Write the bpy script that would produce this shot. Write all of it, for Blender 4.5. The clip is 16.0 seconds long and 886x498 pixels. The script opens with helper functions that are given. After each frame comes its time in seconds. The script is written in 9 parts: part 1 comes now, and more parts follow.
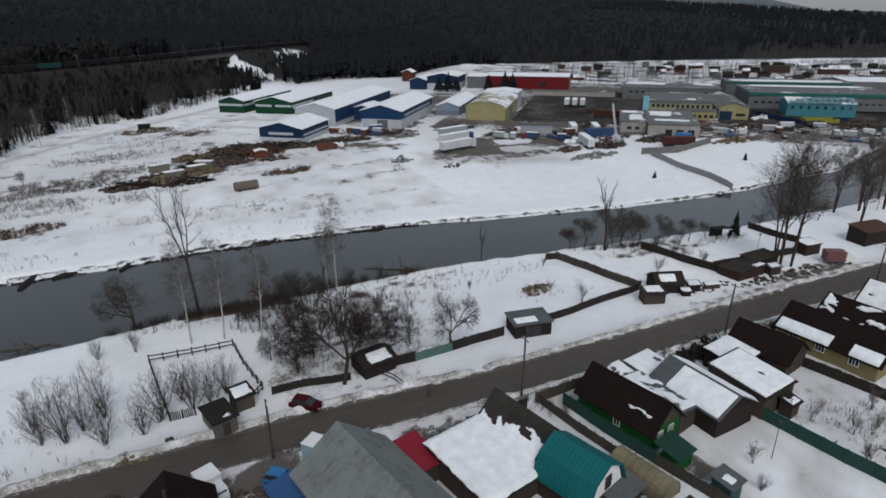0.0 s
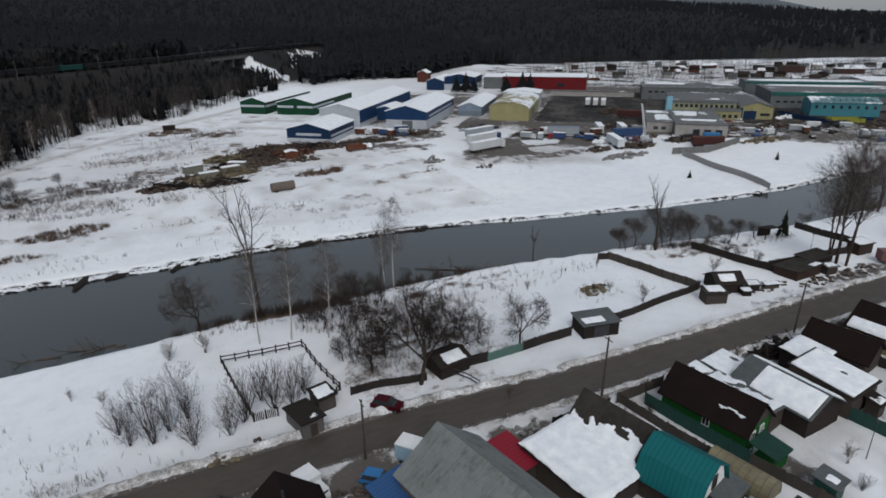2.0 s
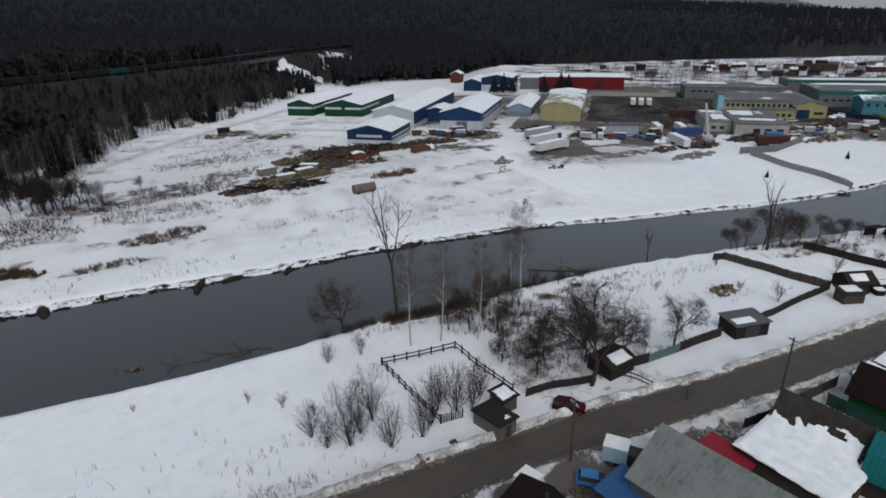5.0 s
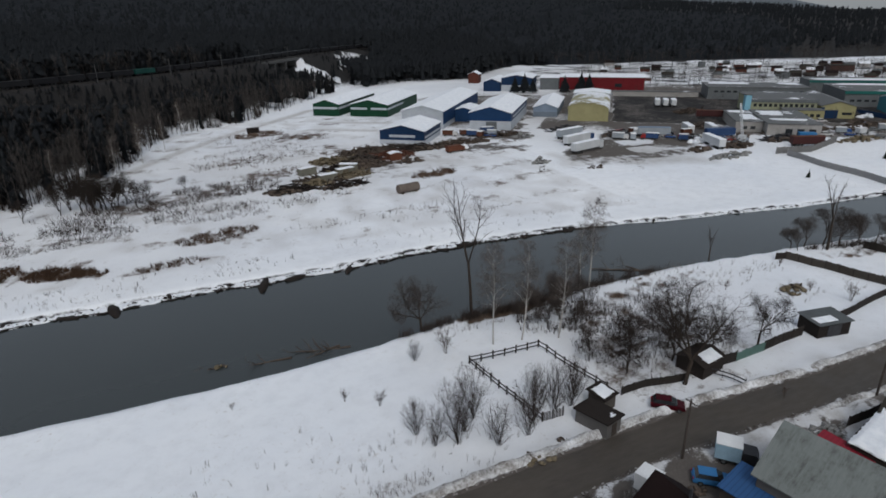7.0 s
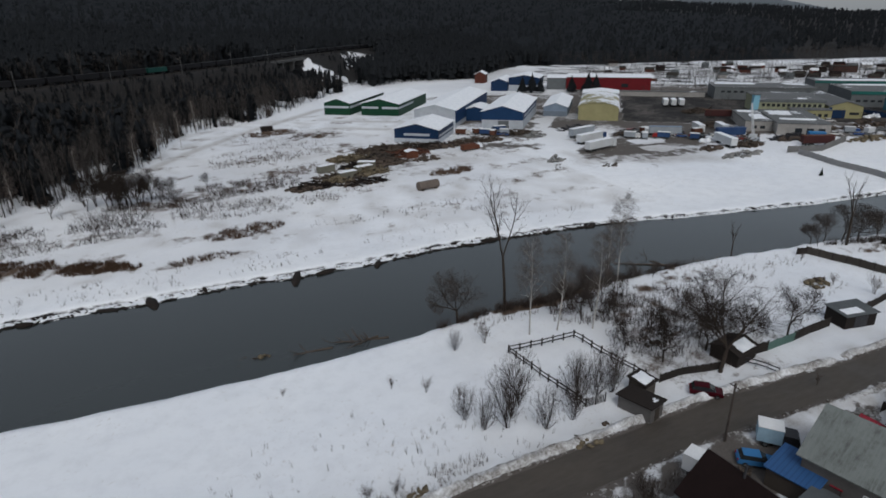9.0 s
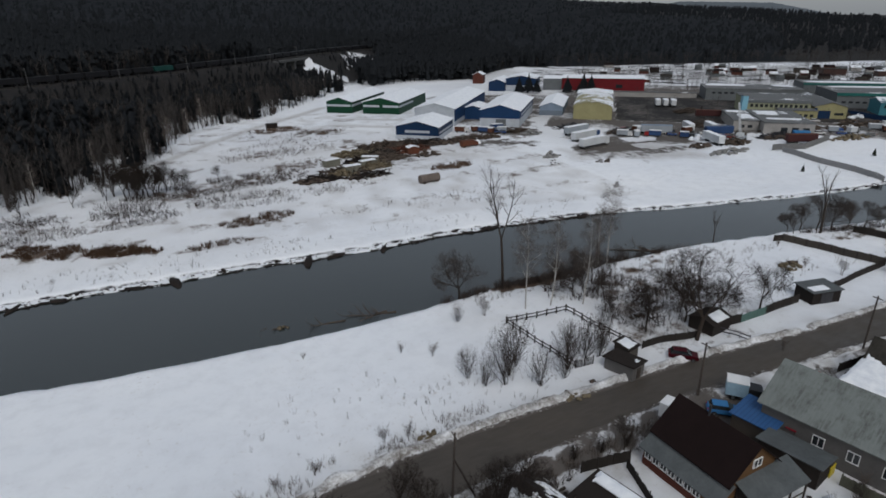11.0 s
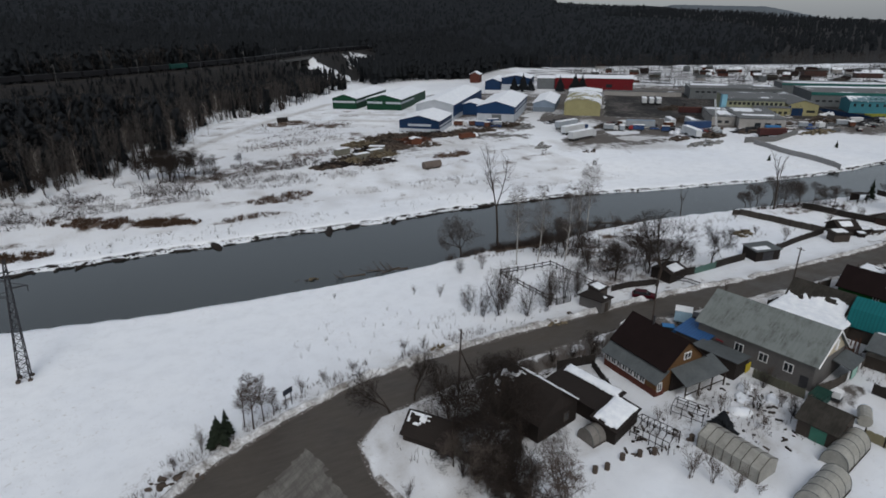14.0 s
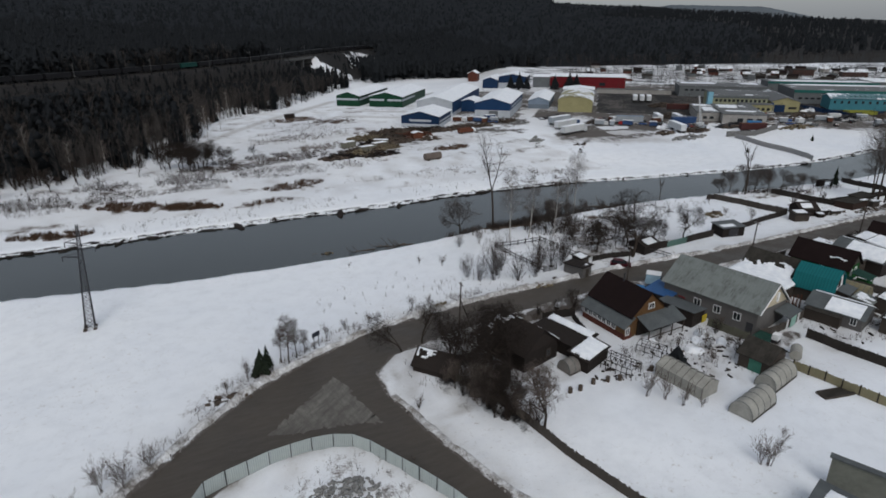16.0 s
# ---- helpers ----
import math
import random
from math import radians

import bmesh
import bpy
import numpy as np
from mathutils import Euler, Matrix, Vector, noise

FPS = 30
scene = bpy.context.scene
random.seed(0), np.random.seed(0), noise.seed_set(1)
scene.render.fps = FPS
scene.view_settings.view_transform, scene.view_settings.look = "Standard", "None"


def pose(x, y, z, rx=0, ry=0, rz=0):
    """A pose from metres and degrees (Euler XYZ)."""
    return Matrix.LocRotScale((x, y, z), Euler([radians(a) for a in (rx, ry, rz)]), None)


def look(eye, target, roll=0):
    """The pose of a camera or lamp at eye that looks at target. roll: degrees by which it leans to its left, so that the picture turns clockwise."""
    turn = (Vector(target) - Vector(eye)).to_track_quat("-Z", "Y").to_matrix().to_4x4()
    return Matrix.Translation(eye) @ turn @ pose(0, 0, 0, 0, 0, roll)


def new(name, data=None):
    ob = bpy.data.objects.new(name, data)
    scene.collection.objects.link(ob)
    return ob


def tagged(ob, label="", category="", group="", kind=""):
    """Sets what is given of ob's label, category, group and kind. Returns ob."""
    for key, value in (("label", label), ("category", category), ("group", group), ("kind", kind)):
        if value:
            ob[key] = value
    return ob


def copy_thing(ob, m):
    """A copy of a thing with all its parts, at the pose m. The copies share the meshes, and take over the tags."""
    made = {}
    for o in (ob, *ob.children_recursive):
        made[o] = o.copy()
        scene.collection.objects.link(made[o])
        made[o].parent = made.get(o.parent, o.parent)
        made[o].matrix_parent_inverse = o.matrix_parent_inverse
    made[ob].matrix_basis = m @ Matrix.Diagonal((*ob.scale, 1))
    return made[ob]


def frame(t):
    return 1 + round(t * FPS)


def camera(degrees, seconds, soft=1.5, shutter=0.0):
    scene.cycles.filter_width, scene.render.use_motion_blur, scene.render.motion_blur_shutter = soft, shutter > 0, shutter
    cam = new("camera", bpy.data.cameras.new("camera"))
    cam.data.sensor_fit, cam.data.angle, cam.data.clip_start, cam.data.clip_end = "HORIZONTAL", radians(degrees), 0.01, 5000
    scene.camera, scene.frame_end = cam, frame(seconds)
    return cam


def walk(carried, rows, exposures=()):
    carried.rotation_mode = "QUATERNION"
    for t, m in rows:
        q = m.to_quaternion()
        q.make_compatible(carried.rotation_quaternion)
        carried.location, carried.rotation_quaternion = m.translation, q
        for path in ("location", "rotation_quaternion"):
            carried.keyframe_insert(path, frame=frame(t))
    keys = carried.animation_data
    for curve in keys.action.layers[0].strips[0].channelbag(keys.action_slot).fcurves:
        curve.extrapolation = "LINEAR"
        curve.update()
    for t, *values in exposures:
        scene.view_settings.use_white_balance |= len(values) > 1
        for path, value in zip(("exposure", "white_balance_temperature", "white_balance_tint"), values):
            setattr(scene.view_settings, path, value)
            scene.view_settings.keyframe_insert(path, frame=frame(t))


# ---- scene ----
cam = camera(73.3, 16.0, soft=1.7)
METRES, EYE, TILT, LEAN, TURN = 102.34, 48.0, 0.0, 0.0, -25.3
ROWS = [
    (0.0, 0.0, 0.0, 0.0, -0.19, -21.54, 0.47),
    (0.5, -0.0176, 0.0004, -0.0006, -0.14, -21.52, 0.51),
    (1.0, -0.0411, 0.0005, -0.0012, -0.12, -21.49, 0.57),
    (1.5, -0.0694, 0.0007, -0.0013, -0.1, -21.49, 0.62),
    (2.0, -0.1014, 0.001, -0.0005, -0.04, -21.46, 0.65),
    (2.5, -0.136, 0.0008, 0.0007, 0.01, -21.44, 0.71),
    (3.0, -0.1698, 0.0011, 0.0015, 0.07, -21.42, 0.79),
    (3.5, -0.2107, 0.0011, 0.0026, 0.12, -21.41, 0.88),
    (4.0, -0.2509, 0.0014, 0.0031, 0.18, -21.4, 0.97),
    (6.5, -0.4269, -0.0028, 0.0052, 0.28, -21.38, 1.02),
    (7.0, -0.4537, -0.0036, 0.005, 0.32, -21.34, 1.03),
    (7.5, -0.4789, -0.0045, 0.0044, 0.32, -21.32, 1.04),
    (8.0, -0.4976, -0.0079, 0.0037, 0.29, -21.33, 1.03),
    (10.5, -0.526, -0.0982, 0.004, -0.03, -21.21, 0.6),
    (11.0, -0.5295, -0.1277, 0.0043, -0.08, -21.18, 0.54),
    (11.5, -0.5331, -0.1597, 0.0045, -0.14, -21.15, 0.46),
    (12.0, -0.5365, -0.1935, 0.0041, -0.2, -21.11, 0.38),
    (12.5, -0.5396, -0.2287, 0.0036, -0.25, -21.08, 0.34),
    (13.0, -0.5425, -0.2654, 0.0038, -0.31, -21.05, 0.3),
    (13.5, -0.5452, -0.3035, 0.0045, -0.36, -21.03, 0.27),
    (14.0, -0.548, -0.3421, 0.006, -0.41, -21.03, 0.25),
    (14.5, -0.5502, -0.3814, 0.0076, -0.45, -21.04, 0.24),
    (15.0, -0.5524, -0.421, 0.009, -0.51, -21.03, 0.23),
    (15.5, -0.5543, -0.4617, 0.0101, -0.55, -21.03, 0.23),
    (16.0, -0.5563, -0.5026, 0.0112, -0.59, -21.04, 0.24),
]
walk(cam, [(t, pose(0, 0, EYE, TILT, LEAN, TURN) @ pose(METRES * x, METRES * y, METRES * z, 90 + pitch, roll, yaw)) for t, x, y, z, yaw, pitch, roll in ROWS], [(0.0, 0.32, 6380, 8), (3.0, 0.33, 6380, 8), (6.5, 0.27, 6360, 8), (8.0, 0.21, 6360, 8), (11.0, 0.19, 6360, 8), (12.5, 0.28, 6380, 8), (16.0, 0.27, 6400, 8)])

# ---- daylight: an overcast late-winter day ----
world = bpy.data.worlds.new("world")
scene.world = world
world.use_nodes = True
wn, wl = world.node_tree.nodes, world.node_tree.links
sky = wn.new("ShaderNodeTexSky")
sky.sky_type = "NISHITA"
sky.sun_disc = False
sky.sun_elevation, sky.sun_rotation = radians(38), radians(200)
sky.dust_density, sky.air_density = 3.0, 1.0
grey = wn.new("ShaderNodeHueSaturation")
grey.inputs["Saturation"].default_value = 0.6
wl.new(sky.outputs[0], grey.inputs["Color"])
veil = wn.new("ShaderNodeMix")
veil.data_type = "RGBA"
veil.inputs[0].default_value = 0.5
veil.inputs[7].default_value = (3.2, 3.35, 3.6, 1)
wl.new(grey.outputs[0], veil.inputs[6])
wl.new(veil.outputs[2], wn["Background"].inputs[0])
wn["Background"].inputs[1].default_value = 0.108

sun_data = bpy.data.lights.new("sun", "SUN")
sun_data.energy, sun_data.angle, sun_data.color = 0.75, radians(25), (1.0, 0.97, 0.94)
sun = new("sun", sun_data)
sun.matrix_world = look((0, 0, 200), (40, 150, 0))

# ---- materials ----


class Nodes:
    """A small wrapper that writes one node material."""

    def __init__(self, name, rough=0.8, metal=0.0, spec=0.4):
        self.m = bpy.data.materials.new(name)
        self.m.use_nodes = True
        self.t = self.m.node_tree
        self.b = self.t.nodes["Principled BSDF"]
        self.b.inputs["Roughness"].default_value = rough
        self.b.inputs["Metallic"].default_value = metal
        self.b.inputs["Specular IOR Level"].default_value = spec
        self.co = self.t.nodes.new("ShaderNodeTexCoord").outputs["Object"]

    def link(self, a, b):
        self.t.links.new(a, b)

    def noise(self, scale, detail=5.0, rough=0.6, stretch=None, world=False, turn=0.0):
        n = self.t.nodes.new("ShaderNodeTexNoise")
        n.inputs["Scale"].default_value, n.inputs["Detail"].default_value, n.inputs["Roughness"].default_value = scale, detail, rough
        src = self.co
        if world:
            src = self.t.nodes.new("ShaderNodeNewGeometry").outputs["Position"]
        if stretch:
            mp = self.t.nodes.new("ShaderNodeMapping")
            mp.vector_type = "TEXTURE"
            mp.inputs["Scale"].default_value = tuple(1.0 / k for k in stretch)
            mp.inputs["Rotation"].default_value = (0, 0, radians(turn))
            self.link(src, mp.inputs[0])
            src = mp.outputs[0]
        self.link(src, n.inputs["Vector"])
        return n.outputs["Fac"]

    def ramp(self, fac, stops):
        r = self.t.nodes.new("ShaderNodeValToRGB")
        while len(r.color_ramp.elements) < len(stops):
            r.color_ramp.elements.new(0.5)
        for e, (p, c) in zip(r.color_ramp.elements, stops):
            e.position = p
            e.color = (c, c, c, 1) if isinstance(c, (int, float)) else (*c, 1)
        self.link(fac, r.inputs[0])
        return r.outputs[0]

    def math(self, op, a, b=0.0):
        n = self.t.nodes.new("ShaderNodeMath")
        n.operation = op
        for i, v in enumerate((a, b)):
            if isinstance(v, (int, float)):
                n.inputs[i].default_value = v
            else:
                self.link(v, n.inputs[i])
        return n.outputs[0]

    def mix(self, fac, a, b, mode="MIX"):
        n = self.t.nodes.new("ShaderNodeMix")
        n.data_type, n.blend_type = "RGBA", mode
        for i, v in ((0, fac), (6, a), (7, b)):
            if isinstance(v, tuple):
                n.inputs[i].default_value = (*v, 1)
            elif isinstance(v, (int, float)):
                n.inputs[i].default_value = v
            else:
                self.link(v, n.inputs[i])
        return n.outputs[2]

    def attr(self, name):
        n = self.t.nodes.new("ShaderNodeAttribute")
        n.attribute_name = name
        return n.outputs["Fac"]

    def rand(self):
        return self.t.nodes.new("ShaderNodeObjectInfo").outputs["Random"]

    def island(self):
        return self.t.nodes.new("ShaderNodeNewGeometry").outputs["Random Per Island"]

    def color(self, c):
        if isinstance(c, tuple):
            self.b.inputs["Base Color"].default_value = (*c, 1)
        else:
            self.link(c, self.b.inputs["Base Color"])
        return self

    def rough(self, v):
        self.link(v, self.b.inputs["Roughness"])

    def bump(self, h, strength=0.4, dist=0.05):
        n = self.t.nodes.new("ShaderNodeBump")
        n.inputs["Strength"].default_value, n.inputs["Distance"].default_value = strength, dist
        self.link(h, n.inputs["Height"])
        self.link(n.outputs[0], self.b.inputs["Normal"])
        return self


def worn(name, c, dark=0.6, light=1.15, big=0.35, fine=6.0, rough=0.8, metal=0.0, spec=0.12, streak=None, bump=0.25):
    """A painted or weathered surface: blotches, fine grain and, if wanted, streaks."""
    n = Nodes(name, rough, metal, spec)
    lo, hi = tuple(v * dark for v in c), tuple(min(v * light, 0.92) for v in c)
    base = n.mix(n.ramp(n.noise(big, 4), [(0.32, 0.0), (0.68, 1.0)]), lo, hi)
    grain = n.noise(fine, 6, 0.7, streak)
    base = n.mix(0.45, base, n.ramp(grain, [(0.3, lo), (0.7, hi)]))
    n.color(base)
    n.bump(grain, bump, 0.02)
    return n.m


def planks(name, c, pitch=0.16, axis=0, dark=0.55, rough=0.85, rand=True):
    """Boards or sheet ribs by relief, with a tone that changes from board to board."""
    n = Nodes(name, rough, 0, 0.12)
    w = n.t.nodes.new("ShaderNodeTexWave")
    w.bands_direction = "XYZ"[axis]
    w.inputs["Scale"].default_value = 1.0 / pitch / 3.2
    w.inputs["Distortion"].default_value = 0.4
    n.link(n.co, w.inputs[0])
    st = [1.0, 1.0, 1.0]
    for i in range(3):
        st[i] = 4.0 if i == axis else 0.5
    g = n.noise(1.2, 6, 0.7, tuple(st))
    lo, hi = tuple(v * dark for v in c), tuple(min(v * 1.25, 0.9) for v in c)
    base = n.mix(g, lo, hi)
    base = n.mix(n.math("MULTIPLY", n.ramp(w.outputs["Fac"], [(0.0, 1.0), (0.25, 0.0)]), 0.5), base, tuple(v * 0.35 for v in c))
    if rand:
        base = n.mix(0.3, base, n.mix(n.rand(), lo, hi))
    n.color(base)
    n.bump(w.outputs["Fac"], 0.5, 0.02)
    return n.m


# snow on the ground, with bare earth, dry reeds and forest litter where the masks of the sheet say so
def ground_material():
    n = Nodes("ground_snow", 0.85, 0, 0.12)
    big, mid, fine = n.noise(0.02, 4), n.noise(0.35, 6, 0.65), n.noise(3.5, 5, 0.7)
    snow = n.mix(n.ramp(big, [(0.35, 0.0), (0.65, 1.0)]), (0.72, 0.75, 0.80), (0.81, 0.83, 0.86))
    snow = n.mix(n.ramp(mid, [(0.3, 0.38), (0.55, 0.0)]), snow, (0.58, 0.60, 0.64))
    # thin dry stalks that stick through the snow
    stalk = n.noise(1.1, 8, 0.85)
    thin = n.math("MULTIPLY", n.ramp(stalk, [(0.57, 0.0), (0.65, 1.0)]), n.ramp(n.noise(0.05, 4), [(0.42, 0.05), (0.60, 0.85)]))
    snow = n.mix(thin, snow, (0.33, 0.29, 0.25))
    mud = n.mix(fine, n.mix(mid, (0.036, 0.032, 0.030), (0.080, 0.072, 0.065)), (0.14, 0.125, 0.115))
    reed = n.mix(n.noise(1.6, 7, 0.8, (1, 1, 1)), (0.035, 0.024, 0.018), (0.135, 0.092, 0.064))
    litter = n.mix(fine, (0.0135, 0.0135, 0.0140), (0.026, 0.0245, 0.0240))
    rag = n.math("ADD", n.math("MULTIPLY", mid, 0.7), n.math("MULTIPLY", fine, 0.5))

    def cover(col, base, name, lo=-0.10, hi=0.10):
        f = n.math("SUBTRACT", n.attr(name), n.math("SUBTRACT", 1.12, rag))
        r = n.t.nodes.new("ShaderNodeMapRange")
        n.link(f, r.inputs[0])
        r.inputs[1].default_value, r.inputs[2].default_value = lo, hi
        return n.mix(r.outputs[0], base, col)

    # dirty: grime on the snow, plus shade painted in between the southern houses
    snow = n.mix(n.math("MULTIPLY", n.attr("dirty"), n.ramp(rag, [(0.35, 0.25), (0.75, 0.95)])), snow, n.mix(fine, (0.20, 0.18, 0.165), (0.42, 0.40, 0.38)))
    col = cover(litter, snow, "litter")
    col = cover(reed, col, "reed")
    col = cover(mud, col, "mud")
    n.color(col)
    n.bump(n.math("ADD", n.math("MULTIPLY", mid, 1.0), n.math("MULTIPLY", fine, 0.3)), 0.22, 0.2)
    return n.m


def road_material():
    n = Nodes("wet_asphalt", 0.6, 0, 0.22)
    a, b, c = n.noise(0.18, 5), n.noise(1.4, 6, 0.7, (0.25, 1.0, 1)), n.noise(9, 4)
    col = n.mix(n.ramp(a, [(0.3, 0.0), (0.7, 1.0)]), (0.042, 0.036, 0.030), (0.070, 0.060, 0.051))
    col = n.mix(n.ramp(b, [(0.35, 0.0), (0.75, 0.6)]), col, (0.090, 0.080, 0.070))
    col = n.mix(n.ramp(c, [(0.6, 0.0), (0.8, 0.3)]), col, (0.16, 0.15, 0.14))
    n.color(col)
    n.rough(n.ramp(a, [(0.3, 0.35), (0.7, 0.75)]))
    n.bump(c, 0.2, 0.01)
    return n.m


def water_material():
    n = Nodes("river_water", 0.12, 0, 0.5)
    n.color(n.mix(n.noise(0.03, 3), (0.023, 0.029, 0.030), (0.035, 0.041, 0.041)))
    w = n.noise(1.2, 3, 0.5, (0.35, 1.0, 1))
    n.rough(n.ramp(n.noise(0.05, 4, 0.6, (0.3, 1, 1)), [(0.35, 0.08), (0.7, 0.22)]))
    n.bump(w, 0.12, 0.05)
    return n.m


def slush_material():
    n = Nodes("dirty_ice", 0.55)
    a, b = n.noise(0.6, 7, 0.75, (0.3, 1.5, 1), turn=38), n.noise(0.9, 7, 0.8, (0.25, 1.3, 1), turn=97)
    col = n.mix(n.ramp(a, [(0.36, 0.0), (0.62, 1.0)]), (0.060, 0.053, 0.045), (0.165, 0.155, 0.138))
    col = n.mix(n.ramp(b, [(0.45, 0.0), (0.60, 0.75)]), col, (0.075, 0.067, 0.058))
    n.color(col)
    n.bump(a, 0.4, 0.06)
    return n.m


def bark(name, lo, hi, scale=5.0):
    n = Nodes(name, 0.9, 0, 0.05)
    n.color(n.mix(n.noise(scale, 5, 0.7, (1, 1, 0.4)), lo, hi))
    return n.m


def leafy(name, lo, hi, soft=0.0):
    """Needles or twigs; soft: how far the clumps scatter light evenly instead of by facet."""
    n = Nodes(name, 0.9, 0, 0.04)
    n.color(n.mix(0.5, n.mix(n.island(), lo, hi), n.mix(n.noise(1.5, 4), lo, hi)))
    if soft:
        v = n.t.nodes.new("ShaderNodeMix")
        v.data_type = "VECTOR"
        v.inputs[0].default_value = soft
        n.link(n.t.nodes.new("ShaderNodeNewGeometry").outputs["Normal"], v.inputs[4])
        v.inputs[5].default_value = (0, 0, 1)
        u = n.t.nodes.new("ShaderNodeVectorMath")
        u.operation = "NORMALIZE"
        n.link(v.outputs[1], u.inputs[0])
        n.link(u.outputs[0], n.b.inputs["Normal"])
    return n.m


M_GROUND, M_ROAD, M_WATER, M_SLUSH = ground_material(), road_material(), water_material(), slush_material()


def snow_material():
    n = Nodes("roof_snow", 0.8, 0, 0.25)
    n.color(n.mix(n.ramp(n.noise(0.8, 5), [(0.35, 0.0), (0.65, 1.0)]), (0.66, 0.69, 0.74), (0.80, 0.82, 0.85)))
    n.bump(n.noise(2.0, 5), 0.4, 0.1)
    return n.m


M_SNOW = snow_material()


def patchy_snow(name, c, level=0.5):
    """A roof sheet with melting snow lying on it in patches."""
    n = Nodes(name, 0.75, 0, 0.15)
    bare = n.mix(n.noise(1.2, 5, 0.7), tuple(v * 0.7 for v in c), tuple(v * 1.2 for v in c))
    white = n.mix(n.noise(0.9, 5), (0.60, 0.63, 0.68), (0.78, 0.80, 0.83))
    lie = n.math("ADD", n.math("MULTIPLY", n.noise(0.09, 4), 0.7), n.math("MULTIPLY", n.noise(0.7, 5, 0.7), 0.3))
    n.color(n.mix(n.ramp(lie, [(level - 0.02, 0.0), (level + 0.02, 1.0)]), bare, white))
    n.bump(lie, 0.4, 0.15)
    return n.m


def slate_material():
    n = Nodes("grey_slate_sheet", 0.88, 0, 0.1)
    sheet = n.mix(n.noise(1.3, 5, 0.7, (0.35, 2.6, 0.35)), (0.120, 0.134, 0.130), (0.205, 0.223, 0.218))
    moss = n.math("MULTIPLY", n.ramp(n.noise(0.42, 5, 0.7), [(0.45, 0.0), (0.62, 0.85)]), n.ramp(n.noise(1.5, 6, 0.8, (0.3, 1.8, 0.3)), [(0.40, 0.0), (0.60, 1.0)]))
    n.color(n.mix(moss, sheet, (0.070, 0.076, 0.070)))
    w = n.t.nodes.new("ShaderNodeTexWave")
    w.bands_direction = "Y"
    w.inputs["Scale"].default_value = 1.9
    n.link(n.co, w.inputs[0])
    n.bump(w.outputs["Fac"], 0.35, 0.03)
    return n.m


M_SLATE = slate_material()
M_TIN = worn("grey_tin", (0.098, 0.108, 0.112), 0.6, 1.15, 0.4, 2.5, 0.6, 0.2, 0.3)
M_BROWNROOF = worn("brown_metal_roof", (0.012, 0.0072, 0.007), 0.7, 1.3, 0.4, 3, 0.8, spec=0.08)
M_OLDROOF = worn("old_mossy_roof", (0.034, 0.031, 0.027), 0.4, 1.6, 0.5, 2.0, 0.95, streak=(0.6, 4, 0.6))
M_TEAL = planks("teal_metal_roof", (0.010, 0.115, 0.125), 0.5, 1, 0.75, 0.45)
M_REDROOF = planks("red_metal_roof", (0.19, 0.015, 0.027), 0.5, 1, 0.8, 0.45)
M_BLUEROOF = planks("blue_metal_roof", (0.03, 0.082, 0.20), 0.5, 1, 0.8, 0.45)
M_GREENROOF = worn("dark_green_roof", (0.015, 0.045, 0.035), 0.7, 1.3, 0.5, 3)
M_GREY_WALL = worn("grey_render", (0.112, 0.107, 0.105), 0.8, 1.12, 0.5, 4)
M_BRICKRED = worn("red_brown_wall", (0.085, 0.03, 0.022), 0.7, 1.2, 0.6, 5)
M_TIMBER = planks("ochre_timber", (0.115, 0.064, 0.03), 0.22, 2)
M_OLDWOOD = planks("old_grey_wood", (0.06, 0.05, 0.043), 0.18, 0)
M_DARKWOOD = planks("dark_wood", (0.026, 0.021, 0.019), 0.18, 0)
M_GREENWALL = planks("green_boards", (0.015, 0.105, 0.022), 0.22, 2)
M_YELLOWWALL = planks("pale_yellow_boards", (0.24, 0.205, 0.10), 0.22, 2)
M_GREENFENCE = planks("dark_green_sheet", (0.02, 0.06, 0.05), 0.2, 0, 0.8, 0.5)
M_FENCE = planks("weathered_fence_boards", (0.075, 0.066, 0.058), 0.15, 0)
M_DARKFENCE = planks("dark_fence_boards", (0.035, 0.03, 0.027), 0.15, 0)
M_SHEETFENCE = planks("pale_sheet_fence", (0.34, 0.38, 0.38), 0.25, 0, 0.85, 0.45)
M_CREAM = worn("cream_boards", (0.45, 0.40, 0.30), 0.8, 1.1, 0.6, 4)
M_WHITE = worn("white_paint", (0.70, 0.71, 0.72), 0.85, 1.1, 0.6, 4, 0.6)
M_POLYFILM = worn("dull_polycarbonate", (0.29, 0.285, 0.26), 0.65, 1.25, 0.5, 3, 0.35)
M_FILMOLD = worn("yellowed_film", (0.20, 0.175, 0.11), 0.6, 1.2, 0.6, 2, 0.5, streak=(3, 1, 1))
M_POLE = worn("tarred_pole", (0.06, 0.05, 0.045), 0.7, 1.3, 1, 6)
M_STEEL = worn("dark_steel", (0.05, 0.05, 0.055), 0.7, 1.3, 1, 6, 0.5, 0.4)
M_CONCRETE = worn("concrete", (0.30, 0.29, 0.28), 0.7, 1.15, 0.4, 3)
M_RUBBER = worn("rubber", (0.018, 0.018, 0.018), 0.8, 1.2, 2, 8, 0.8)
M_RUST = worn("rusty_metal", (0.10, 0.045, 0.03), 0.5, 1.3, 0.7, 4)
M_ORANGE = worn("orange_paint", (0.115, 0.045, 0.027), 0.6, 1.2, 0.7, 4, 0.6)
M_RUBBLE = worn("grey_rubble", (0.24, 0.24, 0.235), 0.5, 1.2, 1, 5)
M_SCRAP = worn("dark_scrap", (0.07, 0.055, 0.045), 0.4, 1.7, 0.6, 3)
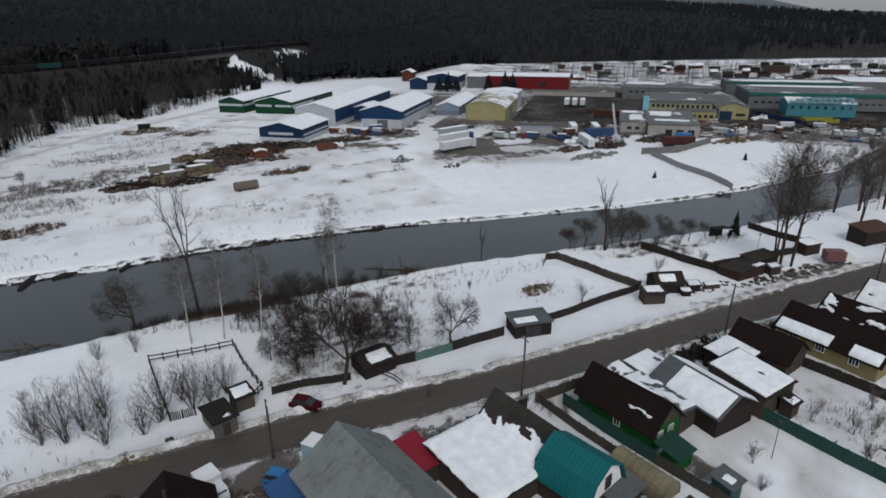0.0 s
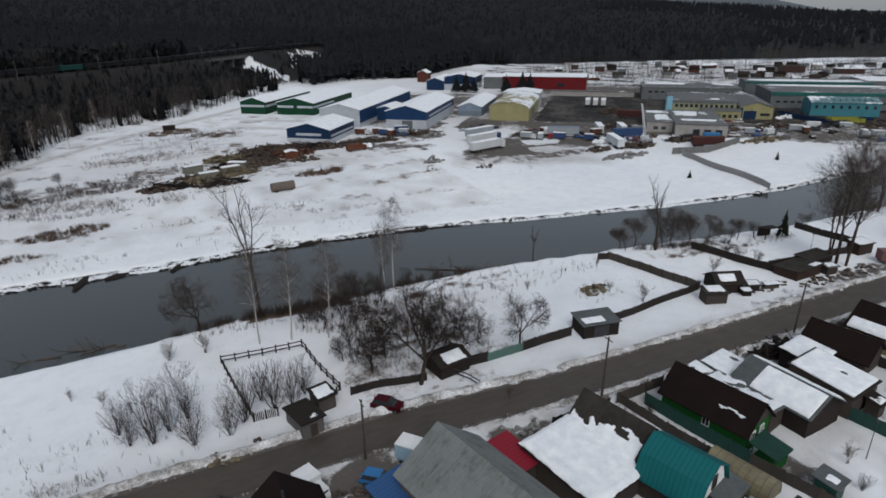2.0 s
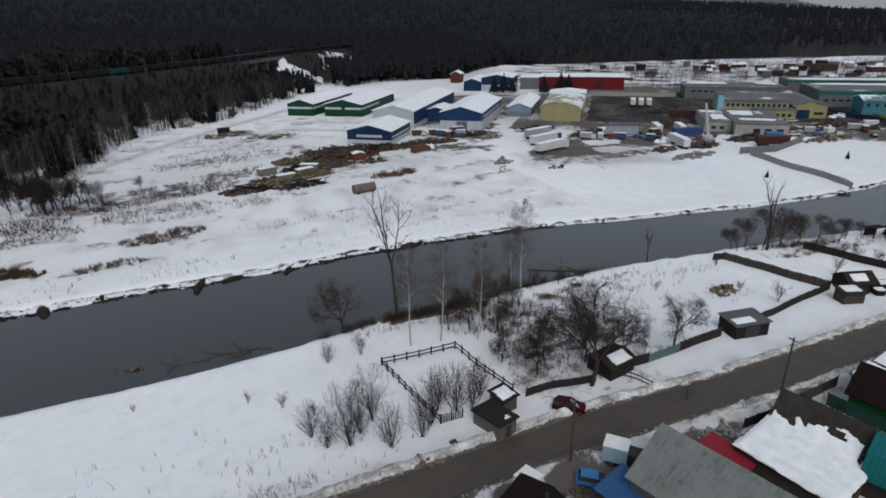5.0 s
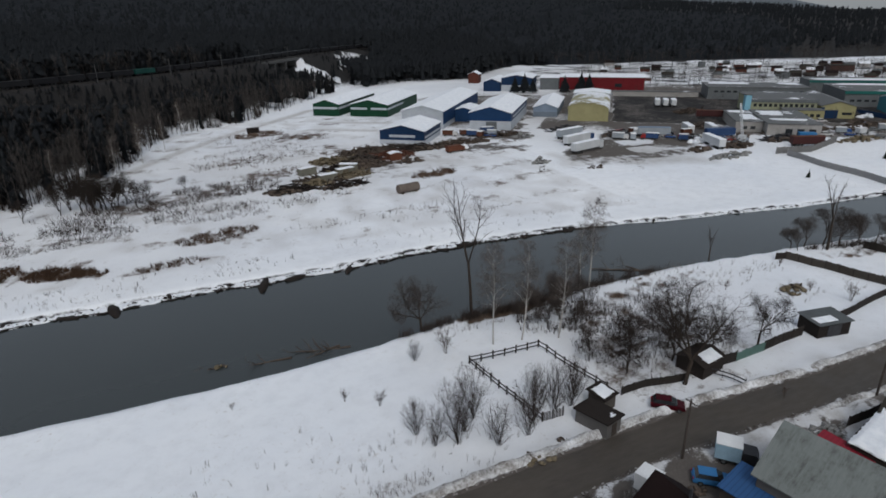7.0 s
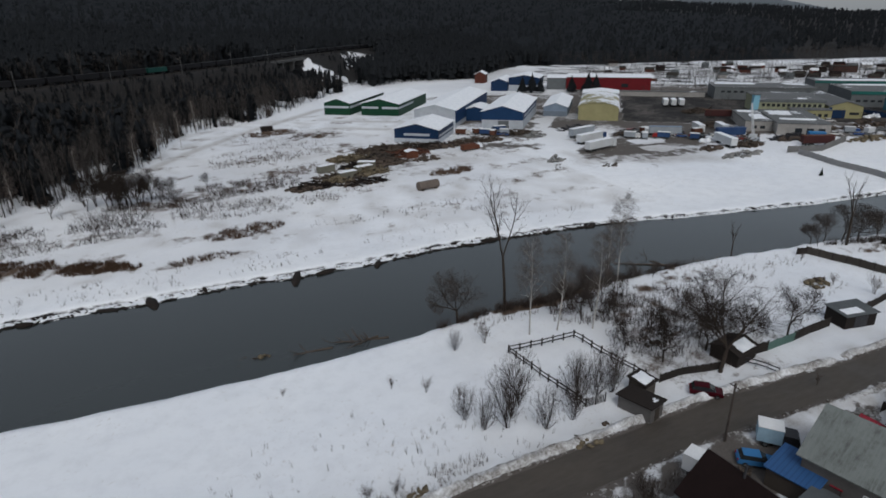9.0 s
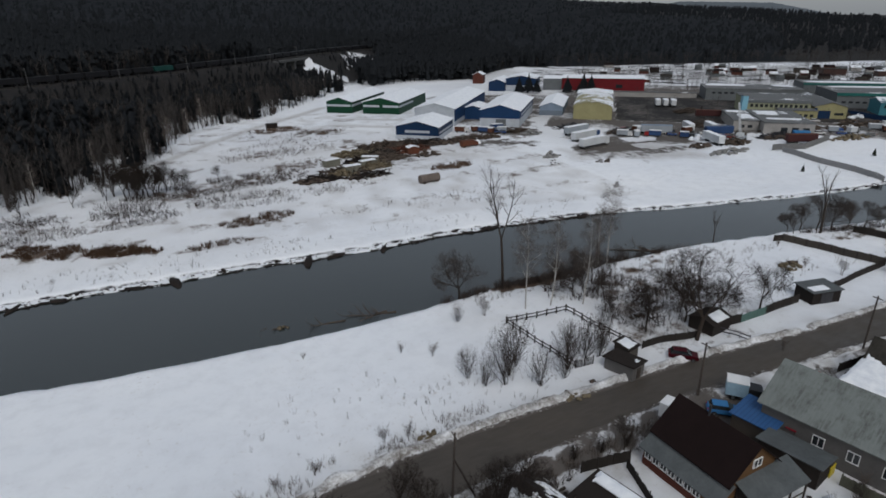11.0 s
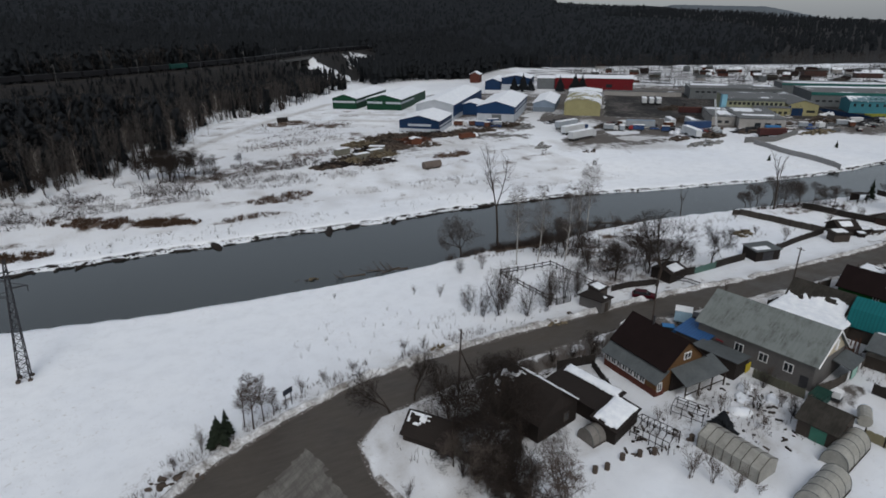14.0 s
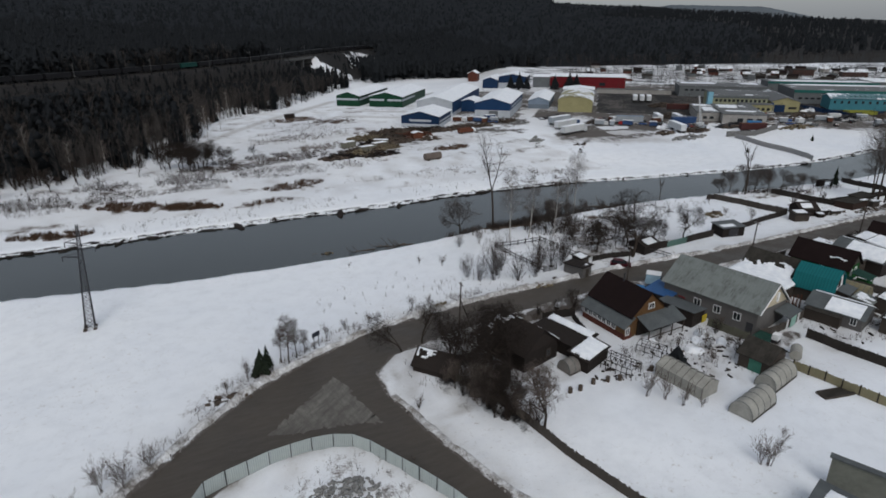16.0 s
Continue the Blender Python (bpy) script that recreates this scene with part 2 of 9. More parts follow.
M_TAN = worn("tan_rubbish", (0.17, 0.14, 0.095), 0.4, 1.2, 0.6, 3)
M_REED = leafy("dry_reeds", (0.030, 0.020, 0.015), (0.115, 0.072, 0.048))
M_BARK = bark("dark_bark", (0.022, 0.018, 0.015), (0.065, 0.052, 0.044))
M_TWIG = bark("dark_twigs", (0.028, 0.023, 0.021), (0.080, 0.066, 0.060), 2)
M_TWIGDARK = bark("blackish_twigs", (0.014, 0.0115, 0.0105), (0.042, 0.034, 0.030), 2)
M_TWIGPALE = bark("pale_twigs", (0.06, 0.05, 0.045), (0.14, 0.115, 0.10), 2)
M_BIRCH = bark("birch_bark", (0.16, 0.152, 0.145), (0.62, 0.60, 0.57), 3)
# pines and far canopy: distance haze put into the colour, lifted and bluish
M_PINE = leafy("pine_needles", (0.0112, 0.0127, 0.0148), (0.0205, 0.0228, 0.0255), 0.6)
M_CANOPY = leafy("far_canopy", (0.0104, 0.0120, 0.0144), (0.0160, 0.0183, 0.0212), 0.7)
M_SPRUCE = leafy("spruce_needles", (0.010, 0.0135, 0.0095), (0.022, 0.029, 0.020))
M_BAREWOOD = leafy("bare_woods", (0.0135, 0.012, 0.0114), (0.090, 0.081, 0.076))
M_TOWNTREES = leafy("bare_town_trees", (0.018, 0.016, 0.015), (0.060, 0.051, 0.046))
M_SCRUB = leafy("bare_scrub", (0.024, 0.018, 0.0155), (0.075, 0.058, 0.050))
M_TWIGMID = bark("brown_twigs", (0.045, 0.037, 0.033), (0.115, 0.095, 0.084), 2)


def glass_material():
    n = Nodes("window_glass", 0.06, 0, 0.6)
    n.color(n.mix(n.noise(0.9, 2), (0.012, 0.014, 0.016), (0.035, 0.04, 0.045)))
    return n.m


M_GLASS = glass_material()
PAINTS = {}


def paint(name, c, rough=0.5):
    if name not in PAINTS:
        PAINTS[name] = worn(name, c, 0.8, 1.12, 0.3, 3, rough)
    return PAINTS[name]

# ---- building helpers ----


def mesh_of(name, bm, mat):
    me = bpy.data.meshes.new(name)
    bm.to_mesh(me)
    bm.free()
    me.materials.append(mat)
    return me


def part(name, bm, mat, parent, label="", at=None):
    ob = new(name, mesh_of(name, bm, mat))
    ob.parent = parent
    if at is not None:
        ob.matrix_basis = at
    return tagged(ob, label)


def share(name, me, parent, m, label=""):
    ob = new(name, me)
    ob.parent, ob.matrix_basis = parent, m
    return tagged(ob, label)


def thing(name, x, y, z=0.0, turn=0.0, label="", category="", group="", kind=""):
    ob = new(name)
    ob.empty_display_size = 0.3
    ob.matrix_basis = pose(x, y, z, 0, 0, turn)
    return tagged(ob, label, category, group, kind)


def box(bm, x0, x1, y0, y1, z0, z1, m=None):
    vs = [bm.verts.new(m @ Vector(p) if m else p) for p in
          ((x0, y0, z0), (x1, y0, z0), (x1, y1, z0), (x0, y1, z0), (x0, y0, z1), (x1, y0, z1), (x1, y1, z1), (x0, y1, z1))]
    for f in ((3, 2, 1, 0), (4, 5, 6, 7), (0, 1, 5, 4), (1, 2, 6, 5), (2, 3, 7, 6), (3, 0, 4, 7)):
        bm.faces.new([vs[i] for i in f])
    return vs


def boxes(*dims):
    bm = bmesh.new()
    for d in dims:
        box(bm, *d)
    return bm


def extrude_y(bm, profile, y0, y1):
    """A closed outline in x and z, drawn out along y."""
    a = [bm.verts.new((x, y0, z)) for x, z in profile]
    b = [bm.verts.new((x, y1, z)) for x, z in profile]
    n = len(profile)
    bm.faces.new(a)
    bm.faces.new(b[::-1])
    for i in range(n):
        bm.faces.new((a[i], b[i], b[(i + 1) % n], a[(i + 1) % n]))
    return bm


def tube(bm, p0, p1, r0, r1=None, n=6):
    r1 = r0 if r1 is None else r1
    p0, p1 = Vector(p0), Vector(p1)
    d = (p1 - p0).normalized()
    s = d.cross(Vector((0.31, 0.17, 1.0) if abs(d.z) < 0.9 else (1, 0, 0))).normalized()
    t = d.cross(s)
    rings = []
    for p, r in ((p0, r0), (p1, r1)):
        rings.append([bm.verts.new(p + r * (math.cos(k * math.tau / n) * s + math.sin(k * math.tau / n) * t)) for k in range(n)])
    a, b = rings
    for i in range(n):
        bm.faces.new((a[i], a[(i + 1) % n], b[(i + 1) % n], b[i]))
    bm.faces.new(a[::-1])
    bm.faces.new(b)


def icosphere():
    """The corners and faces of a small round body, shared by all stones."""
    bm = bmesh.new()
    bmesh.ops.create_icosphere(bm, subdivisions=1, radius=1.0)
    bm.verts.index_update()
    v, f = np.array([tuple(p.co) for p in bm.verts]), np.array([[p.index for p in q.verts] for q in bm.faces])
    bm.free()
    return v, f


ICO = icosphere()


def from_arrays(name, verts, faces, mat):
    """A mesh from arrays; all faces have the same number of corners."""
    verts, faces = np.asarray(verts, np.float32), np.asarray(faces, np.int32)
    me = bpy.data.meshes.new(name)
    k = faces.shape[1]
    me.vertices.add(len(verts))
    me.vertices.foreach_set("co", verts.ravel())
    me.loops.add(faces.size)
    me.loops.foreach_set("vertex_index", faces.ravel())
    me.polygons.add(len(faces))
    me.polygons.foreach_set("loop_start", np.arange(0, faces.size, k, dtype=np.int32))
    me.update(calc_edges=True)
    me.validate()
    me.materials.append(mat)
    return me


# ---- ground, river, road ----
from mathutils.geometry import tessellate_polygon

ROAD_N = [(300, 62), (128, 62.2), (101, 63), (68, 62.8), (36, 63.4), (11, 65.3), (-4, 65.3), (-26, 64.9), (-43, 63.5), (-56, 59), (-66, 54), (-74, 47.5), (-82, 40), (-97, 24), (-115, 3)]
ROAD_S = [(-107, -4), (-91, 16), (-80, 30), (-76, 34.3), (-72, 37), (-67, 38.6), (-61.8, 38.8), (-57.6, 38), (-55.2, 35.2), (-51.6, 28), (-49.7, 24), (-45.5, 12), (-40, -6),
          (-34, -6), (-40, 9), (-44.4, 21), (-47.4, 32), (-49.9, 45), (-49.4, 51), (-45.7, 54.4), (-38, 56.2), (-21, 58.6), (1, 59.8), (26, 58.5), (39, 57.7), (56, 57.2), (120, 56.8), (300, 54)]
ROAD = np.array(ROAD_N + ROAD_S, float)


def inside_and_distance(x, y, poly):
    """For points: whether they lie inside the outline, and how far from it."""
    inside = np.zeros(x.shape, bool)
    dist = np.full(x.shape, 1e9)
    n = len(poly)
    for i in range(n):
        (ax, ay), (bx, by) = poly[i], poly[(i + 1) % n]
        cross = ((ay > y) != (by > y)) & (x < (bx - ax) * (y - ay) / (by - ay + 1e-12) + ax)
        inside ^= cross
        k = np.clip(((x - ax) * (bx - ax) + (y - ay) * (by - ay)) / ((bx - ax) ** 2 + (by - ay) ** 2), 0, 1)
        dist = np.minimum(dist, np.hypot(x - ax - k * (bx - ax), y - ay - k * (by - ay)))
    return inside, dist


def smooth(a, b, v):
    k = np.clip((v - a) / (b - a), 0, 1)
    return k * k * (3 - 2 * k)


def waves(x, y, size, seed, octaves=3):
    """Cheap smooth noise between about -1 and 1."""
    rs = np.random.RandomState(seed)
    out, amp = np.zeros(np.shape(x)), 1.0
    for o in range(octaves):
        for _ in range(4):
            a, ph = rs.uniform(0, math.tau), rs.uniform(0, math.tau)
            k = math.tau / size * 2 ** o * rs.uniform(0.7, 1.3)
            out = out + amp * 0.25 * np.sin(k * (x * math.cos(a) + y * math.sin(a)) + ph + 1.3 * np.sin(k * 0.6 * (y * math.cos(a) - x * math.sin(a)) + ph))
        amp *= 0.5
    return out * 1.3


WATER_Z = -2.3
SX, SY = [-900, -300, -106, -85, -71, -55, -44, -32, -23, -14, 0, 28, 50, 73, 100, 131, 186, 260, 330, 500, 900], [160, 132, 107.2, 102.4, 100.1, 98.8, 98.5, 99.2, 100.0, 101.0, 101.5, 102.0, 102, 99.5, 94, 91.5, 91, 100, 117, 170, 300]
NX, NY = [-900, -300, -110, -60, 15, 40, 62, 82, 110, 140, 175, 205, 235, 270, 330, 500, 900], [190, 160, 140, 138.8, 138.5, 136.5, 132.8, 127.5, 122, 118.5, 119, 121, 129, 138, 152, 205, 335]
RAIL = np.array([(-700, -40), (-420, 130), (-235, 258), (-135, 328), (-98, 350), (-42, 396), (5, 446), (75, 540), (190, 640), (360, 780), (700, 1040)], float)
RAIL_Z = 21.5
WOODS = np.array([(-900, -60), (-420, 60), (-210, 165), (-150, 190), (-119, 197), (-99, 199), (-75, 219), (-57, 257), (-40, 318), (-6, 338), (20, 372), (58, 428), (85, 450), (110, 470), (140, 478), (190, 470),
                  (218, 500), (262, 545), (300, 562), (350, 538), (440, 515), (530, 480), (610, 445), (700, 400), (820, 340), (1000, 330), (2500, 600), (4500, 2500), (2500, 4500), (-2500, 4500), (-4500, 2000), (-2500, -200)], float)
SKY_AZ, SKY_H = [-180, -20, 0, 20, 28, 33, 38, 46, 50, 54, 61, 75, 120, 180], [60, 130, 130, 120, 92, 80, 70, 66, 62, 50, 36, 40, 50, 60]


def river_lines(x):
    w = 0.9 * np.sin(x / 13.0) + 0.6 * np.sin(x / 7.3 + 1)
    return np.interp(x, SX, SY) + 0.55 * w, np.interp(x, NX, NY) + 0.3 * w


def rail_side(x, y):
    """Distance from the railway, more than 0 on its far side."""
    best, side = np.full(np.shape(x), 1e9), np.zeros(np.shape(x))
    for (ax, ay), (bx, by) in zip(RAIL[:-1], RAIL[1:]):
        k = np.clip(((x - ax) * (bx - ax) + (y - ay) * (by - ay)) / ((bx - ax) ** 2 + (by - ay) ** 2), 0, 1)
        d = np.hypot(x - ax - k * (bx - ax), y - ay - k * (by - ay))
        s = (bx - ax) * (y - ay) - (by - ay) * (x - ax)
        side = np.where(d < best, s, side)
        best = np.minimum(best, d)
    return np.where(side > 0, best, -best)


def ground_z(x, y, detail=True):
    x, y = np.asarray(x, float), np.asarray(y, float)
    ys, yn = river_lines(x)
    z = np.where(y > 0.5 * (ys + yn), -1.5 + 1.5 * smooth(0, 70, y - yn), 0.0)
    if detail:
        z = z + 0.10 * waves(x, y, 18, 3) + 0.04 * waves(x, y, 4, 5)
    # river bed and banks
    south = smooth(-0.6, 2.2, y - ys)
    north = smooth(-1.4, 2.0, yn - y)
    z = z - south * north * (4.4 + z)
    # slope up to the railway, its bank, and the hills
    r = rail_side(x, y)
    ins, dw = inside_and_distance(x, y, WOODS)
    up = smooth(-110, -8, r) * np.where(ins, smooth(0, 60, dw), 0)
    z = z + 12 * up * smooth(-330, -120, x) + 12 * up * (1 - smooth(-330, -120, x))
    hollow = smooth(0, 14, np.hypot(x - 40, y - 492) - 18)
    z = np.where(z > -1.0, z + (RAIL_Z - 0.6 - z) * smooth(-26, -5, r) * smooth(-40, -6, -r) * hollow * smooth(20, 60, y - yn), z)
    rad = np.hypot(x, y)
    az = np.degrees(np.arctan2(x, y))
    back = np.interp(az, SKY_AZ, SKY_H)
    hill = smooth(620, 2300, rad) * back + smooth(5, 420, r) * np.where(az < 34, 22, 0) * smooth(300, 600, rad)
    return z + hill * (1 + 0.08 * waves(x, y, 900, 8, 2)) * smooth(-200, 300, y)


def axis_steps(fine, far):
    out = []
    for (a, b, s) in fine:
        out += list(np.arange(a, b, s))
    out.append(fine[-1][1])
    k = 6.0
    while out[-1] < far:
        out.append(out[-1] + k)
        k *= 1.13
    k, low = 6.0, [out[0]]
    while low[-1] > -far:
        low.append(low[-1] - k)
        k *= 1.13
    return np.array(low[:0:-1] + out)


def blob(xa, ya, cx, cy, rx, ry, turn=0.0, soft=0.5):
    """A ragged patch: 1 in its middle, 0 outside."""
    out = np.zeros(xa.shape)
    k, far = min(rx, ry), 1.8 * max(rx, ry) + 4
    sel = (np.abs(xa - cx) < far) & (np.abs(ya - cy) < far)
    x, y = xa[sel], ya[sel]
    c, s = math.cos(radians(turn)), math.sin(radians(turn))
    x, y = x + 0.45 * k * waves(x, y, 2.2 * k, 40, 2), y + 0.45 * k * waves(x, y, 2.0 * k, 41, 2)
    u, v = ((x - cx) * c + (y - cy) * s) / rx, (-(x - cx) * s + (y - cy) * c) / ry
    out[sel] = (1 - smooth(1 - soft, 1 + soft, np.hypot(u, v))) * (0.8 + 0.25 * waves(x, y, 0.9 * k, 42, 2))
    return out


def build_ground():
    gx = axis_steps([(-260, -125, 3.0), (-125, 130, 1.0), (130, 360, 2.5)], 4600)
    gy = axis_steps([(-60, 0, 2.0), (0, 145, 1.0), (145, 470, 2.5)], 4600)
    X, Y = np.meshgrid(gx, gy)
    x, y = X.ravel(), Y.ravel()
    z = ground_z(x, y)
    near = (x > -130) & (x < 310) & (y > -20) & (y < 80)
    ins, dist = np.zeros(x.shape, bool), np.full(x.shape, 99.0)
    ins[near], dist[near] = inside_and_distance(x[near], y[near], ROAD)
    lumpy = 0.5 + 0.5 * waves(x, y, 5, 11)
    z = np.where(ins, -0.14 * np.minimum(dist, 1.0), z)
    z = np.where(~ins, z + (0.10 + 0.34 * lumpy) * np.exp(-((dist - 1.5) / 1.1) ** 2), z)
    z = np.where(~ins & (dist < 0.8), np.minimum(z, 0.05 + 0.3 * dist), z)
    nx, ny = len(gx), len(gy)
    i = (np.arange(ny - 1)[:, None] * nx + np.arange(nx - 1)[None, :]).ravel()
    me = from_arrays("ground", np.stack([x, y, z], 1), np.stack([i, i + 1, i + nx + 1, i + nx], 1), M_GROUND)
    me.polygons.foreach_set("use_smooth", np.ones(len(me.polygons), bool))
    mud = np.where(ins, 1.0, np.exp(-np.maximum(dist - 0.2, 0) / 0.6) * (0.75 + 0.35 * waves(x, y, 4, 12)))
    dirty = np.where(ins, 1.0, np.exp(-dist / 3.4) * (0.75 + 0.4 * waves(x, y, 9, 14)))
    dirty = np.maximum(dirty, 0.75 * blob(x, y, 215, 270, 150, 90, -40, 0.6))
    dirty = np.maximum(dirty, 1.0 * blob(x, y, 114, 188, 24, 17, -25, 0.4))
    dirty = np.maximum(dirty, 0.7 * blob(x, y, 330, 440, 330, 90, -30, 0.6))
    dirty = np.maximum(dirty, 0.8 * blob(x, y, 20, 222, 42, 24, 20, 0.6))
    dirty = np.maximum(dirty, 0.5 * blob(x, y, -20, 225, 80, 55, 15, 0.8))
    dirty = np.maximum(dirty, 0.4 * blob(x, y, -85, 175, 60, 22, 8, 0.8))
    dirty = np.maximum(dirty, 0.35 * blob(x, y, 20, 86, 30, 14, 0, 0.8))
    dirty = np.maximum(dirty, 0.7 * blob(x, y, 60, 46, 40, 10, 0, 0.8))
    dirty = np.maximum(dirty, 0.7 * blob(x, y, 31, 30, 14, 9, 10, 0.8))
    dirty = np.maximum(dirty, 0.7 * blob(x, y, 73, 31, 9, 10, 0, 0.8))
    dirty = np.maximum(dirty, 0.6 * blob(x, y, 16, 76, 20, 7, 0, 0.8))
    for (ax, ay), (bx, by) in zip([(-62, 240), (-40, 275), (-12, 312), (8, 334), (30, 318), (22, 300)], [(-40, 275), (-12, 312), (8, 334), (34, 364), (58, 300), (60, 272)]):
        k = np.clip(((x - ax) * (bx - ax) + (y - ay) * (by - ay)) / ((bx - ax) ** 2 + (by - ay) ** 2), 0, 1)
        dirty = np.maximum(dirty, 0.9 * np.exp(-(np.hypot(x - ax - k * (bx - ax), y - ay - k * (by - ay)) / 3.2) ** 2))
    dirty = np.maximum(dirty, 0.75 * blob(x, y, 4, 34, 24, 9, 0, 0.8))
    # dirty garden snow, raised further to paint in the shade between the houses
    south = (y > np.where(x < -6, 36, 24)) & (y < 60) & (x > -48) & (x < 130)
    dirty = np.maximum(dirty, np.where(south, 0.42 + 0.42 * waves(x, y, 9, 61), 0))
    dirty = np.maximum(dirty, np.where((y > 50) & (y < 60) & (x > -44), 0.75 + 0.3 * waves(x, y, 5, 62), 0))
    reed, litter = np.zeros(x.shape), np.zeros(x.shape)
    ys, yn = river_lines(x)
    litter = np.maximum(litter, (0.78 + 0.2 * waves(x, y, 6, 23)) * np.exp(-((y - yn + 0.2) / 1.4) ** 2))
    litter = np.maximum(litter, 0.9 * np.exp(-np.abs(y - ys - 1.6) / 0.8))
    for cx, cy, rx, ry, t, k in [(116, 188, 22, 15, -25, 0.6), (102, 180, 10, 8, -25, 0.5), (128, 205, 48, 22, 22, 0.95), (160, 215, 38, 30, 0, 0.9), (175, 245, 40, 32, -40, 1.0), (205, 270, 45, 45, -40, 0.95), (240, 200, 60, 22, -12, 0.85), (290, 190, 60, 20, -10, 0.8),
                                (85, 245, 20, 9, -35, 0.85), (70, 226, 24, 8, -30, 0.8), (30, 225, 26, 18, 20, 0.62), (5, 202, 20, 8, 10, 0.55), (14, 214, 24, 9, 25, 0.6), (105, 262, 8, 40, -40, 0.8), (255, 300, 110, 75, -40, 0.85), (110, 300, 30, 60, -40, 0.75), (150, 330, 70, 40, -40, 0.8), (330, 230, 70, 50, -40, 0.7), (350, 420, 120, 30, -35, 0.55), (120, 182, 26, 5, 5, 0.7),
                                (98, 192, 10, 18, -30, 0.65), (3, 55, 9, 4.5, 0, 1.0), (24, 54.5, 6, 2.5, 0, 0.85), (0, 36, 14, 9, 0, 0.45), (-32, 50, 14, 9, 0, 0.55), (-60, 27, 7, 6, 0, 0.4), (60, 47, 12, 7, 0, 0.4),
                                (-22, 55.5, 12, 2.2, 6, 0.9), (-8, 56.2, 9, 2.6, 4, 0.85), (8, 55.5, 6, 4, 0, 0.9), (40, 56, 8, 1.5, 0, 0.7), (66, 54.2, 12, 1.8, 0, 0.8), (88, 54, 12, 2, 0, 0.75), (-24, 50, 6, 5, 0, 0.75), (-12, 36, 8, 3, 20, 0.55), (2, 30, 6, 3, 0, 0.5), (14, 30.5, 8, 1.6, 10, 0.7), (31, 33, 8, 7, 0, 0.62), (48, 35.5, 3, 6, 0, 0.75), (95, 65, 25, 3, 0, 0.6), (112, 66, 14, 3, 0, 0.8), (80, 33, 12, 8, 0, 0.4), (20, 39, 3, 8, 13, 0.4)]:
        mud = np.maximum(mud, k * blob(x, y, cx, cy, rx, ry, t))
    mud = np.where((np.hypot((x - 122) / 7, (y - 192) / 5) < 1) | (np.hypot((x - 128) / 8, (y - 204) / 6) < 1), 0.1, mud)
    for cx, cy, rx, ry, t, k in [(-79.5, 164, 18, 4.5, -24, 0.72), (-66, 158.5, 8, 3, -20, 0.9), (-101, 148, 10, 3.2, -11, 0.72), (-35, 168, 11, 5, 10, 0.64), (-46, 154, 9, 2.6, 5, 0.62), (36, 196, 9, 4, 10, 0.95), (-6, 300, 14, 9, 10, 0.8), (12, 286, 13, 8, 0, 0.75),
                                 (-18, 245, 20, 9, 15, 0.6), (-40, 205, 30, 9, 10, 0.62), (14, 252, 20, 12, 0, 0.6), (-85, 180, 40, 8, 5, 0.5), (-10, 222, 20, 8, 20, 0.65), (90, 235, 6, 20, -40, 0.6), (-20, 300, 12, 20, -40, 0.45),
                                 (8, 101, 14, 3, 0, 0.9), (35, 103, 14, 2.5, 0, 0.8), (18, 81, 12, 12, 0, 0.62), (25, 90, 16, 8, 0, 0.6), (40, 97, 14, 3, 0, 0.6), (225, 165, 40, 6, -5, 0.65), (-30, 68, 8, 2.4, 12, 0.52), (-55, 62, 10, 2.4, 25, 0.5), (-72, 55, 7, 3, 40, 0.5),
                                 (95, 89, 18, 4, -8, 0.6), (22, 72, 12, 6, 0, 0.55), (68, 40, 6, 9, 10, 0.5), (-60, 30, 10, 6, 0, 0.5)]:
        reed = np.maximum(reed, k * blob(x, y, cx, cy, rx, ry, t))
    wi, wd = inside_and_distance(x, y, WOODS)
    field = (y - yn > 12) & ~wi & (x < 75) & (y < 345)
    reed = np.maximum(reed, np.where(field, 0.32 + 0.16 * waves(x, y, 21, 71), 0))
    dirty = np.maximum(dirty, np.where(field, 0.22 + 0.3 * waves(x, y, 17, 72), 0))
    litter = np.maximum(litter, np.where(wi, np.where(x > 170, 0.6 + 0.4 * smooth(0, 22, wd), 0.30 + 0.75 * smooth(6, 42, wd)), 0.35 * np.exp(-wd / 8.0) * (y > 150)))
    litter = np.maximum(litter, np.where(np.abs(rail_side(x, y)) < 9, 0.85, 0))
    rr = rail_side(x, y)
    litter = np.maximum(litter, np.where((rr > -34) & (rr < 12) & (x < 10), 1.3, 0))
    cut = np.maximum(blob(x, y, 70, 492, 12, 17, 10), blob(x, y, 120, 556, 20, 10, 42))
    cut = np.maximum(cut, np.where((rr > -30) & (rr < -6) & (x > 96) & (x < 122), 0.4 + 0.5 * waves(x, y, 8, 24), 0))
    cut = np.maximum(cut, blob(x, y, 96, 700, 10, 20, 0))
    litter = np.where(cut > 0.35, 0.12 + 0.5 * (waves(x, y, 7, 21) > 0.5), litter)
    gq = (x - 0) * 0.6428 + (y - 0) * 0.766
    gp = x * 0.766 - y * 0.6428
    litter = np.maximum(litter, np.where((gq > 444) & (gq < 800) & (gp > -120) & (x > 215), 0.44 + 0.22 * waves(x, y, 34, 51), 0))
    mud = np.maximum(mud, np.where((gq > 262) & (gq < 446) & (gp > -75) & (gp < 260), 0.6 + 0.16 * waves(x, y, 50, 52), 0))
    litter = np.where(np.abs((x - 292) - 0.3 * (y - 560)) < 7, np.where((y > 540) & (y < 680), 0.1, litter), litter)
    litter = np.maximum(litter, 0.8 * blob(x, y, -33, 45, 12, 9, 0))
    litter = np.maximum(litter, 0.8 * blob(x, y, -36.8, 36, 2.2, 8, 12))
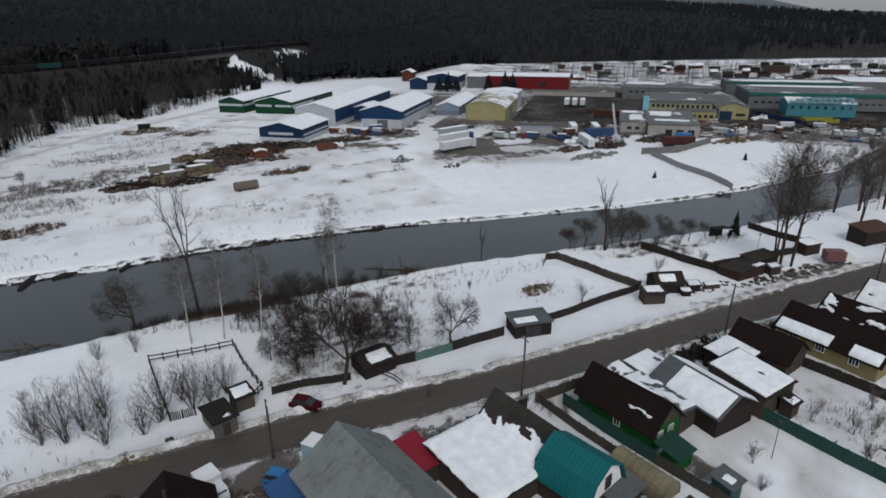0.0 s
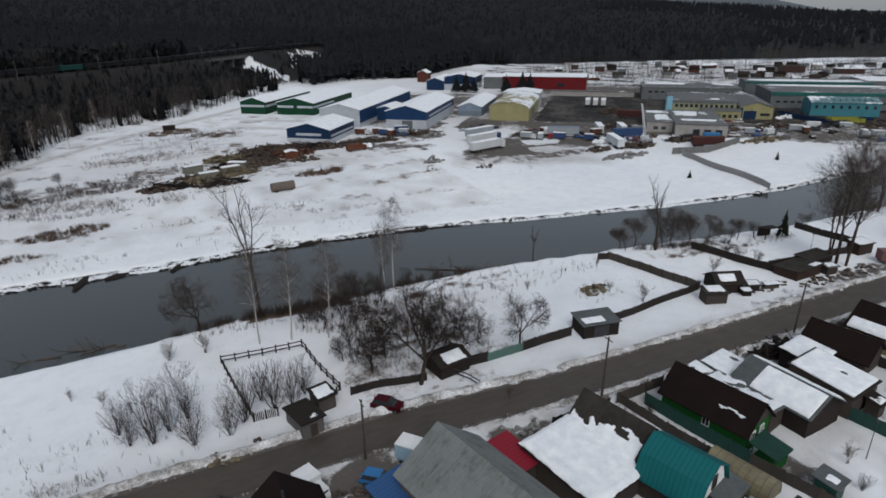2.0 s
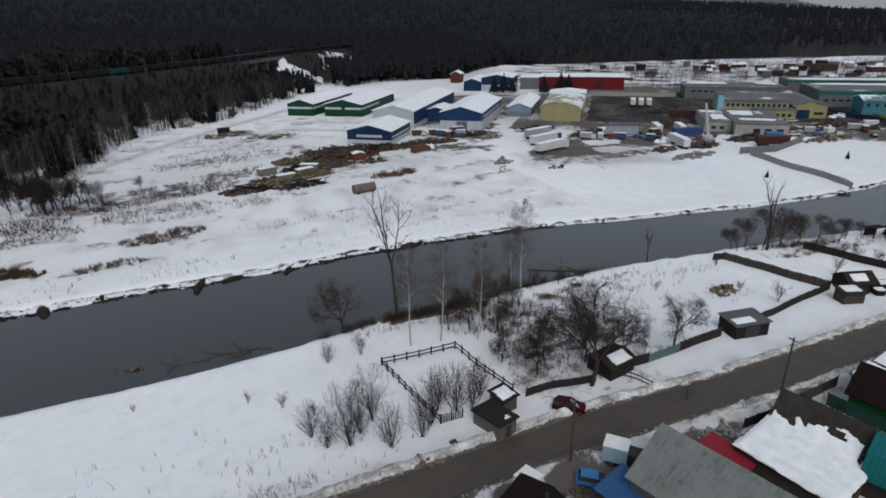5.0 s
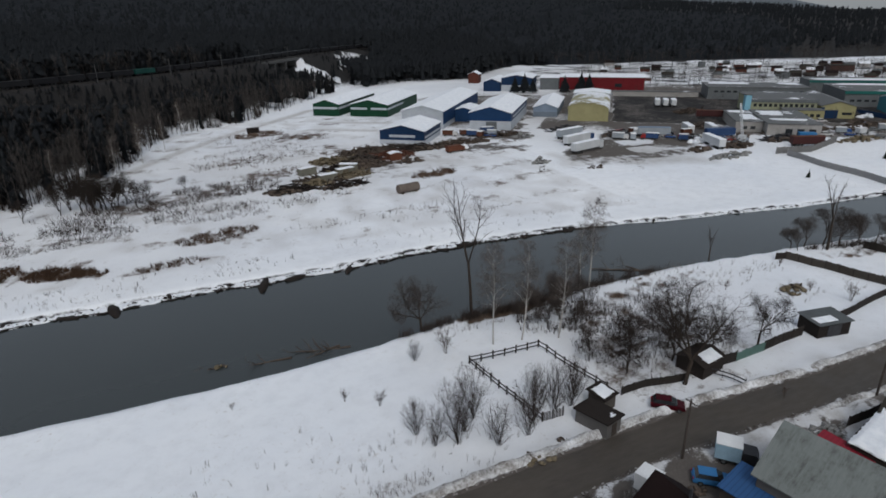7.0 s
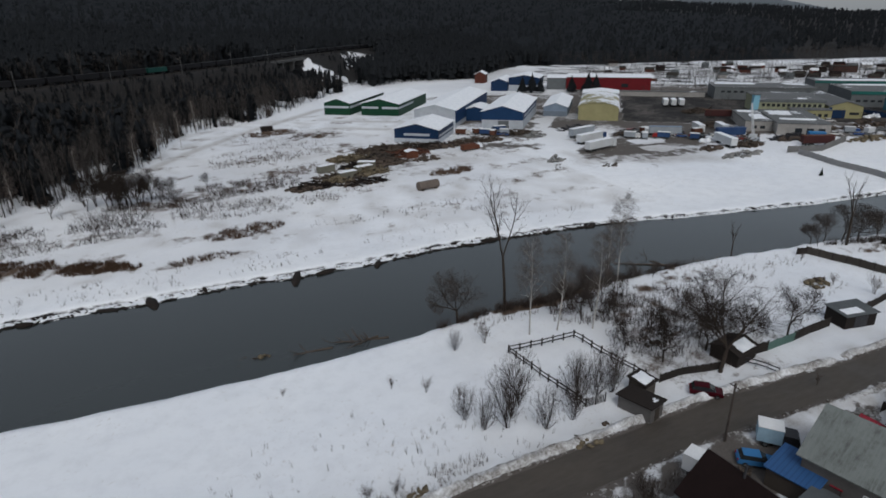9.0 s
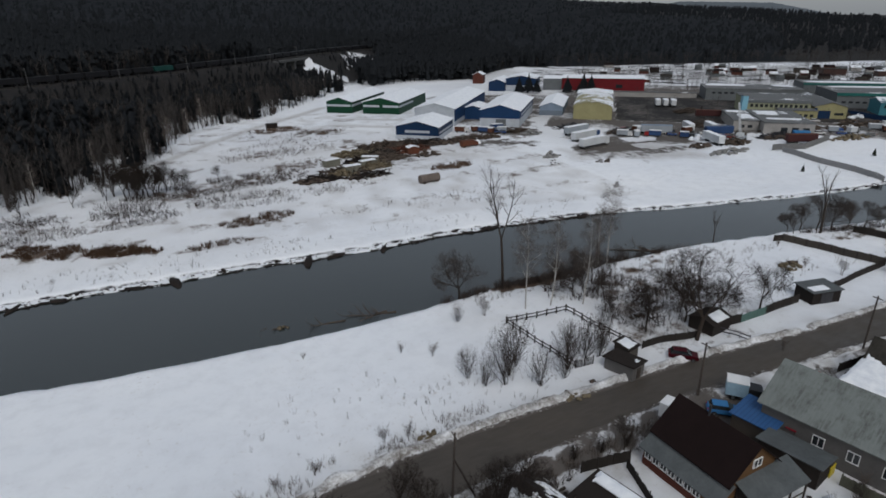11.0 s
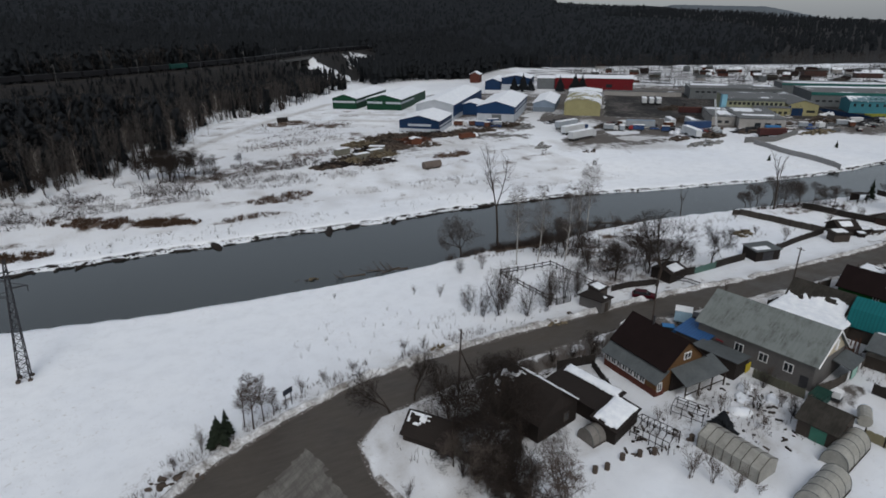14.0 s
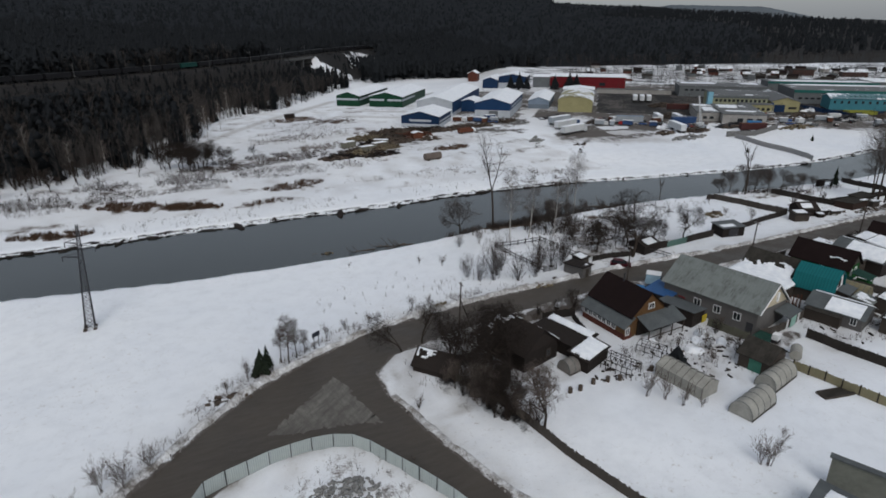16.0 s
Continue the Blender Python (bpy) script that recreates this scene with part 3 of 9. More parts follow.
    lot = (gp > -42) & (gp < 18) & (gq > 286) & (gq < 412) | (gp > 18) & (gp < 150) & (gq > 300) & (gq < 442)
    mud = np.where(lot, 0.46 + 0.1 * waves(x, y, 30, 53), mud)
    litter = np.where(lot, 0.85, litter)
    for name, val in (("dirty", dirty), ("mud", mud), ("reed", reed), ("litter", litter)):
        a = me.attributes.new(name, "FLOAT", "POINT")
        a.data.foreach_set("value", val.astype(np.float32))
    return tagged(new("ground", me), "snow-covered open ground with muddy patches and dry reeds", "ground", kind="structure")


build_ground()

wx = np.array([(-1200, 60, WATER_Z), (1200, 60, WATER_Z), (1200, 420, WATER_Z), (-1200, 420, WATER_Z)])
tagged(new("water", from_arrays("water", wx, [(0, 1, 2, 3)], M_WATER)), "dark calm unfrozen river between snowy banks", "river", kind="structure")

bm = bmesh.new()
top = [bm.verts.new((px, py, 0.0)) for px, py in ROAD]
low = [bm.verts.new((px, py, -0.3)) for px, py in ROAD]
for tri in tessellate_polygon([[Vector((px, py, 0)) for px, py in ROAD]]):
    bm.faces.new([top[i] for i in tri])
for i in range(len(top)):
    bm.faces.new((top[i], low[i], low[i - 1], top[i - 1]))
bmesh.ops.recalc_face_normals(bm, faces=bm.faces[:])
tagged(new("road", mesh_of("road", bm, M_ROAD)), "wet brown-grey asphalt village road with dirty edges", "road", kind="structure")

# pale worn ice in the middle of the junction
rng = random.Random(4)
bm = bmesh.new()
tri = [(-66.6, 43.4), (-63, 46.4), (-59.6, 49.2), (-55.2, 52.6), (-54.2, 48.5), (-53.4, 43.5), (-52.6, 39.2), (-56, 40.9), (-60, 41.8), (-63.4, 42.3)]
edge = []
for (ax, ay), (bx, by) in zip(tri, tri[1:] + tri[:1]):
    for k in range(10):
        edge.append(bm.verts.new((ax + (bx - ax) * k / 10 + rng.gauss(0, 0.2), ay + (by - ay) * k / 10 + rng.gauss(0, 0.2), 0.006)))
f = bm.faces.new(edge)
ext = bmesh.ops.extrude_face_region(bm, geom=[f])
bmesh.ops.translate(bm, vec=(0, 0, 0.02), verts=[g for g in ext["geom"] if isinstance(g, bmesh.types.BMVert)])
bmesh.ops.recalc_face_normals(bm, faces=bm.faces[:])
tagged(new("slush_patch", mesh_of("slush_patch", bm, M_SLUSH)), "pale packed dirty slush in the middle of the junction", "slush", kind="structure")

# ---- woods and hills ----


def small_tree(kd, rs, twigs=10, coarse=False):
    """Verts and triangles of one small tree, 1 high. kd: 0 pine, 1 spruce, 2 bare broadleaf."""
    v, f = [], []
    if kd < 2:
        tiers = (6 if kd == 0 else 7) if not coarse else 4
        low = 0.34 if kd == 0 else 0.08
        for k in range(tiers):
            a = k / tiers
            zc = low + (1 - low) * a
            r = (0.155 * (1 - 0.6 * a) if kd == 0 else 0.17 * (1 - 0.9 * a)) * rs.uniform(0.75, 1.25)
            zt = min(zc + (1 - low) / tiers * 2.0, 1.02)
            n, o, s = 5 if coarse else 7, rs.uniform(0, 6.28), len(v)
            dx, dy = rs.uniform(-0.06, 0.06, 2) if kd == 0 else (0, 0)
            for j in range(n):
                rr = r * rs.uniform(0.5, 1.3)
                v.append((dx + rr * math.cos(o + j * 6.283 / n), dy + rr * math.sin(o + j * 6.283 / n), zc - rs.uniform(-0.03, 0.06)))
            v.append((dx, dy, zt))
            v.append((dx, dy, zc + 0.02))
            for j in range(n):
                f.append((s + j, s + (j + 1) % n, s + n))
                if not coarse:
                    f.append((s + (j + 1) % n, s + j, s + n + 1))
    if kd == 3:
        for _ in range(twigs):
            a, lean = rs.uniform(0, 6.283), abs(rs.normal(0, 0.5))
            ln = rs.uniform(0.55, 1.0) * math.cos(min(lean, 1.2) * 0.7)
            d = np.array((math.sin(lean) * math.cos(a), math.sin(lean) * math.sin(a), math.cos(lean)))
            side = np.array((-math.sin(a), math.cos(a), 0.2)) * 0.013
            p0, e = np.array((0.08 * math.cos(a), 0.08 * math.sin(a), -0.04)), d * ln
            s = len(v)
            v += [tuple(p0 - side), tuple(p0 + side), tuple(e)]
            f += [(s, s + 1, s + 2)]
            for q in range(4):
                m = p0 + (e - p0) * rs.uniform(0.3, 0.9)
                g = m + (d + rs.normal(0, 0.5, 3)) * 0.22
                s = len(v)
                v += [tuple(m - side * 0.6), tuple(m + side * 0.6), tuple(g)]
                f += [(s, s + 1, s + 2)]
        return np.array(v), np.array(f)
    s, r = len(v), 0.014 if kd < 2 else 0.012
    v += [(r, 0, -0.08), (-r, r, -0.08), (-r, -r, -0.08), (0, 0, 0.95)]
    f += [(s, s + 1, s + 3), (s + 1, s + 2, s + 3), (s + 2, s, s + 3)]
    if kd == 2:
        for _ in range(twigs):
            z0 = rs.uniform(0.2, 0.85)
            a, ln = rs.uniform(0, 6.283), rs.uniform(0.14, 0.32) * (1.15 - 0.7 * z0)
            tip = np.array((ln * math.cos(a), ln * math.sin(a), ln * rs.uniform(0.8, 1.9)))
            side = np.array((-math.sin(a), math.cos(a), 0.3)) * 0.0045
            p0 = np.array((0, 0, z0))
            s = len(v)
            v += [tuple(p0 - side), tuple(p0 + side), tuple(p0 + tip)]
            f += [(s, s + 1, s + 2)]
            for q in range(5):
                b, k0 = a + rs.uniform(-1.1, 1.1), rs.uniform(0.25, 0.95)
                m = p0 + tip * k0
                l2 = ln * rs.uniform(0.3, 0.6)
                e = m + np.array((l2 * math.cos(b), l2 * math.sin(b), l2 * rs.uniform(0.5, 1.8)))
                s = len(v)
                v += [tuple(m - side * 0.7), tuple(m + side * 0.7), tuple(e)]
                f += [(s, s + 1, s + 2)]
    return np.array(v), np.array(f)


def forest_arrays(pts, kinds, rs, twigs=10, coarse=False):
    """Many small trees, each a turned and scaled copy of one of a few shapes."""
    pts, kinds = np.asarray(pts, float), np.asarray(kinds)
    V, F, base = [], [], 0
    for kd in (0, 1, 2, 3):
        for var in range(10):
            sel = np.where((kinds == kd) & (np.arange(len(kinds)) % 10 == var))[0]
            if not len(sel):
                continue
            v, f = small_tree(kd, rs, twigs, coarse)
            n, k = len(sel), len(v)
            a = rs.uniform(0, math.tau, n)[:, None]
            h, wide = pts[sel, 3][:, None], rs.uniform(0.8, 1.3, n)[:, None]
            x = (v[None, :, 0] * np.cos(a) - v[None, :, 1] * np.sin(a)) * h * wide + pts[sel, 0][:, None]
            y = (v[None, :, 0] * np.sin(a) + v[None, :, 1] * np.cos(a)) * h * wide + pts[sel, 1][:, None]
            z = v[None, :, 2] * h + pts[sel, 2][:, None]
            V.append(np.stack([x, y, z], 2).reshape(-1, 3))
            F.append((f[None] + base + (np.arange(n) * k)[:, None, None]).reshape(-1, 3))
            base += n * k
    return np.concatenate(V), np.concatenate(F)


def woods(name, x0, x1, y0, y1, count, seed, mix, hmin, hmax, mat, label, keep=None, twigs=10, coarse=False):
    rs = np.random.RandomState(seed)
    x, y = rs.uniform(x0, x1, count * 3), rs.uniform(y0, y1, count * 3)
    ins, d = inside_and_distance(x, y, WOODS)
    rr = rail_side(x, y)
    ok = ins & (np.abs(rr) > 8) & (np.hypot((x - 71) / 11, (y - 490) / 17) > 1) & (np.hypot(((x - 126) * 0.74 + (y - 560) * 0.67) / 25, ((y - 560) * 0.74 - (x - 126) * 0.67) / 12) > 1)
    ok &= ~((np.abs((x - 292) - 0.3 * (y - 560)) < 7) & (y < 680)) & ~((np.abs(x - 80) < 11) & (y > 440) & (y < 480))
    if keep is not None:
        ok &= keep(x, y, d)
    x, y = x[ok][:count], y[ok][:count]
    z = ground_z(x, y, False)
    h = rs.uniform(hmin, hmax, len(x))
    rr = rail_side(x, y)
    h = np.where((rr < 0) & (rr > -60) & (x < 130), np.minimum(h, 2.6 + 0.26 * np.maximum(-rr - 8, 0)), h)
    kinds = rs.choice(range(len(mix)), len(x), p=mix)
    v, f = forest_arrays(np.stack([x, y, z, h], 1), kinds, rs, twigs, coarse)
    me = from_arrays(name, v, f, mat)
    return tagged(new(name, me), label, "woods", kind="stuff")


def front(a, b):
    return lambda x, y, d: (d >= a) & (d < b)


woods("bare_woodland", -240, 70, 150, 440, 3700, 1, [0.0, 0.0, 1.0], 8, 16, M_BAREWOOD, "leafless birch and alder wood at the edge of the field", front(1.0, 85), 11)
woods("pine_woodland", -240, 110, 150, 480, 2000, 2, [0.7, 0.3, 0.0], 9, 18, M_PINE, "dark pines mixed into the leafless wood", lambda x, y, d: (d > 2) & (d < 130) & ((d > 22) | (waves(x, y, 30, 91) > 0.15)), 0)
woods("pine_woodland", -500, 420, 250, 800, 5600, 3, [0.8, 0.2, 0.0], 13, 19, M_PINE, "dark dense pine forest behind the railway", lambda x, y, d: (rail_side(x, y) > 12) & (np.hypot((x - 96) / 16, (y - 700) / 26) > 1), coarse=True)
woods("pine_woodland", 95, 330, 430, 700, 1700, 4, [0.8, 0.2, 0.0], 12, 19, M_PINE, "dark pine wood behind the warehouses", lambda x, y, d: rail_side(x, y) < 4, coarse=True)
woods("embankment_scrub", -330, 130, 180, 560, 2100, 7, [0.35, 0.15, 0.5], 3, 9, M_PINE, "dark scrub and young pines on the railway bank", lambda x, y, d: (rail_side(x, y) < -8) & (rail_side(x, y) > -40), 8)
woods("far_pine_forest", -500, 1600, 480, 1700, 7500, 5, [0.85, 0.15, 0.0], 14, 19, M_PINE, "dark pine forest covering the low hills", lambda x, y, d: (np.hypot(x, y) > 560) & (x < y * 2.2) & (np.hypot((x - 96) / 16, (y - 700) / 26) > 1), coarse=True)
woods("bare_woodland", 190, 900, 400, 600, 1400, 6, [0.0, 0.0, 1.0], 8, 13, M_BAREWOOD, "leafless trees along the foot of the forest", front(-1, 40), 10)
woods("edge_scrub", -200, 30, 150, 370, 1900, 11, [0.0, 0.0, 0.0, 1.0], 1.6, 4.8, M_SCRUB, "low brown leafless scrub along the edge of the wood", lambda x, y, d: (d < 26) & (waves(x, y, 22, 77) > -0.2), 13)


def canopy():
    """The closed canopy of the hills too far off for single trees: a sheet of small uneven crowns."""
    rs = np.random.RandomState(9)
    az = np.radians(np.linspace(-34, 80, 500))
    rad = np.geomspace(420, 3600, 150)
    A, R = np.meshgrid(az, rad)
    A = A + rs.uniform(-0.0012, 0.0012, A.shape)
    R = R * (1 + rs.uniform(-0.004, 0.004, R.shape))
    x, y = (R * np.sin(A)).ravel(), (R * np.cos(A)).ravel()
    ins, d = inside_and_distance(x, y, WOODS)
    open_ = np.hypot((x - 96) / 20, (y - 700) / 32) < 1
    deep = np.where(ins & ~open_, np.minimum(smooth(0, 40, d), smooth(14, 40, rail_side(x, y) + np.where(x > 240, 400, 0))), 0)
    high = 8 + 3 * smooth(900, 1300, R.ravel())
    z = ground_z(x, y, False) - 1 + deep * (high + rs.uniform(0, 4.5, x.shape))
    nx, ny = len(az), len(rad)
    i = (np.arange(ny - 1)[:, None] * nx + np.arange(nx - 1)[None, :]).ravel()
    f = np.stack([i, i + 1, i + nx + 1, i + nx], 1)
    me = from_arrays("far_forest_canopy", np.stack([x, y, z], 1), f[deep[f].max(axis=1) > 0], M_CANOPY)
    me.polygons.foreach_set("use_smooth", np.ones(len(me.polygons), bool))
    tagged(new("far_forest_canopy", me), "dark unbroken forest on the distant hills", "forest", kind="stuff")
    # a last ridge; distance haze is painted into its paler blue-grey colour
    az = np.radians(np.linspace(36, 58, 160))
    rise = np.interp(np.degrees(az), [36, 42, 45, 48, 52, 55, 58], [20, 100, 134, 128, 118, 70, 20]) + rs.uniform(-1.5, 1.5, len(az))
    v = []
    for r, k in ((4050, 0.0), (4200, 0.8), (4350, 1.0), (4500, 0.2)):
        v += [(r * math.sin(a), r * math.cos(a), k * h) for a, h in zip(az, rise)]
    n = len(az)
    f = [(j * n + q, j * n + q + 1, (j + 1) * n + q + 1, (j + 1) * n + q) for j in range(3) for q in range(n - 1)]
    m = worn("far_hill_painted_haze", (0.10, 0.115, 0.13), 0.9, 1.08, 0.004, 0.02, 0.95, bump=0.0)
    tagged(new("backdrop", from_arrays("backdrop", v, f, m)), "ridge on the horizon, blue-grey haze put into its colour", "hill", kind="structure")


canopy()


# ---- railway with a standing goods train ----
def railway():
    d = np.diff(RAIL, axis=0)
    run = np.concatenate([[0], np.cumsum(np.hypot(d[:, 0], d[:, 1]))])

    def at(s):
        return np.interp(s, run, RAIL[:, 0]), np.interp(s, run, RAIL[:, 1])

    def heading(s):
        (ax, ay), (bx, by) = at(s - 5), at(s + 5)
        return math.degrees(math.atan2(by - ay, bx - ax))

    line = thing("railway_line", *at(run[4]), 0, 0, "railway track on a dark bank above the wood", "railway")
    inv = line.matrix_basis.inverted()
    bm = bmesh.new()
    ss = np.arange(run[1], run[-1] - 20, 12.0)
    for off, w, z0, z1 in ((0, 2.6, -1.0, 0.0), (-0.76, 0.05, 0.0, 0.18), (0.76, 0.05, 0.0, 0.18)):
        prev = None
        for s in ss:
            x, y = at(s)
            h = radians(heading(s))
            nx, ny = -math.sin(h), math.cos(h)
            ring = [bm.verts.new(inv @ Vector((x + nx * (off + k), y + ny * (off + k), RAIL_Z + zz))) for k, zz in ((-w, z0), (w, z0), (w * 0.8, z1), (-w * 0.8, z1))]
            if prev:
                for j in range(4):
                    bm.faces.new((prev[j], prev[(j + 1) % 4], ring[(j + 1) % 4], ring[j]))
            prev = ring
    part("track", bm, worn("dark_ballast", (0.03, 0.028, 0.027), 0.6, 1.3, 0.5, 3), line)
    mast = bmesh.new()
    tube(mast, (0, 0, -1), (0, 0, 8.5), 0.16, 0.11)
    tube(mast, (0, 0, 7), (2.6, 0, 7.6), 0.06)
    tube(mast, (0, 0, 8.2), (2.6, 0, 7.6), 0.04)
    me = mesh_of("mast", mast, worn("dull_mast", (0.12, 0.12, 0.12)))
    for k, s in enumerate(np.arange(run[2] + 20, run[7], 45.0)):
        x, y = at(s)
        h = heading(s)
        m = tagged(new("catenary_mast", me), "grey concrete catenary mast beside the railway", "mast", "masts along the railway")
        m.matrix_basis = pose(x + 3.4 * math.sin(radians(h)), y - 3.4 * math.cos(radians(h)), RAIL_Z - 0.4, 0, 0, h + 90)
    # wagons
    body, wheel = bmesh.new(), bmesh.new()
    box(body, -6.2, 6.2, -1.45, 1.45, 1.2, 1.5)
    extrude = [(-1.5, 1.5), (1.5, 1.5), (1.5, 3.5), (1.4, 3.6), (-1.4, 3.6), (-1.5, 3.5)]
    sub = bmesh.new()
    extrude_y(sub, extrude, -6.1, 6.1)
    bmesh.ops.rotate(sub, verts=sub.verts[:], cent=(0, 0, 0), matrix=Matrix.Rotation(radians(90), 3, "Z"))
    me_tmp = bpy.data.meshes.new("t")
    sub.to_mesh(me_tmp)
    body.from_mesh(me_tmp)
    tube(wheel, (0, -0.9, 0.6), (0, 0.9, 0.6), 0.45, n=10)
    grey, teal = paint("dark_wagon_paint", (0.014, 0.014, 0.016)), paint("teal_wagon_paint", (0.012, 0.05, 0.044))
    mb, mw = mesh_of("wagon_body", body, grey), mesh_of("wheelset", wheel, M_STEEL)
    mt = mb.copy()
    mt.materials[0] = teal
    s0 = run[4] + 65.0
    for k in range(-16, 34):
        s = s0 + k * 13.6
        x, y = at(s)
        bright = k == 0
        w = thing("goods_wagon", x, y, RAIL_Z + 0.15, heading(s), "teal goods wagon standing on the railway" if bright else "dark goods wagon standing on the railway", "wagon", "wagons of the train")
        share("body", mt if bright else mb, w, Matrix())
        for wx in (-4.6, -3.0, 3.0, 4.6):
            share("wheelset", mw, w, pose(wx, 0, 0))
    # bridge over the hollow
    br = thing("railway_bridge", 40, 490, 0, math.degrees(math.atan2(94, 70)), "grey concrete railway bridge over a snowy cutting", "bridge")
    sooty = worn("sooty_concrete", (0.10, 0.10, 0.10), 0.6, 1.2, 0.3, 2)
    part("deck", boxes((-32, 32, -4.2, 4.2, RAIL_Z - 2.6, RAIL_Z - 1.0)), sooty, br)
    pier = mesh_of("pier", boxes((-1.0, 1.0, -3.5, 3.5, -4, RAIL_Z - 2.6), (-1.5, 1.5, -4, 4, RAIL_Z - 3.4, RAIL_Z - 2.6)), sooty)
    for px in (-26, -9, 9, 26):
        share("pier", pier, br, pose(px, 0, 0))
    rail = bmesh.new()
    for sy in (-4.1, 4.1):
        box(rail, -32, 32, sy - 0.05, sy + 0.05, RAIL_Z - 0.05, RAIL_Z + 0.05)
        for k in range(-16, 17):
            box(rail, k * 2 - 0.04, k * 2 + 0.04, sy - 0.04, sy + 0.04, RAIL_Z - 1.0, RAIL_Z)
    part("railing", rail, M_STEEL, br)


railway()

# ---- the industrial yard across the river ----
GRID = -40.0
GU, GV = (math.cos(radians(GRID)), math.sin(radians(GRID))), (-math.sin(radians(GRID)), math.cos(radians(GRID)))


def yard(p, q):
    return p * GU[0] + q * GV[0], p * GU[1] + q * GV[1]


def gable_profile(w, eave, ridge, t=0.25, over=0.4, arch=False):
    """Outline of a roof over a span w, centred on x = 0."""
    k = (ridge - eave) / (w / 2)
    if arch:
        pts = [(math.cos(a) * (w / 2 + over), eave - over * 0.2 + math.sin(a) * (ridge - eave)) for a in np.linspace(0, math.pi, 13)]
        return pts + [(x * 0.97, z - t) for x, z in pts[::-1]]
    e = w / 2 + over
    return [(e, eave - over * k), (e, eave - over * k + t), (0, ridge + t), (-e, eave - over * k + t), (-e, eave - over * k), (0, ridge)]


def wall_profile(w, eave, ridge, arch=False, low=0.0):
    if arch:
        return [(-w / 2, low), (w / 2, low)] + [(math.cos(a) * w / 2, eave + math.sin(a) * (ridge - eave) - 0.12) for a in np.linspace(0, math.pi, 13)]
    return [(-w / 2, low), (w / 2, low), (w / 2, eave), (0, ridge - 0.05), (-w / 2, eave)]


def ribbon(parent, name, mat, x0, x1, y0, y1, z0, z1, label=""):
    return part(name, boxes((x0, x1, y0, y1, z0, z1)), mat, parent, label)


def warehouse(p0, p1, q0, q1, eave, ridge, wall, roof, label, low=None, low_h=0.0, strips=(), arch=False, along="v", doors=(), name="warehouse"):
    """A portal-frame shed; its front looks towards the river."""
    x, y = yard((p0 + p1) / 2, (q0 + q1) / 2)
    w, d = p1 - p0, q1 - q0
    ob = thing(name, x, y, -0.3, GRID, label, "warehouse" if name == "warehouse" else "building")
    turn = Matrix() if along == "v" else Matrix.Rotation(radians(90), 4, "Z")
    pw, pd = (w, d) if along == "v" else (d, w)
    bm = bmesh.new()
    extrude_y(bm, wall_profile(pw, eave, ridge, arch, low_h if low else 0.0), -pd / 2, pd / 2)
    part("wall", bm, wall, ob, at=turn)
    if low:
        part("plinth_wall", boxes((-w / 2 - 0.03, w / 2 + 0.03, -d / 2 - 0.03, d / 2 + 0.03, 0, low_h)), low, ob, "pale lower wall")
    bm = bmesh.new()
    extrude_y(bm, gable_profile(pw, eave, ridge, 0.3, 0.5, arch), -pd / 2 - 0.4, pd / 2 + 0.4)
    part("roof", bm, roof, ob, "roof under a crust of snow" if roof is M_SNOW else "", at=turn)
    for (side, a0, a1, z0, z1, mat, nm) in strips:
        if side == "front":
            ribbon(ob, nm, mat, -w / 2 + a0 * w, -w / 2 + a1 * w, -d / 2 - 0.12, -d / 2 + 0.05, z0, z1)
        elif side == "right":
            ribbon(ob, nm, mat, w / 2 - 0.05, w / 2 + 0.12, -d / 2 + a0 * d, -d / 2 + a1 * d, z0, z1)
        elif side == "left":
            ribbon(ob, nm, mat, -w / 2 - 0.12, -w / 2 + 0.05, -d / 2 + a0 * d, -d / 2 + a1 * d, z0, z1)
    return ob


BLUE = paint("blue_cladding", (0.013, 0.040, 0.105))
NAVY = paint("navy_cladding", (0.010, 0.028, 0.072))
GREEN = paint("green_cladding", (0.008, 0.042, 0.022))
WHITECL = paint("white_cladding", (0.40, 0.43, 0.47))
YELLOW = paint("yellow_cladding", (0.29, 0.27, 0.145))
RED = paint("red_cladding", (0.125, 0.012, 0.016))
GREYCL = paint("grey_cladding", (0.12, 0.13, 0.137))
PALEBLUE = paint("pale_blue_cladding", (0.18, 0.23, 0.30))
TURQ = paint("turquoise_wall", (0.05, 0.18, 0.225))
DKGREEN = paint("dark_green_band", (0.02, 0.11, 0.10))
GREYROOF = patchy_snow("grey_flat_roof", (0.12, 0.125, 0.128), 0.61)
DARKGLASS = M_GLASS

warehouse(-134, -115, 217, 242, 5.9, 8.2, NAVY, M_SNOW, "blue and white metal warehouse with snowy roof", WHITECL, 2.2, [("front", 0.22, 0.8, 3.3, 4.3, WHITECL, "window_strip"), ("right", 0.05, 0.95, 2.9, 3.7, WHITECL, "window_strip")])
warehouse(-105, -86, 256, 308, 8.0, 10.6, BLUE, M_SNOW, "large blue warehouse with white lower wall and snowy roof", WHITECL, 4.3, [("front", 0.40, 0.66, 0.3, 4.0, GREYCL, "gate"), ("right", 0.1, 0.9, 5.2, 6.0, WHITECL, "window_strip")])
wh = warehouse(-137, -117, 254, 330, 8.4, 10.8, WHITECL, M_SNOW, "long white warehouse with blue side and snowy roof", None, 0, [("right", 0.0, 1.0, 2.5, 8.2, BLUE, "side_cladding"), ("front", 0.36, 0.62, 0.3, 4.5, GREYCL, "gate")])
warehouse(-117.4, -108, 276, 292, 6.0, 7.2, BLUE, M_SNOW, "blue annex with snowy roof beside a warehouse")
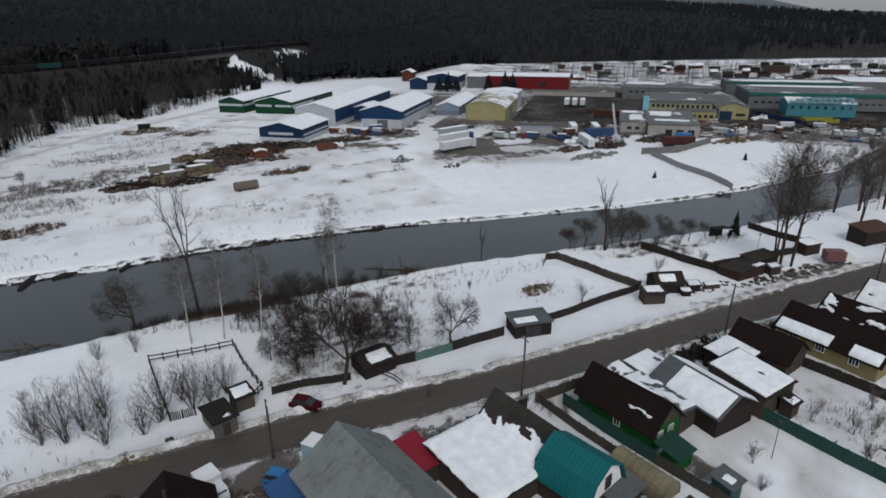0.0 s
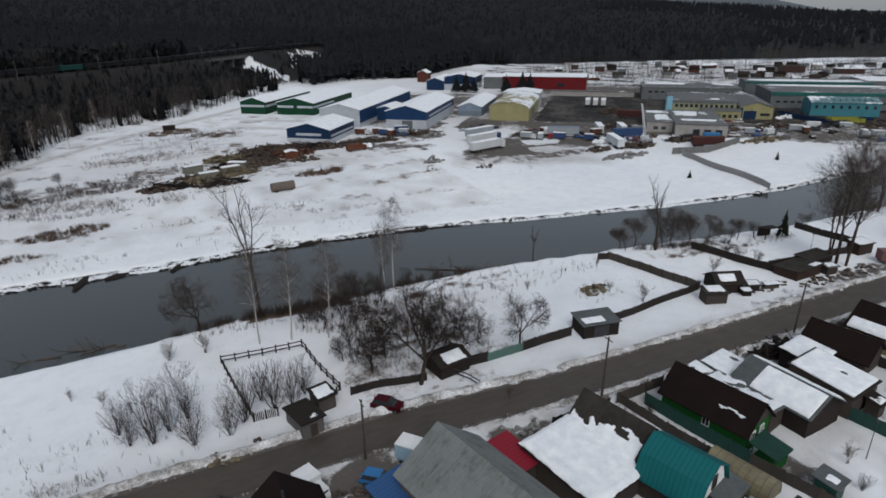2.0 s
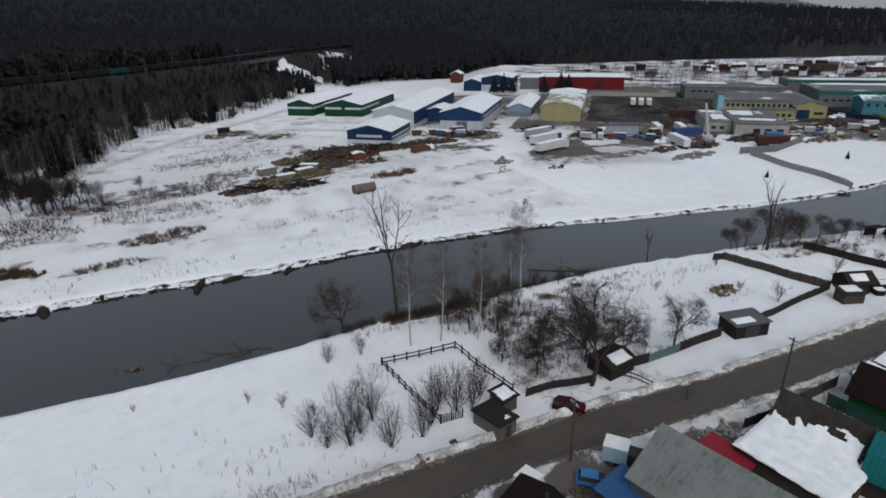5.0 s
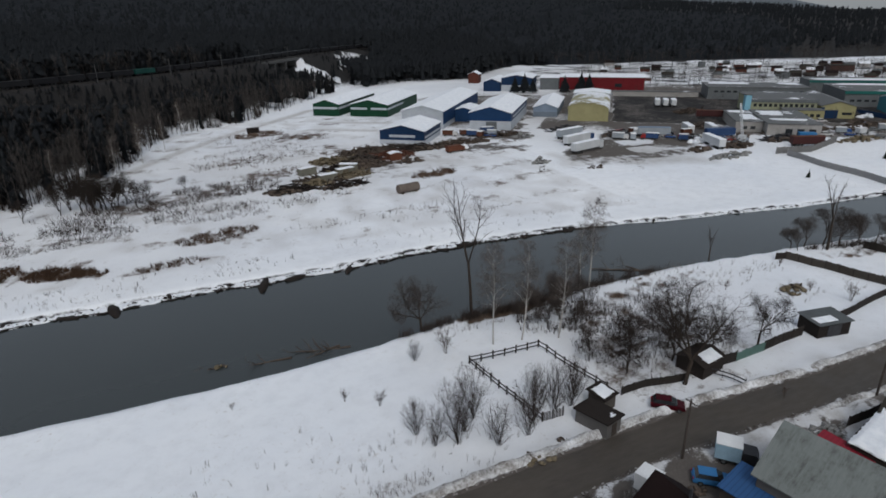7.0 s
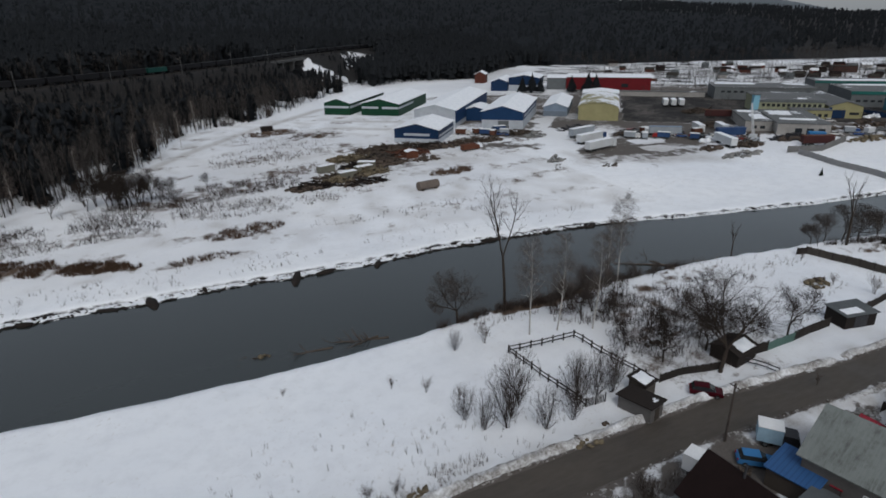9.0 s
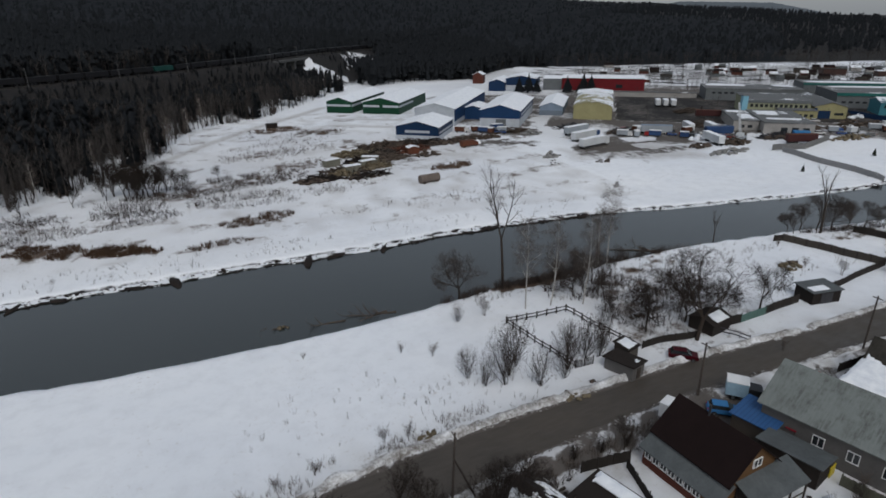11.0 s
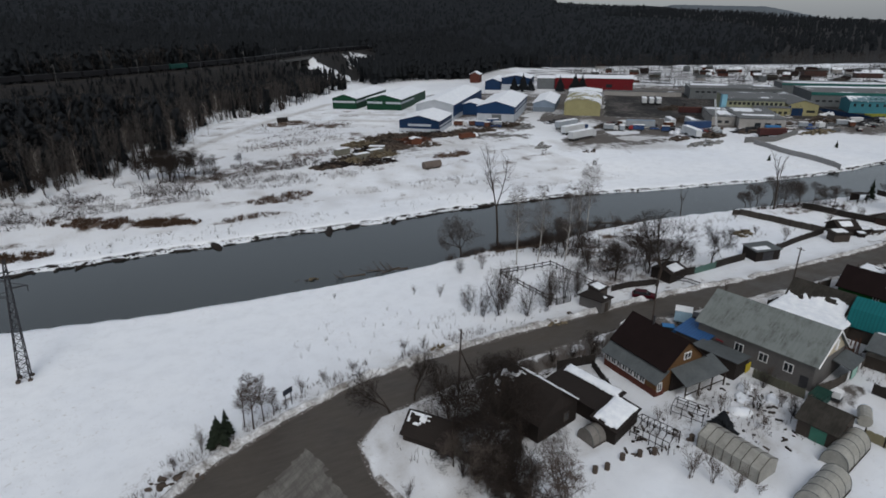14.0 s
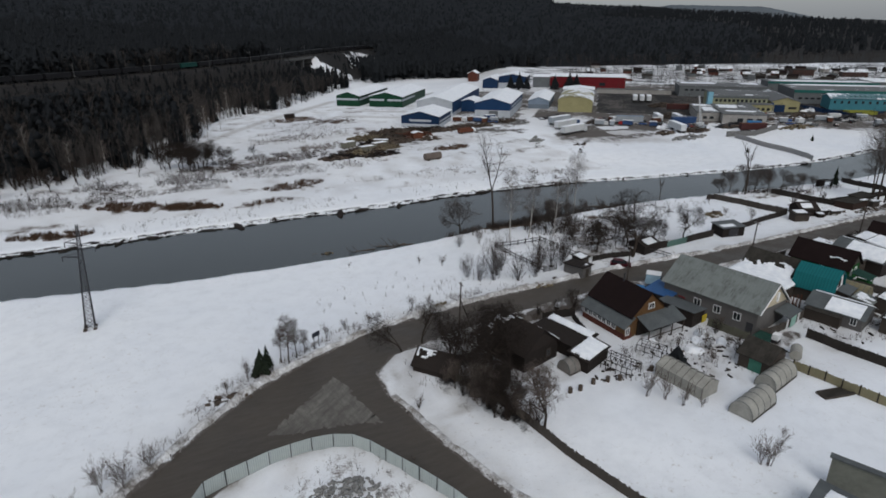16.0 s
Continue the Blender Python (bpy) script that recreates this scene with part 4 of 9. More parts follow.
warehouse(-197, -182, 283, 335, 6.5, 8.8, GREEN, M_SNOW, "dark green metal warehouse with snowy roof", None, 0, [("front", 0.0, 0.95, 3.9, 5.0, WHITECL, "window_strip"), ("right", 0.0, 0.6, 3.9, 5.0, WHITECL, "window_strip")])
warehouse(-176, -155, 284, 335, 6.5, 9.0, GREEN, M_SNOW, "dark green double warehouse with snowy roof", None, 0, [("front", 0.02, 0.46, 3.9, 5.0, WHITECL, "window_strip"), ("front", 0.56, 0.98, 3.9, 5.0, WHITECL, "window_strip"), ("right", 0.0, 0.5, 3.9, 4.9, WHITECL, "window_strip")])
yroof = patchy_snow("yellow_arch_roof", (0.28, 0.265, 0.16), 0.5)
ya = warehouse(-63, -44, 287, 330, 6.3, 9.3, YELLOW, yroof, "yellow arched hangar with snow on the roof", None, 0, [("right", 0.35, 0.5, 0.2, 4.2, GREYCL, "gate")], True)
warehouse(-63, -44, 331, 346, 8.2, 9.2, WHITECL, M_SNOW, "white shed behind the yellow hangar")
warehouse(-81, -69, 297, 340, 5.0, 7.0, PALEBLUE, M_SNOW, "small pale blue shed with snowy roof", paint("slate_wall", (0.14, 0.17, 0.21)), 2.8)
warehouse(-78, -22, 418, 442, 8.6, 9.8, RED, M_SNOW, "long bright red warehouse with snowy roof", None, 0, [("front", 0.66, 0.74, 2.2, 4.6, DARKGLASS, "gate")], along="u")
warehouse(-91, -78.3, 416, 440, 8.2, 9.2, GREYCL, M_SNOW, "grey shed at the end of the red warehouse", along="u")
warehouse(-116, -95, 404, 430, 9.0, 11.0, NAVY, M_SNOW, "dark blue warehouse with pale base and snowy roof", WHITECL, 4.4)
warehouse(-128, -116.4, 402, 432, 6.5, 8.5, NAVY, M_SNOW, "lower blue side shed with snowy roof")
warehouse(-150, -142, 452, 462, 7, 9, M_BRICKRED, M_SNOW, "small red-brown house with snowy roof at the wood", name="house")


def block(p0, p1, q0, q1, h, wall, roof, label, rows=(), snow=(), band=None):
    """A flat-roofed hall: walls, roof slab with a rim, rows of windows (side, from, to, sill, head, number)."""
    x, y = yard((p0 + p1) / 2, (q0 + q1) / 2)
    w, d = p1 - p0, q1 - q0
    ob = thing("industrial_building", x, y, -0.3, GRID, label, "building")
    part("wall", boxes((-w / 2, w / 2, -d / 2, d / 2, 0, h)), wall, ob)
    part("roof", boxes((-w / 2 - 0.3, w / 2 + 0.3, -d / 2 - 0.3, d / 2 + 0.3, h, h + 0.35)), roof, ob)
    if band:
        part("fascia", boxes((-w / 2 - 0.4, w / 2 + 0.4, -d / 2 - 0.45, -d / 2 - 0.3, h - band[1], h + 0.3)), band[0], ob)
    for (side, a0, a1, z0, z1, count) in rows:
        span, depth = (w, d) if side == "front" else (d, w)
        step = (a1 - a0) * span / count
        bm = boxes((-step * 0.3, step * 0.3, -0.1, 0.06, 0, z1 - z0))
        me = mesh_of("window", bm, DARKGLASS)
        for k in range(count):
            u = -span / 2 + a0 * span + (k + 0.5) * step
            m = pose(u, -d / 2, z0) if side == "front" else pose(-w / 2, -u, z0, 0, 0, -90)
            share("window", me, ob, m)
    for (u0, u1, v0, v1) in snow:
        rng = random.Random(int(100 * u0 + v1 * 7))
        bm = bmesh.new()
        n = 22
        ring = []
        for k in range(n):
            a = k * math.tau / n
            rr = rng.uniform(0.75, 1.0)
            cu, cv = (u0 + u1) / 2, (v0 + v1) / 2
            ring.append(bm.verts.new((-w / 2 + w * (cu + rr * (u1 - u0) / 2 * max(-1, min(1, 1.25 * math.cos(a)))), -d / 2 + d * (cv + rr * (v1 - v0) / 2 * max(-1, min(1, 1.25 * math.sin(a)))), h + 0.34)))
        f = bm.faces.new(ring)
        e = bmesh.ops.extrude_face_region(bm, geom=[f])
        bmesh.ops.translate(bm, vec=(0, 0, 0.22), verts=[g for g in e["geom"] if isinstance(g, bmesh.types.BMVert)])
        part("roof_snow", bm, M_SNOW, ob, "patch of melting snow")
    return ob


block(20, 40, 262, 301, 5.0, M_CONCRETE, GREYROOF, "low grey flat-roofed garage building with snow patches", [("front", 0.3, 0.95, 0.4, 3.2, 3)], [(0.05, 0.6, 0.55, 0.9), (0.1, 0.9, 0.2, 0.32)])
block(9, 19.7, 269, 301, 4.6, M_CONCRETE, GREYROOF, "low grey annex of the garage building", [("front", 0.2, 0.8, 1.5, 2.8, 2)], [(0.3, 0.9, 0.1, 0.6), (0.05, 0.8, 0.75, 0.95)])
block(36, 53, 306, 313, 4.6, YELLOW, GREYROOF, "low yellow workshop building with small windows", [("front", 0.05, 0.95, 1.6, 3.0, 6)])
block(23, 52, 314, 346, 8.2, paint("pale_green_wall", (0.27, 0.28, 0.19)), GREYROOF, "pale two-storey workshop with a grey roof", [("front", 0.03, 0.97, 5.0, 6.4, 12)], [(0.6, 0.75, 0.05, 0.2)], (GREYCL, 1.1))
block(20.2, 22.8, 313, 318, 10.5, paint("cyan_cladding", (0.22, 0.45, 0.58)), GREYROOF, "narrow cyan stair tower")
warehouse(53.5, 68, 312, 356, 6.0, 8.2, YELLOW, GREYROOF, "grey-roofed hall with yellow front and blue gate", None, 0, [("front", 0.12, 0.5, 0.2, 4.2, NAVY, "gate"), ("front", 0.0, 0.09, 0, 5.5, BLUE, "corner_pillar"), ("front", 0.62, 0.9, 2.0, 3.2, DARKGLASS, "window")], name="industrial_building")
block(76, 144, 354, 392, 8.2, GREYCL, GREYROOF, "long grey industrial hall with a green fascia", [("front", 0.03, 0.33, 3.0, 4.0, 6), ("front", 0.75, 0.97, 3.0, 4.0, 5)], [(0.01, 0.99, 0.75, 0.97)], (DKGREEN, 1.3))
turq = warehouse(89, 119, 331, 346, 6.4, 8.2, TURQ, patchy_snow("thin_snow_roof", (0.12, 0.20, 0.23), 0.54), "turquoise two-storey building with small roof dormers", None, 0, [("left", 0, 1, 0, 2.2, TURQ, "base_wall")], along="u", name="industrial_building")
wm = mesh_of("window", boxes((-0.6, 0.6, -0.1, 0.06, 0, 1.5)), DARKGLASS)
for k in range(8):
    share("window", wm, turq, pose(-12.6 + k * 3.6, -7.5, 3.6))
dorm = mesh_of("dormer", boxes((-0.8, 0.8, -2.0, 1.6, 0, 1.1)), paint("teal_dormer", (0.12, 0.22, 0.24)))
for k in range(7):
    share("dormer", dorm, turq, pose(-4 + k * 2.7, -4.2, 6.9))
block(12, 66, 378, 406, 7.0, GREYCL, GREYROOF, "long grey hall with a row of small windows", [("front", 0.05, 0.95, 4.2, 5.2, 14)], [(0.02, 0.5, 0.55, 0.95), (0.75, 0.98, 0.6, 0.9)])
block(74, 142, 410, 432, 8.0, GREYCL, GREYROOF, "distant long grey hall with snow along its roof", [], [(0.02, 0.98, 0.1, 0.6)], (DKGREEN, 0.9))
block(-42, 8, 386, 389, 3.2, M_CONCRETE, GREYROOF, "long low grey concrete shed behind the lorry yard")
block(132, 150, 570, 582, 5.0, paint("dull_brick", (0.055, 0.030, 0.026)), M_OLDROOF, "distant red-brown brick block with a dark roof")
block(170, 190, 560, 570, 4.5, paint("dull_brick", (0.055, 0.030, 0.026)), M_SNOW, "distant long red-brown brick building with snow")
block(215, 250, 520, 545, 7.0, GREYCL, M_SNOW, "distant grey hall with snowy roof")
block(150, 180, 440, 470, 6.5, GREYCL, M_SNOW, "grey industrial shed with snowy roof")
block(190, 240, 420, 450, 6.5, M_CONCRETE, M_SNOW, "pale concrete hall with snowy roof")

# ---- village houses along the road ----
PLOT = 12.5


def window(parent, u, v, z, w=1.1, h=1.3, face=0.0, bars=1, frame_mat=None):
    """A framed window set into a wall; face: the wall's turn about z, 0 looks along -y."""
    bm = bmesh.new()
    t = 0.075
    for d in ((-w / 2 - t, -w / 2, 0, h), (w / 2, w / 2 + t, 0, h), (-w / 2 - t, w / 2 + t, -t, 0), (-w / 2 - t, w / 2 + t, h, h + t)):
        box(bm, d[0], d[1], -0.10, 0.05, d[2], d[3])
    for k in range(bars):
        c = -w / 2 + (k + 1) * w / (bars + 1)
        box(bm, c - 0.035, c + 0.035, -0.08, 0.04, 0, h)
    fr = part("window", bm, frame_mat or M_WHITE, parent, at=pose(u, v, z, 0, 0, face))
    part("pane", boxes((-w / 2, w / 2, -0.03, 0.02, 0, h)), M_GLASS, fr)
    return fr


def snow_sheet(parent, origin, du, dv, lu, lv, mask, thick=0.22, n=None, name="roof_snow"):
    """Snow lying on a slope: a slab with a ragged outline, thinner at its edges. mask(a, b) > 0 keeps it."""
    du, dv = Vector(du).normalized(), Vector(dv).normalized()
    nrm = du.cross(dv).normalized()
    if nrm.z < 0:
        nrm = -nrm
    o = Vector(origin) + nrm * 0.012
    nu, nv = max(8, min(60, int(lu / 0.17))), max(8, min(60, int(lv / 0.17)))
    keep = [[mask(i / nu, j / nv) for j in range(nv + 1)] for i in range(nu + 1)]
    bm = bmesh.new()
    lowv, top = {}, {}
    for i in range(nu + 1):
        for j in range(nv + 1):
            if keep[i][j] > 0:
                wob = 0.16 * noise.noise(Vector((i * 0.21 + o.x, j * 0.21 + o.y, 4.4))) + 0.10 * noise.noise(Vector((i * 0.7, j * 0.7 + o.x, 1.7)))
                a = min(max(lu * i / nu, 0.10 + wob), lu - 0.10 - wob)
                b = min(max(lv * j / nv, 0.10 + wob), lv - 0.10 - wob)
                p = o + du * a + dv * b
                edge = min(1.0, keep[i][j] * 4) * min(1.0, 0.05 + 1.6 * min(i, nu - i, j, nv - j) * 0.17)
                lowv[i, j] = bm.verts.new(p)
                top[i, j] = bm.verts.new(p + nrm * (thick * (0.12 + 0.88 * edge) * (1 + 0.25 * noise.noise(Vector((i * 0.15, j * 0.15 + o.y, 0.3))))))
    for i in range(nu):
        for j in range(nv):
            q = [(i, j), (i + 1, j), (i + 1, j + 1), (i, j + 1)]
            if all(k in top for k in q):
                bm.faces.new([top[k] for k in q])
                bm.faces.new([lowv[k] for k in q[::-1]])
    edges = [e for e in bm.edges if len(e.link_faces) == 1]
    tops = {v: k for k, v in top.items()}
    for e in edges:
        a, b = e.verts
        if a in tops and b in tops:
            try:
                bm.faces.new((a, b, lowv[tops[b]], lowv[tops[a]]))
            except ValueError:
                pass
    loose = [v for v in bm.verts if not v.link_faces]
    bmesh.ops.delete(bm, geom=loose, context="VERTS")
    bmesh.ops.recalc_face_normals(bm, faces=bm.faces[:])
    # each lying patch is a part of its own; crumbs are left out
    bm.verts.index_update()
    todo, patches = set(bm.verts), []
    while todo:
        seed_v = todo.pop()
        group, stack = {seed_v}, [seed_v]
        while stack:
            for e in stack.pop().link_edges:
                for q in e.verts:
                    if q in todo:
                        todo.discard(q)
                        group.add(q)
                        stack.append(q)
        if len(group) >= 36:
            patches.append({q.index for q in group})
    made = None
    for ids in patches:
        one = bm.copy()
        bmesh.ops.delete(one, geom=[q for q in one.verts if q.index not in ids], context="VERTS")
        made = part(name, one, M_SNOW, parent, "thick melting snow")
    bm.free()
    return made


def rag(seed, level=0.0, size=0.35, slope=(0, 0), rim=0.03):
    """A ragged mask over 0..1: noise above a level, with a rim kept free."""
    def f(a, b):
        k = noise.noise(Vector((a / size + seed * 7.3, b / size, seed))) + 0.5 * noise.noise(Vector((a / size * 2.7, b / size * 2.7 + seed, 3.1)))
        edge = min(a, 1 - a, b, 1 - b)
        return k * 0.7 + 0.35 - level + slope[0] * (a - 0.5) + slope[1] * (b - 0.5) - (0.9 if edge < rim else 0)
    return f


def house(name, cx, cy, w, d, eave, ridge, wall, roof, label, turn=PLOT, along="v", over=0.45, category="house", z=0.0, gable=None, shift=0.0, eave_e=None):
    """A gabled house centred on cx, cy: walls, a roof of two slabs, gable boards. shift moves the ridge sideways; eave_e: a lower eave at the far side."""
    ob = thing(name, cx, cy, z, turn, label, category)
    t = Matrix() if along == "v" else Matrix.Rotation(radians(90), 4, "Z")
    pw, pd = (w, d) if along == "v" else (d, w)
    e2 = eave if eave_e is None else eave_e
    bm = bmesh.new()
    extrude_y(bm, [(-pw / 2, -0.4), (pw / 2, -0.4), (pw / 2, e2), (-pw / 2, eave)], -pd / 2, pd / 2)
    part("wall", bm, wall, ob, at=t)
    for s in (-1, 1):
        bm = bmesh.new()
        y0 = s * pd / 2
        extrude_y(bm, [(-pw / 2, eave), (pw / 2, e2), (shift, ridge - 0.04)], y0 - s * 0.02, y0 - s * 0.22)
        bmesh.ops.recalc_face_normals(bm, faces=bm.faces[:])
        part("gable", bm, gable or wall, ob, at=t)
    ka, kb = (ridge - eave) / (pw / 2 + shift), (ridge - e2) / (pw / 2 - shift)
    th = 0.14
    bm = bmesh.new()
    extrude_y(bm, [(-pw / 2 - over, eave - over * ka), (shift, ridge), (pw / 2 + over, e2 - over * kb), (pw / 2 + over, e2 - over * kb + th), (shift, ridge + th), (-pw / 2 - over, eave - over * ka + th)], -pd / 2 - over, pd / 2 + over)
    bmesh.ops.recalc_face_normals(bm, faces=bm.faces[:])
    part("roof", bm, roof, ob, at=t)
    ob["w"], ob["d"], ob["eave"], ob["ridge"], ob["over"] = w, d, eave, ridge, over
    return ob


def slope_snow(ob, side, mask, w, d, eave, ridge, over=0.45, thick=0.2, n=26, shift=0.0):
    """Snow on the west (-1) or east (1) slope of a house whose ridge runs along its y."""
    half = w / 2 + side * -shift if side > 0 else w / 2 + shift
    k = (ridge - eave) / half
    ex = side * (w / 2 + over)
    length = math.hypot(half + over, (half + over) * k)
    up = Vector((-side, 0, k)).normalized()
    return snow_sheet(ob, (ex, -d / 2 - over, eave - over * k + 0.14), (0, 1, 0), up, d + 2 * over, length, mask, thick, n)


def lean_to(parent, x0, x1, y0, y1, z_low, z_high, low, roof, wall=None, name="lean_to", th=0.12):
    """A single-pitch roof on a parent; low: the side on which it is lowest ('w', 'e', 's', 'n'). With wall, walls under it."""
    zs = {"w": (z_low, z_high, z_high, z_low), "e": (z_high, z_low, z_low, z_high), "s": (z_low, z_low, z_high, z_high), "n": (z_high, z_high, z_low, z_low)}[low]
    bm = bmesh.new()
    xy = ((x0, y0), (x1, y0), (x1, y1), (x0, y1))
    a = [bm.verts.new((*p, z)) for p, z in zip(xy, zs)]
    b = [bm.verts.new((*p, z + th)) for p, z in zip(xy, zs)]
    bm.faces.new(a[::-1])
    bm.faces.new(b)
    for i in range(4):
        bm.faces.new((a[i], a[(i + 1) % 4], b[(i + 1) % 4], b[i]))
    r = part("lean_to_roof", bm, roof, parent)
    if wall:
        bm = bmesh.new()
        k = 0.3
        xy = ((x0 + k, y0 + k), (x1 - k, y0 + k), (x1 - k, y1 - k), (x0 + k, y1 - k))
        a = [bm.verts.new((*p, -0.4)) for p in xy]
        b = [bm.verts.new((*p, z - 0.03 - 0.25 * abs(z_high - z_low) / 3)) for p, z in zip(xy, zs)]
        bm.faces.new(a[::-1])
        bm.faces.new(b)
        for i in range(4):
            bm.faces.new((a[i], a[(i + 1) % 4], b[(i + 1) % 4], b[i]))
        part("lean_to_wall", bm, wall, parent)
    return r


# grey-roofed long house
g = house("long_house", 13.9, 43.0, 10.7, 17.0, 4.5, 8.0, M_GREY_WALL, M_SLATE, "long grey rendered house under a weathered slate roof", 13, gable=M_CREAM, over=0.5, eave_e=3.6)
for v in (1.9, -1.7, -5.2):
    window(g, -5.36, v, 1.8, 1.15, 1.25, -90, 1)
part("door", boxes((-5.42, -5.33, -8.0, -6.9, 0.0, 2.1)), M_STEEL, g, "dark metal door")
bm = bmesh.new()
for s in (-1, 1):
    tube(bm, (s * 5.85, -9.02, 4.25 if s < 0 else 3.25), (0, -9.02, 8.06), 0.11, n=4)
part("barge_board", bm, M_WHITE, g, "white barge boards")
part("gable_plank", boxes((0.6, 1.2, -8.75, -8.5, 4.6, 6.2)), M_WHITE, g)
lean_to(g, 0.6, 5.6, -11.2, -8.6, 2.3, 2.9, "s", M_TIN, None)
part("porch_post", boxes((0.8, 1.0, -11.0, -10.8, -0.3, 2.3)), M_WHITE, g)
part("porch_post", boxes((5.2, 5.4, -11.0, -10.8, -0.3, 2.3)), M_WHITE, g)
part("porch_curtain", boxes((2.2, 4.2, -10.95, -10.88, 0.1, 2.2)), paint("pale_green_cloth", (0.25, 0.42, 0.36)), g, "pale green curtain in the porch")

# steep brown-roofed cottage with verandah
b = house("cottage", -4.7, 47.3, 7.4, 9.6, 4.2, 7.4, M_TIMBER, M_BROWNROOF, "timber cottage with steep dark brown metal roof", 3, over=0.5)
window(b, 0.5, -4.84, 4.5, 1.2, 0.9, 0, 1)
lean_to(b, -5.7, -3.4, -5.4, 5.3, 2.2, 3.8, "w", M_TIN, None, "verandah")
part("verandah_wall", boxes((-5.3, -3.6, -5.0, 4.9, -0.3, 1.1)), M_BRICKRED, b, "red-brown verandah wall")
part("verandah_upper", boxes((-5.25, -3.6, -4.95, 4.85, 1.1, 2.4)), M_TIMBER, b)
for k in range(7):
    window(b, -5.26, 4.1 - k * 1.1, 1.2, 0.8, 0.8, -90, 1)
window(b, -4.6, -4.98, 0.9, 0.7, 1.2, 0, 1)
lean_to(b, -2.6, 6.0, -7.7, -4.7, 2.3, 3.6, "s", M_TIN, None, "porch")
for u in (-2.3, 0.4, 3.0, 5.7):
    part("porch_post", boxes((u - 0.08, u + 0.08, -7.55, -7.39, -0.3, 2.36)), M_OLDWOOD, b)
part("porch_rail", boxes((-2.3, 5.7, -7.5, -7.42, 0.8, 0.95)), M_OLDWOOD, b)
part("porch_back", boxes((-2.4, 5.7, -5.1, -4.9, -0.3, 2.9)), M_DARKWOOD, b)
bm = bmesh.new()
tube(bm, (-0.2, 1.0, 6.6), (-0.2, 1.0, 8.7), 0.14, n=8)
part("chimney", bm, M_STEEL, b)
e = thing("shed_roofed_porch", 4.7, 43.9, 0, 13, "open shed with grey sheet roof beside the cottage", "shed")
lean_to(e, -2.2, 2.2, -3.6, 3.6, 2.4, 2.9, "e", M_TIN, M_DARKWOOD)
part("yellow_panel", boxes((1.2, 2.6, -3.5, -3.38, 0.0, 1.4)), paint("yellow_panel", (0.45, 0.36, 0.03)), e, "bright yellow board")
bl = thing("blue_canopy", 6.7, 50.0, 0, 13, "blue metal canopy between the houses", "canopy")
lean_to(bl, -2.6, 2.4, -2.7, 2.7, 2.4, 2.9, "w", M_BLUEROOF, M_OLDWOOD)
rd = thing("red_awning", 8.7, 46.8, 0, 13, "small red metal awning beside the grey house", "awning")
lean_to(rd, -1.3, 1.2, -0.6, 0.6, 2.3, 2.6, "w", M_REDROOF)
part("post", boxes((-1.2, -1.1, -0.5, -0.4, -0.3, 2.3)), M_OLDWOOD, rd)

# red-roofed shed, flat snow-laden shed, old mossy house
r = thing("red_roof_shed", 19.7, 49.4, 0, PLOT, "shed with bright red metal roof", "shed")
lean_to(r, -2.0, 2.0, -2.8, 2.8, 2.5, 3.1, "s", M_REDROOF, M_OLDWOOD)
s1 = thing("flat_snowy_shed", 26.4, 45.3, 0, PLOT, "low wide shed buried under thick snow", "shed")
lean_to(s1, -4.6, 4.6, -5.6, 5.6, 2.6, 3.4, "s", M_DARKWOOD, M_OLDWOOD)
snow_sheet(s1, (-4.6, -5.6, 2.72), (1, 0, 0), (0, 11.2, 0.8), 9.2, 11.23, rag(3, -0.75, 0.3, (0, 0), -1), 0.4, 34)
o = house("old_house", 32.4, 47.2, 6.4, 9.0, 3.0, 6.2, M_DARKWOOD, M_OLDROOF, "old dark wooden house with mossy roof boards", 13, over=0.4)
slope_snow(o, -1, rag(5, 0.30, 0.2, (-0.4, -2.2)), 6.4, 9.0, 3.0, 6.2, 0.4, 0.15)

# teal gambrel-roofed summer house
t = thing("summer_house", 33.9, 38.7, 0, 17, "small summer house with teal gambrel metal roof", "house")
part("wall", boxes((-3.0, 3.0, -3.2, 3.2, -0.4, 2.7)), M_OLDWOOD, t)
for s in (-1, 1):
    bm = bmesh.new()
    extrude_y(bm, [(-3.0, 2.7), (3.0, 2.7), (2.1, 5.0), (0, 6.3), (-2.1, 5.0)], s * 3.2 - s * 0.02, s * 3.2 - s * 0.2)
    bmesh.ops.recalc_face_normals(bm, faces=bm.faces[:])
    part("gable", bm, M_WHITE, t)
bm = bmesh.new()
prof = [(-3.35, 2.3), (-2.3, 5.0), (0, 6.35), (2.3, 5.0), (3.35, 2.3)]
extrude_y(bm, prof + [(x * 1.03, z + 0.12) for x, z in prof[::-1]], -3.6, 3.6)
bmesh.ops.recalc_face_normals(bm, faces=bm.faces[:])
part("roof", bm, M_TEAL, t)
window(t, 0.3, -3.2, 3.2, 0.9, 1.4, 0, 1, M_OLDWOOD)
lean_to(t, -0.5, 4.4, -5.4, -3.0, 2.2, 2.7, "s", M_TIN, M_OLDWOOD)

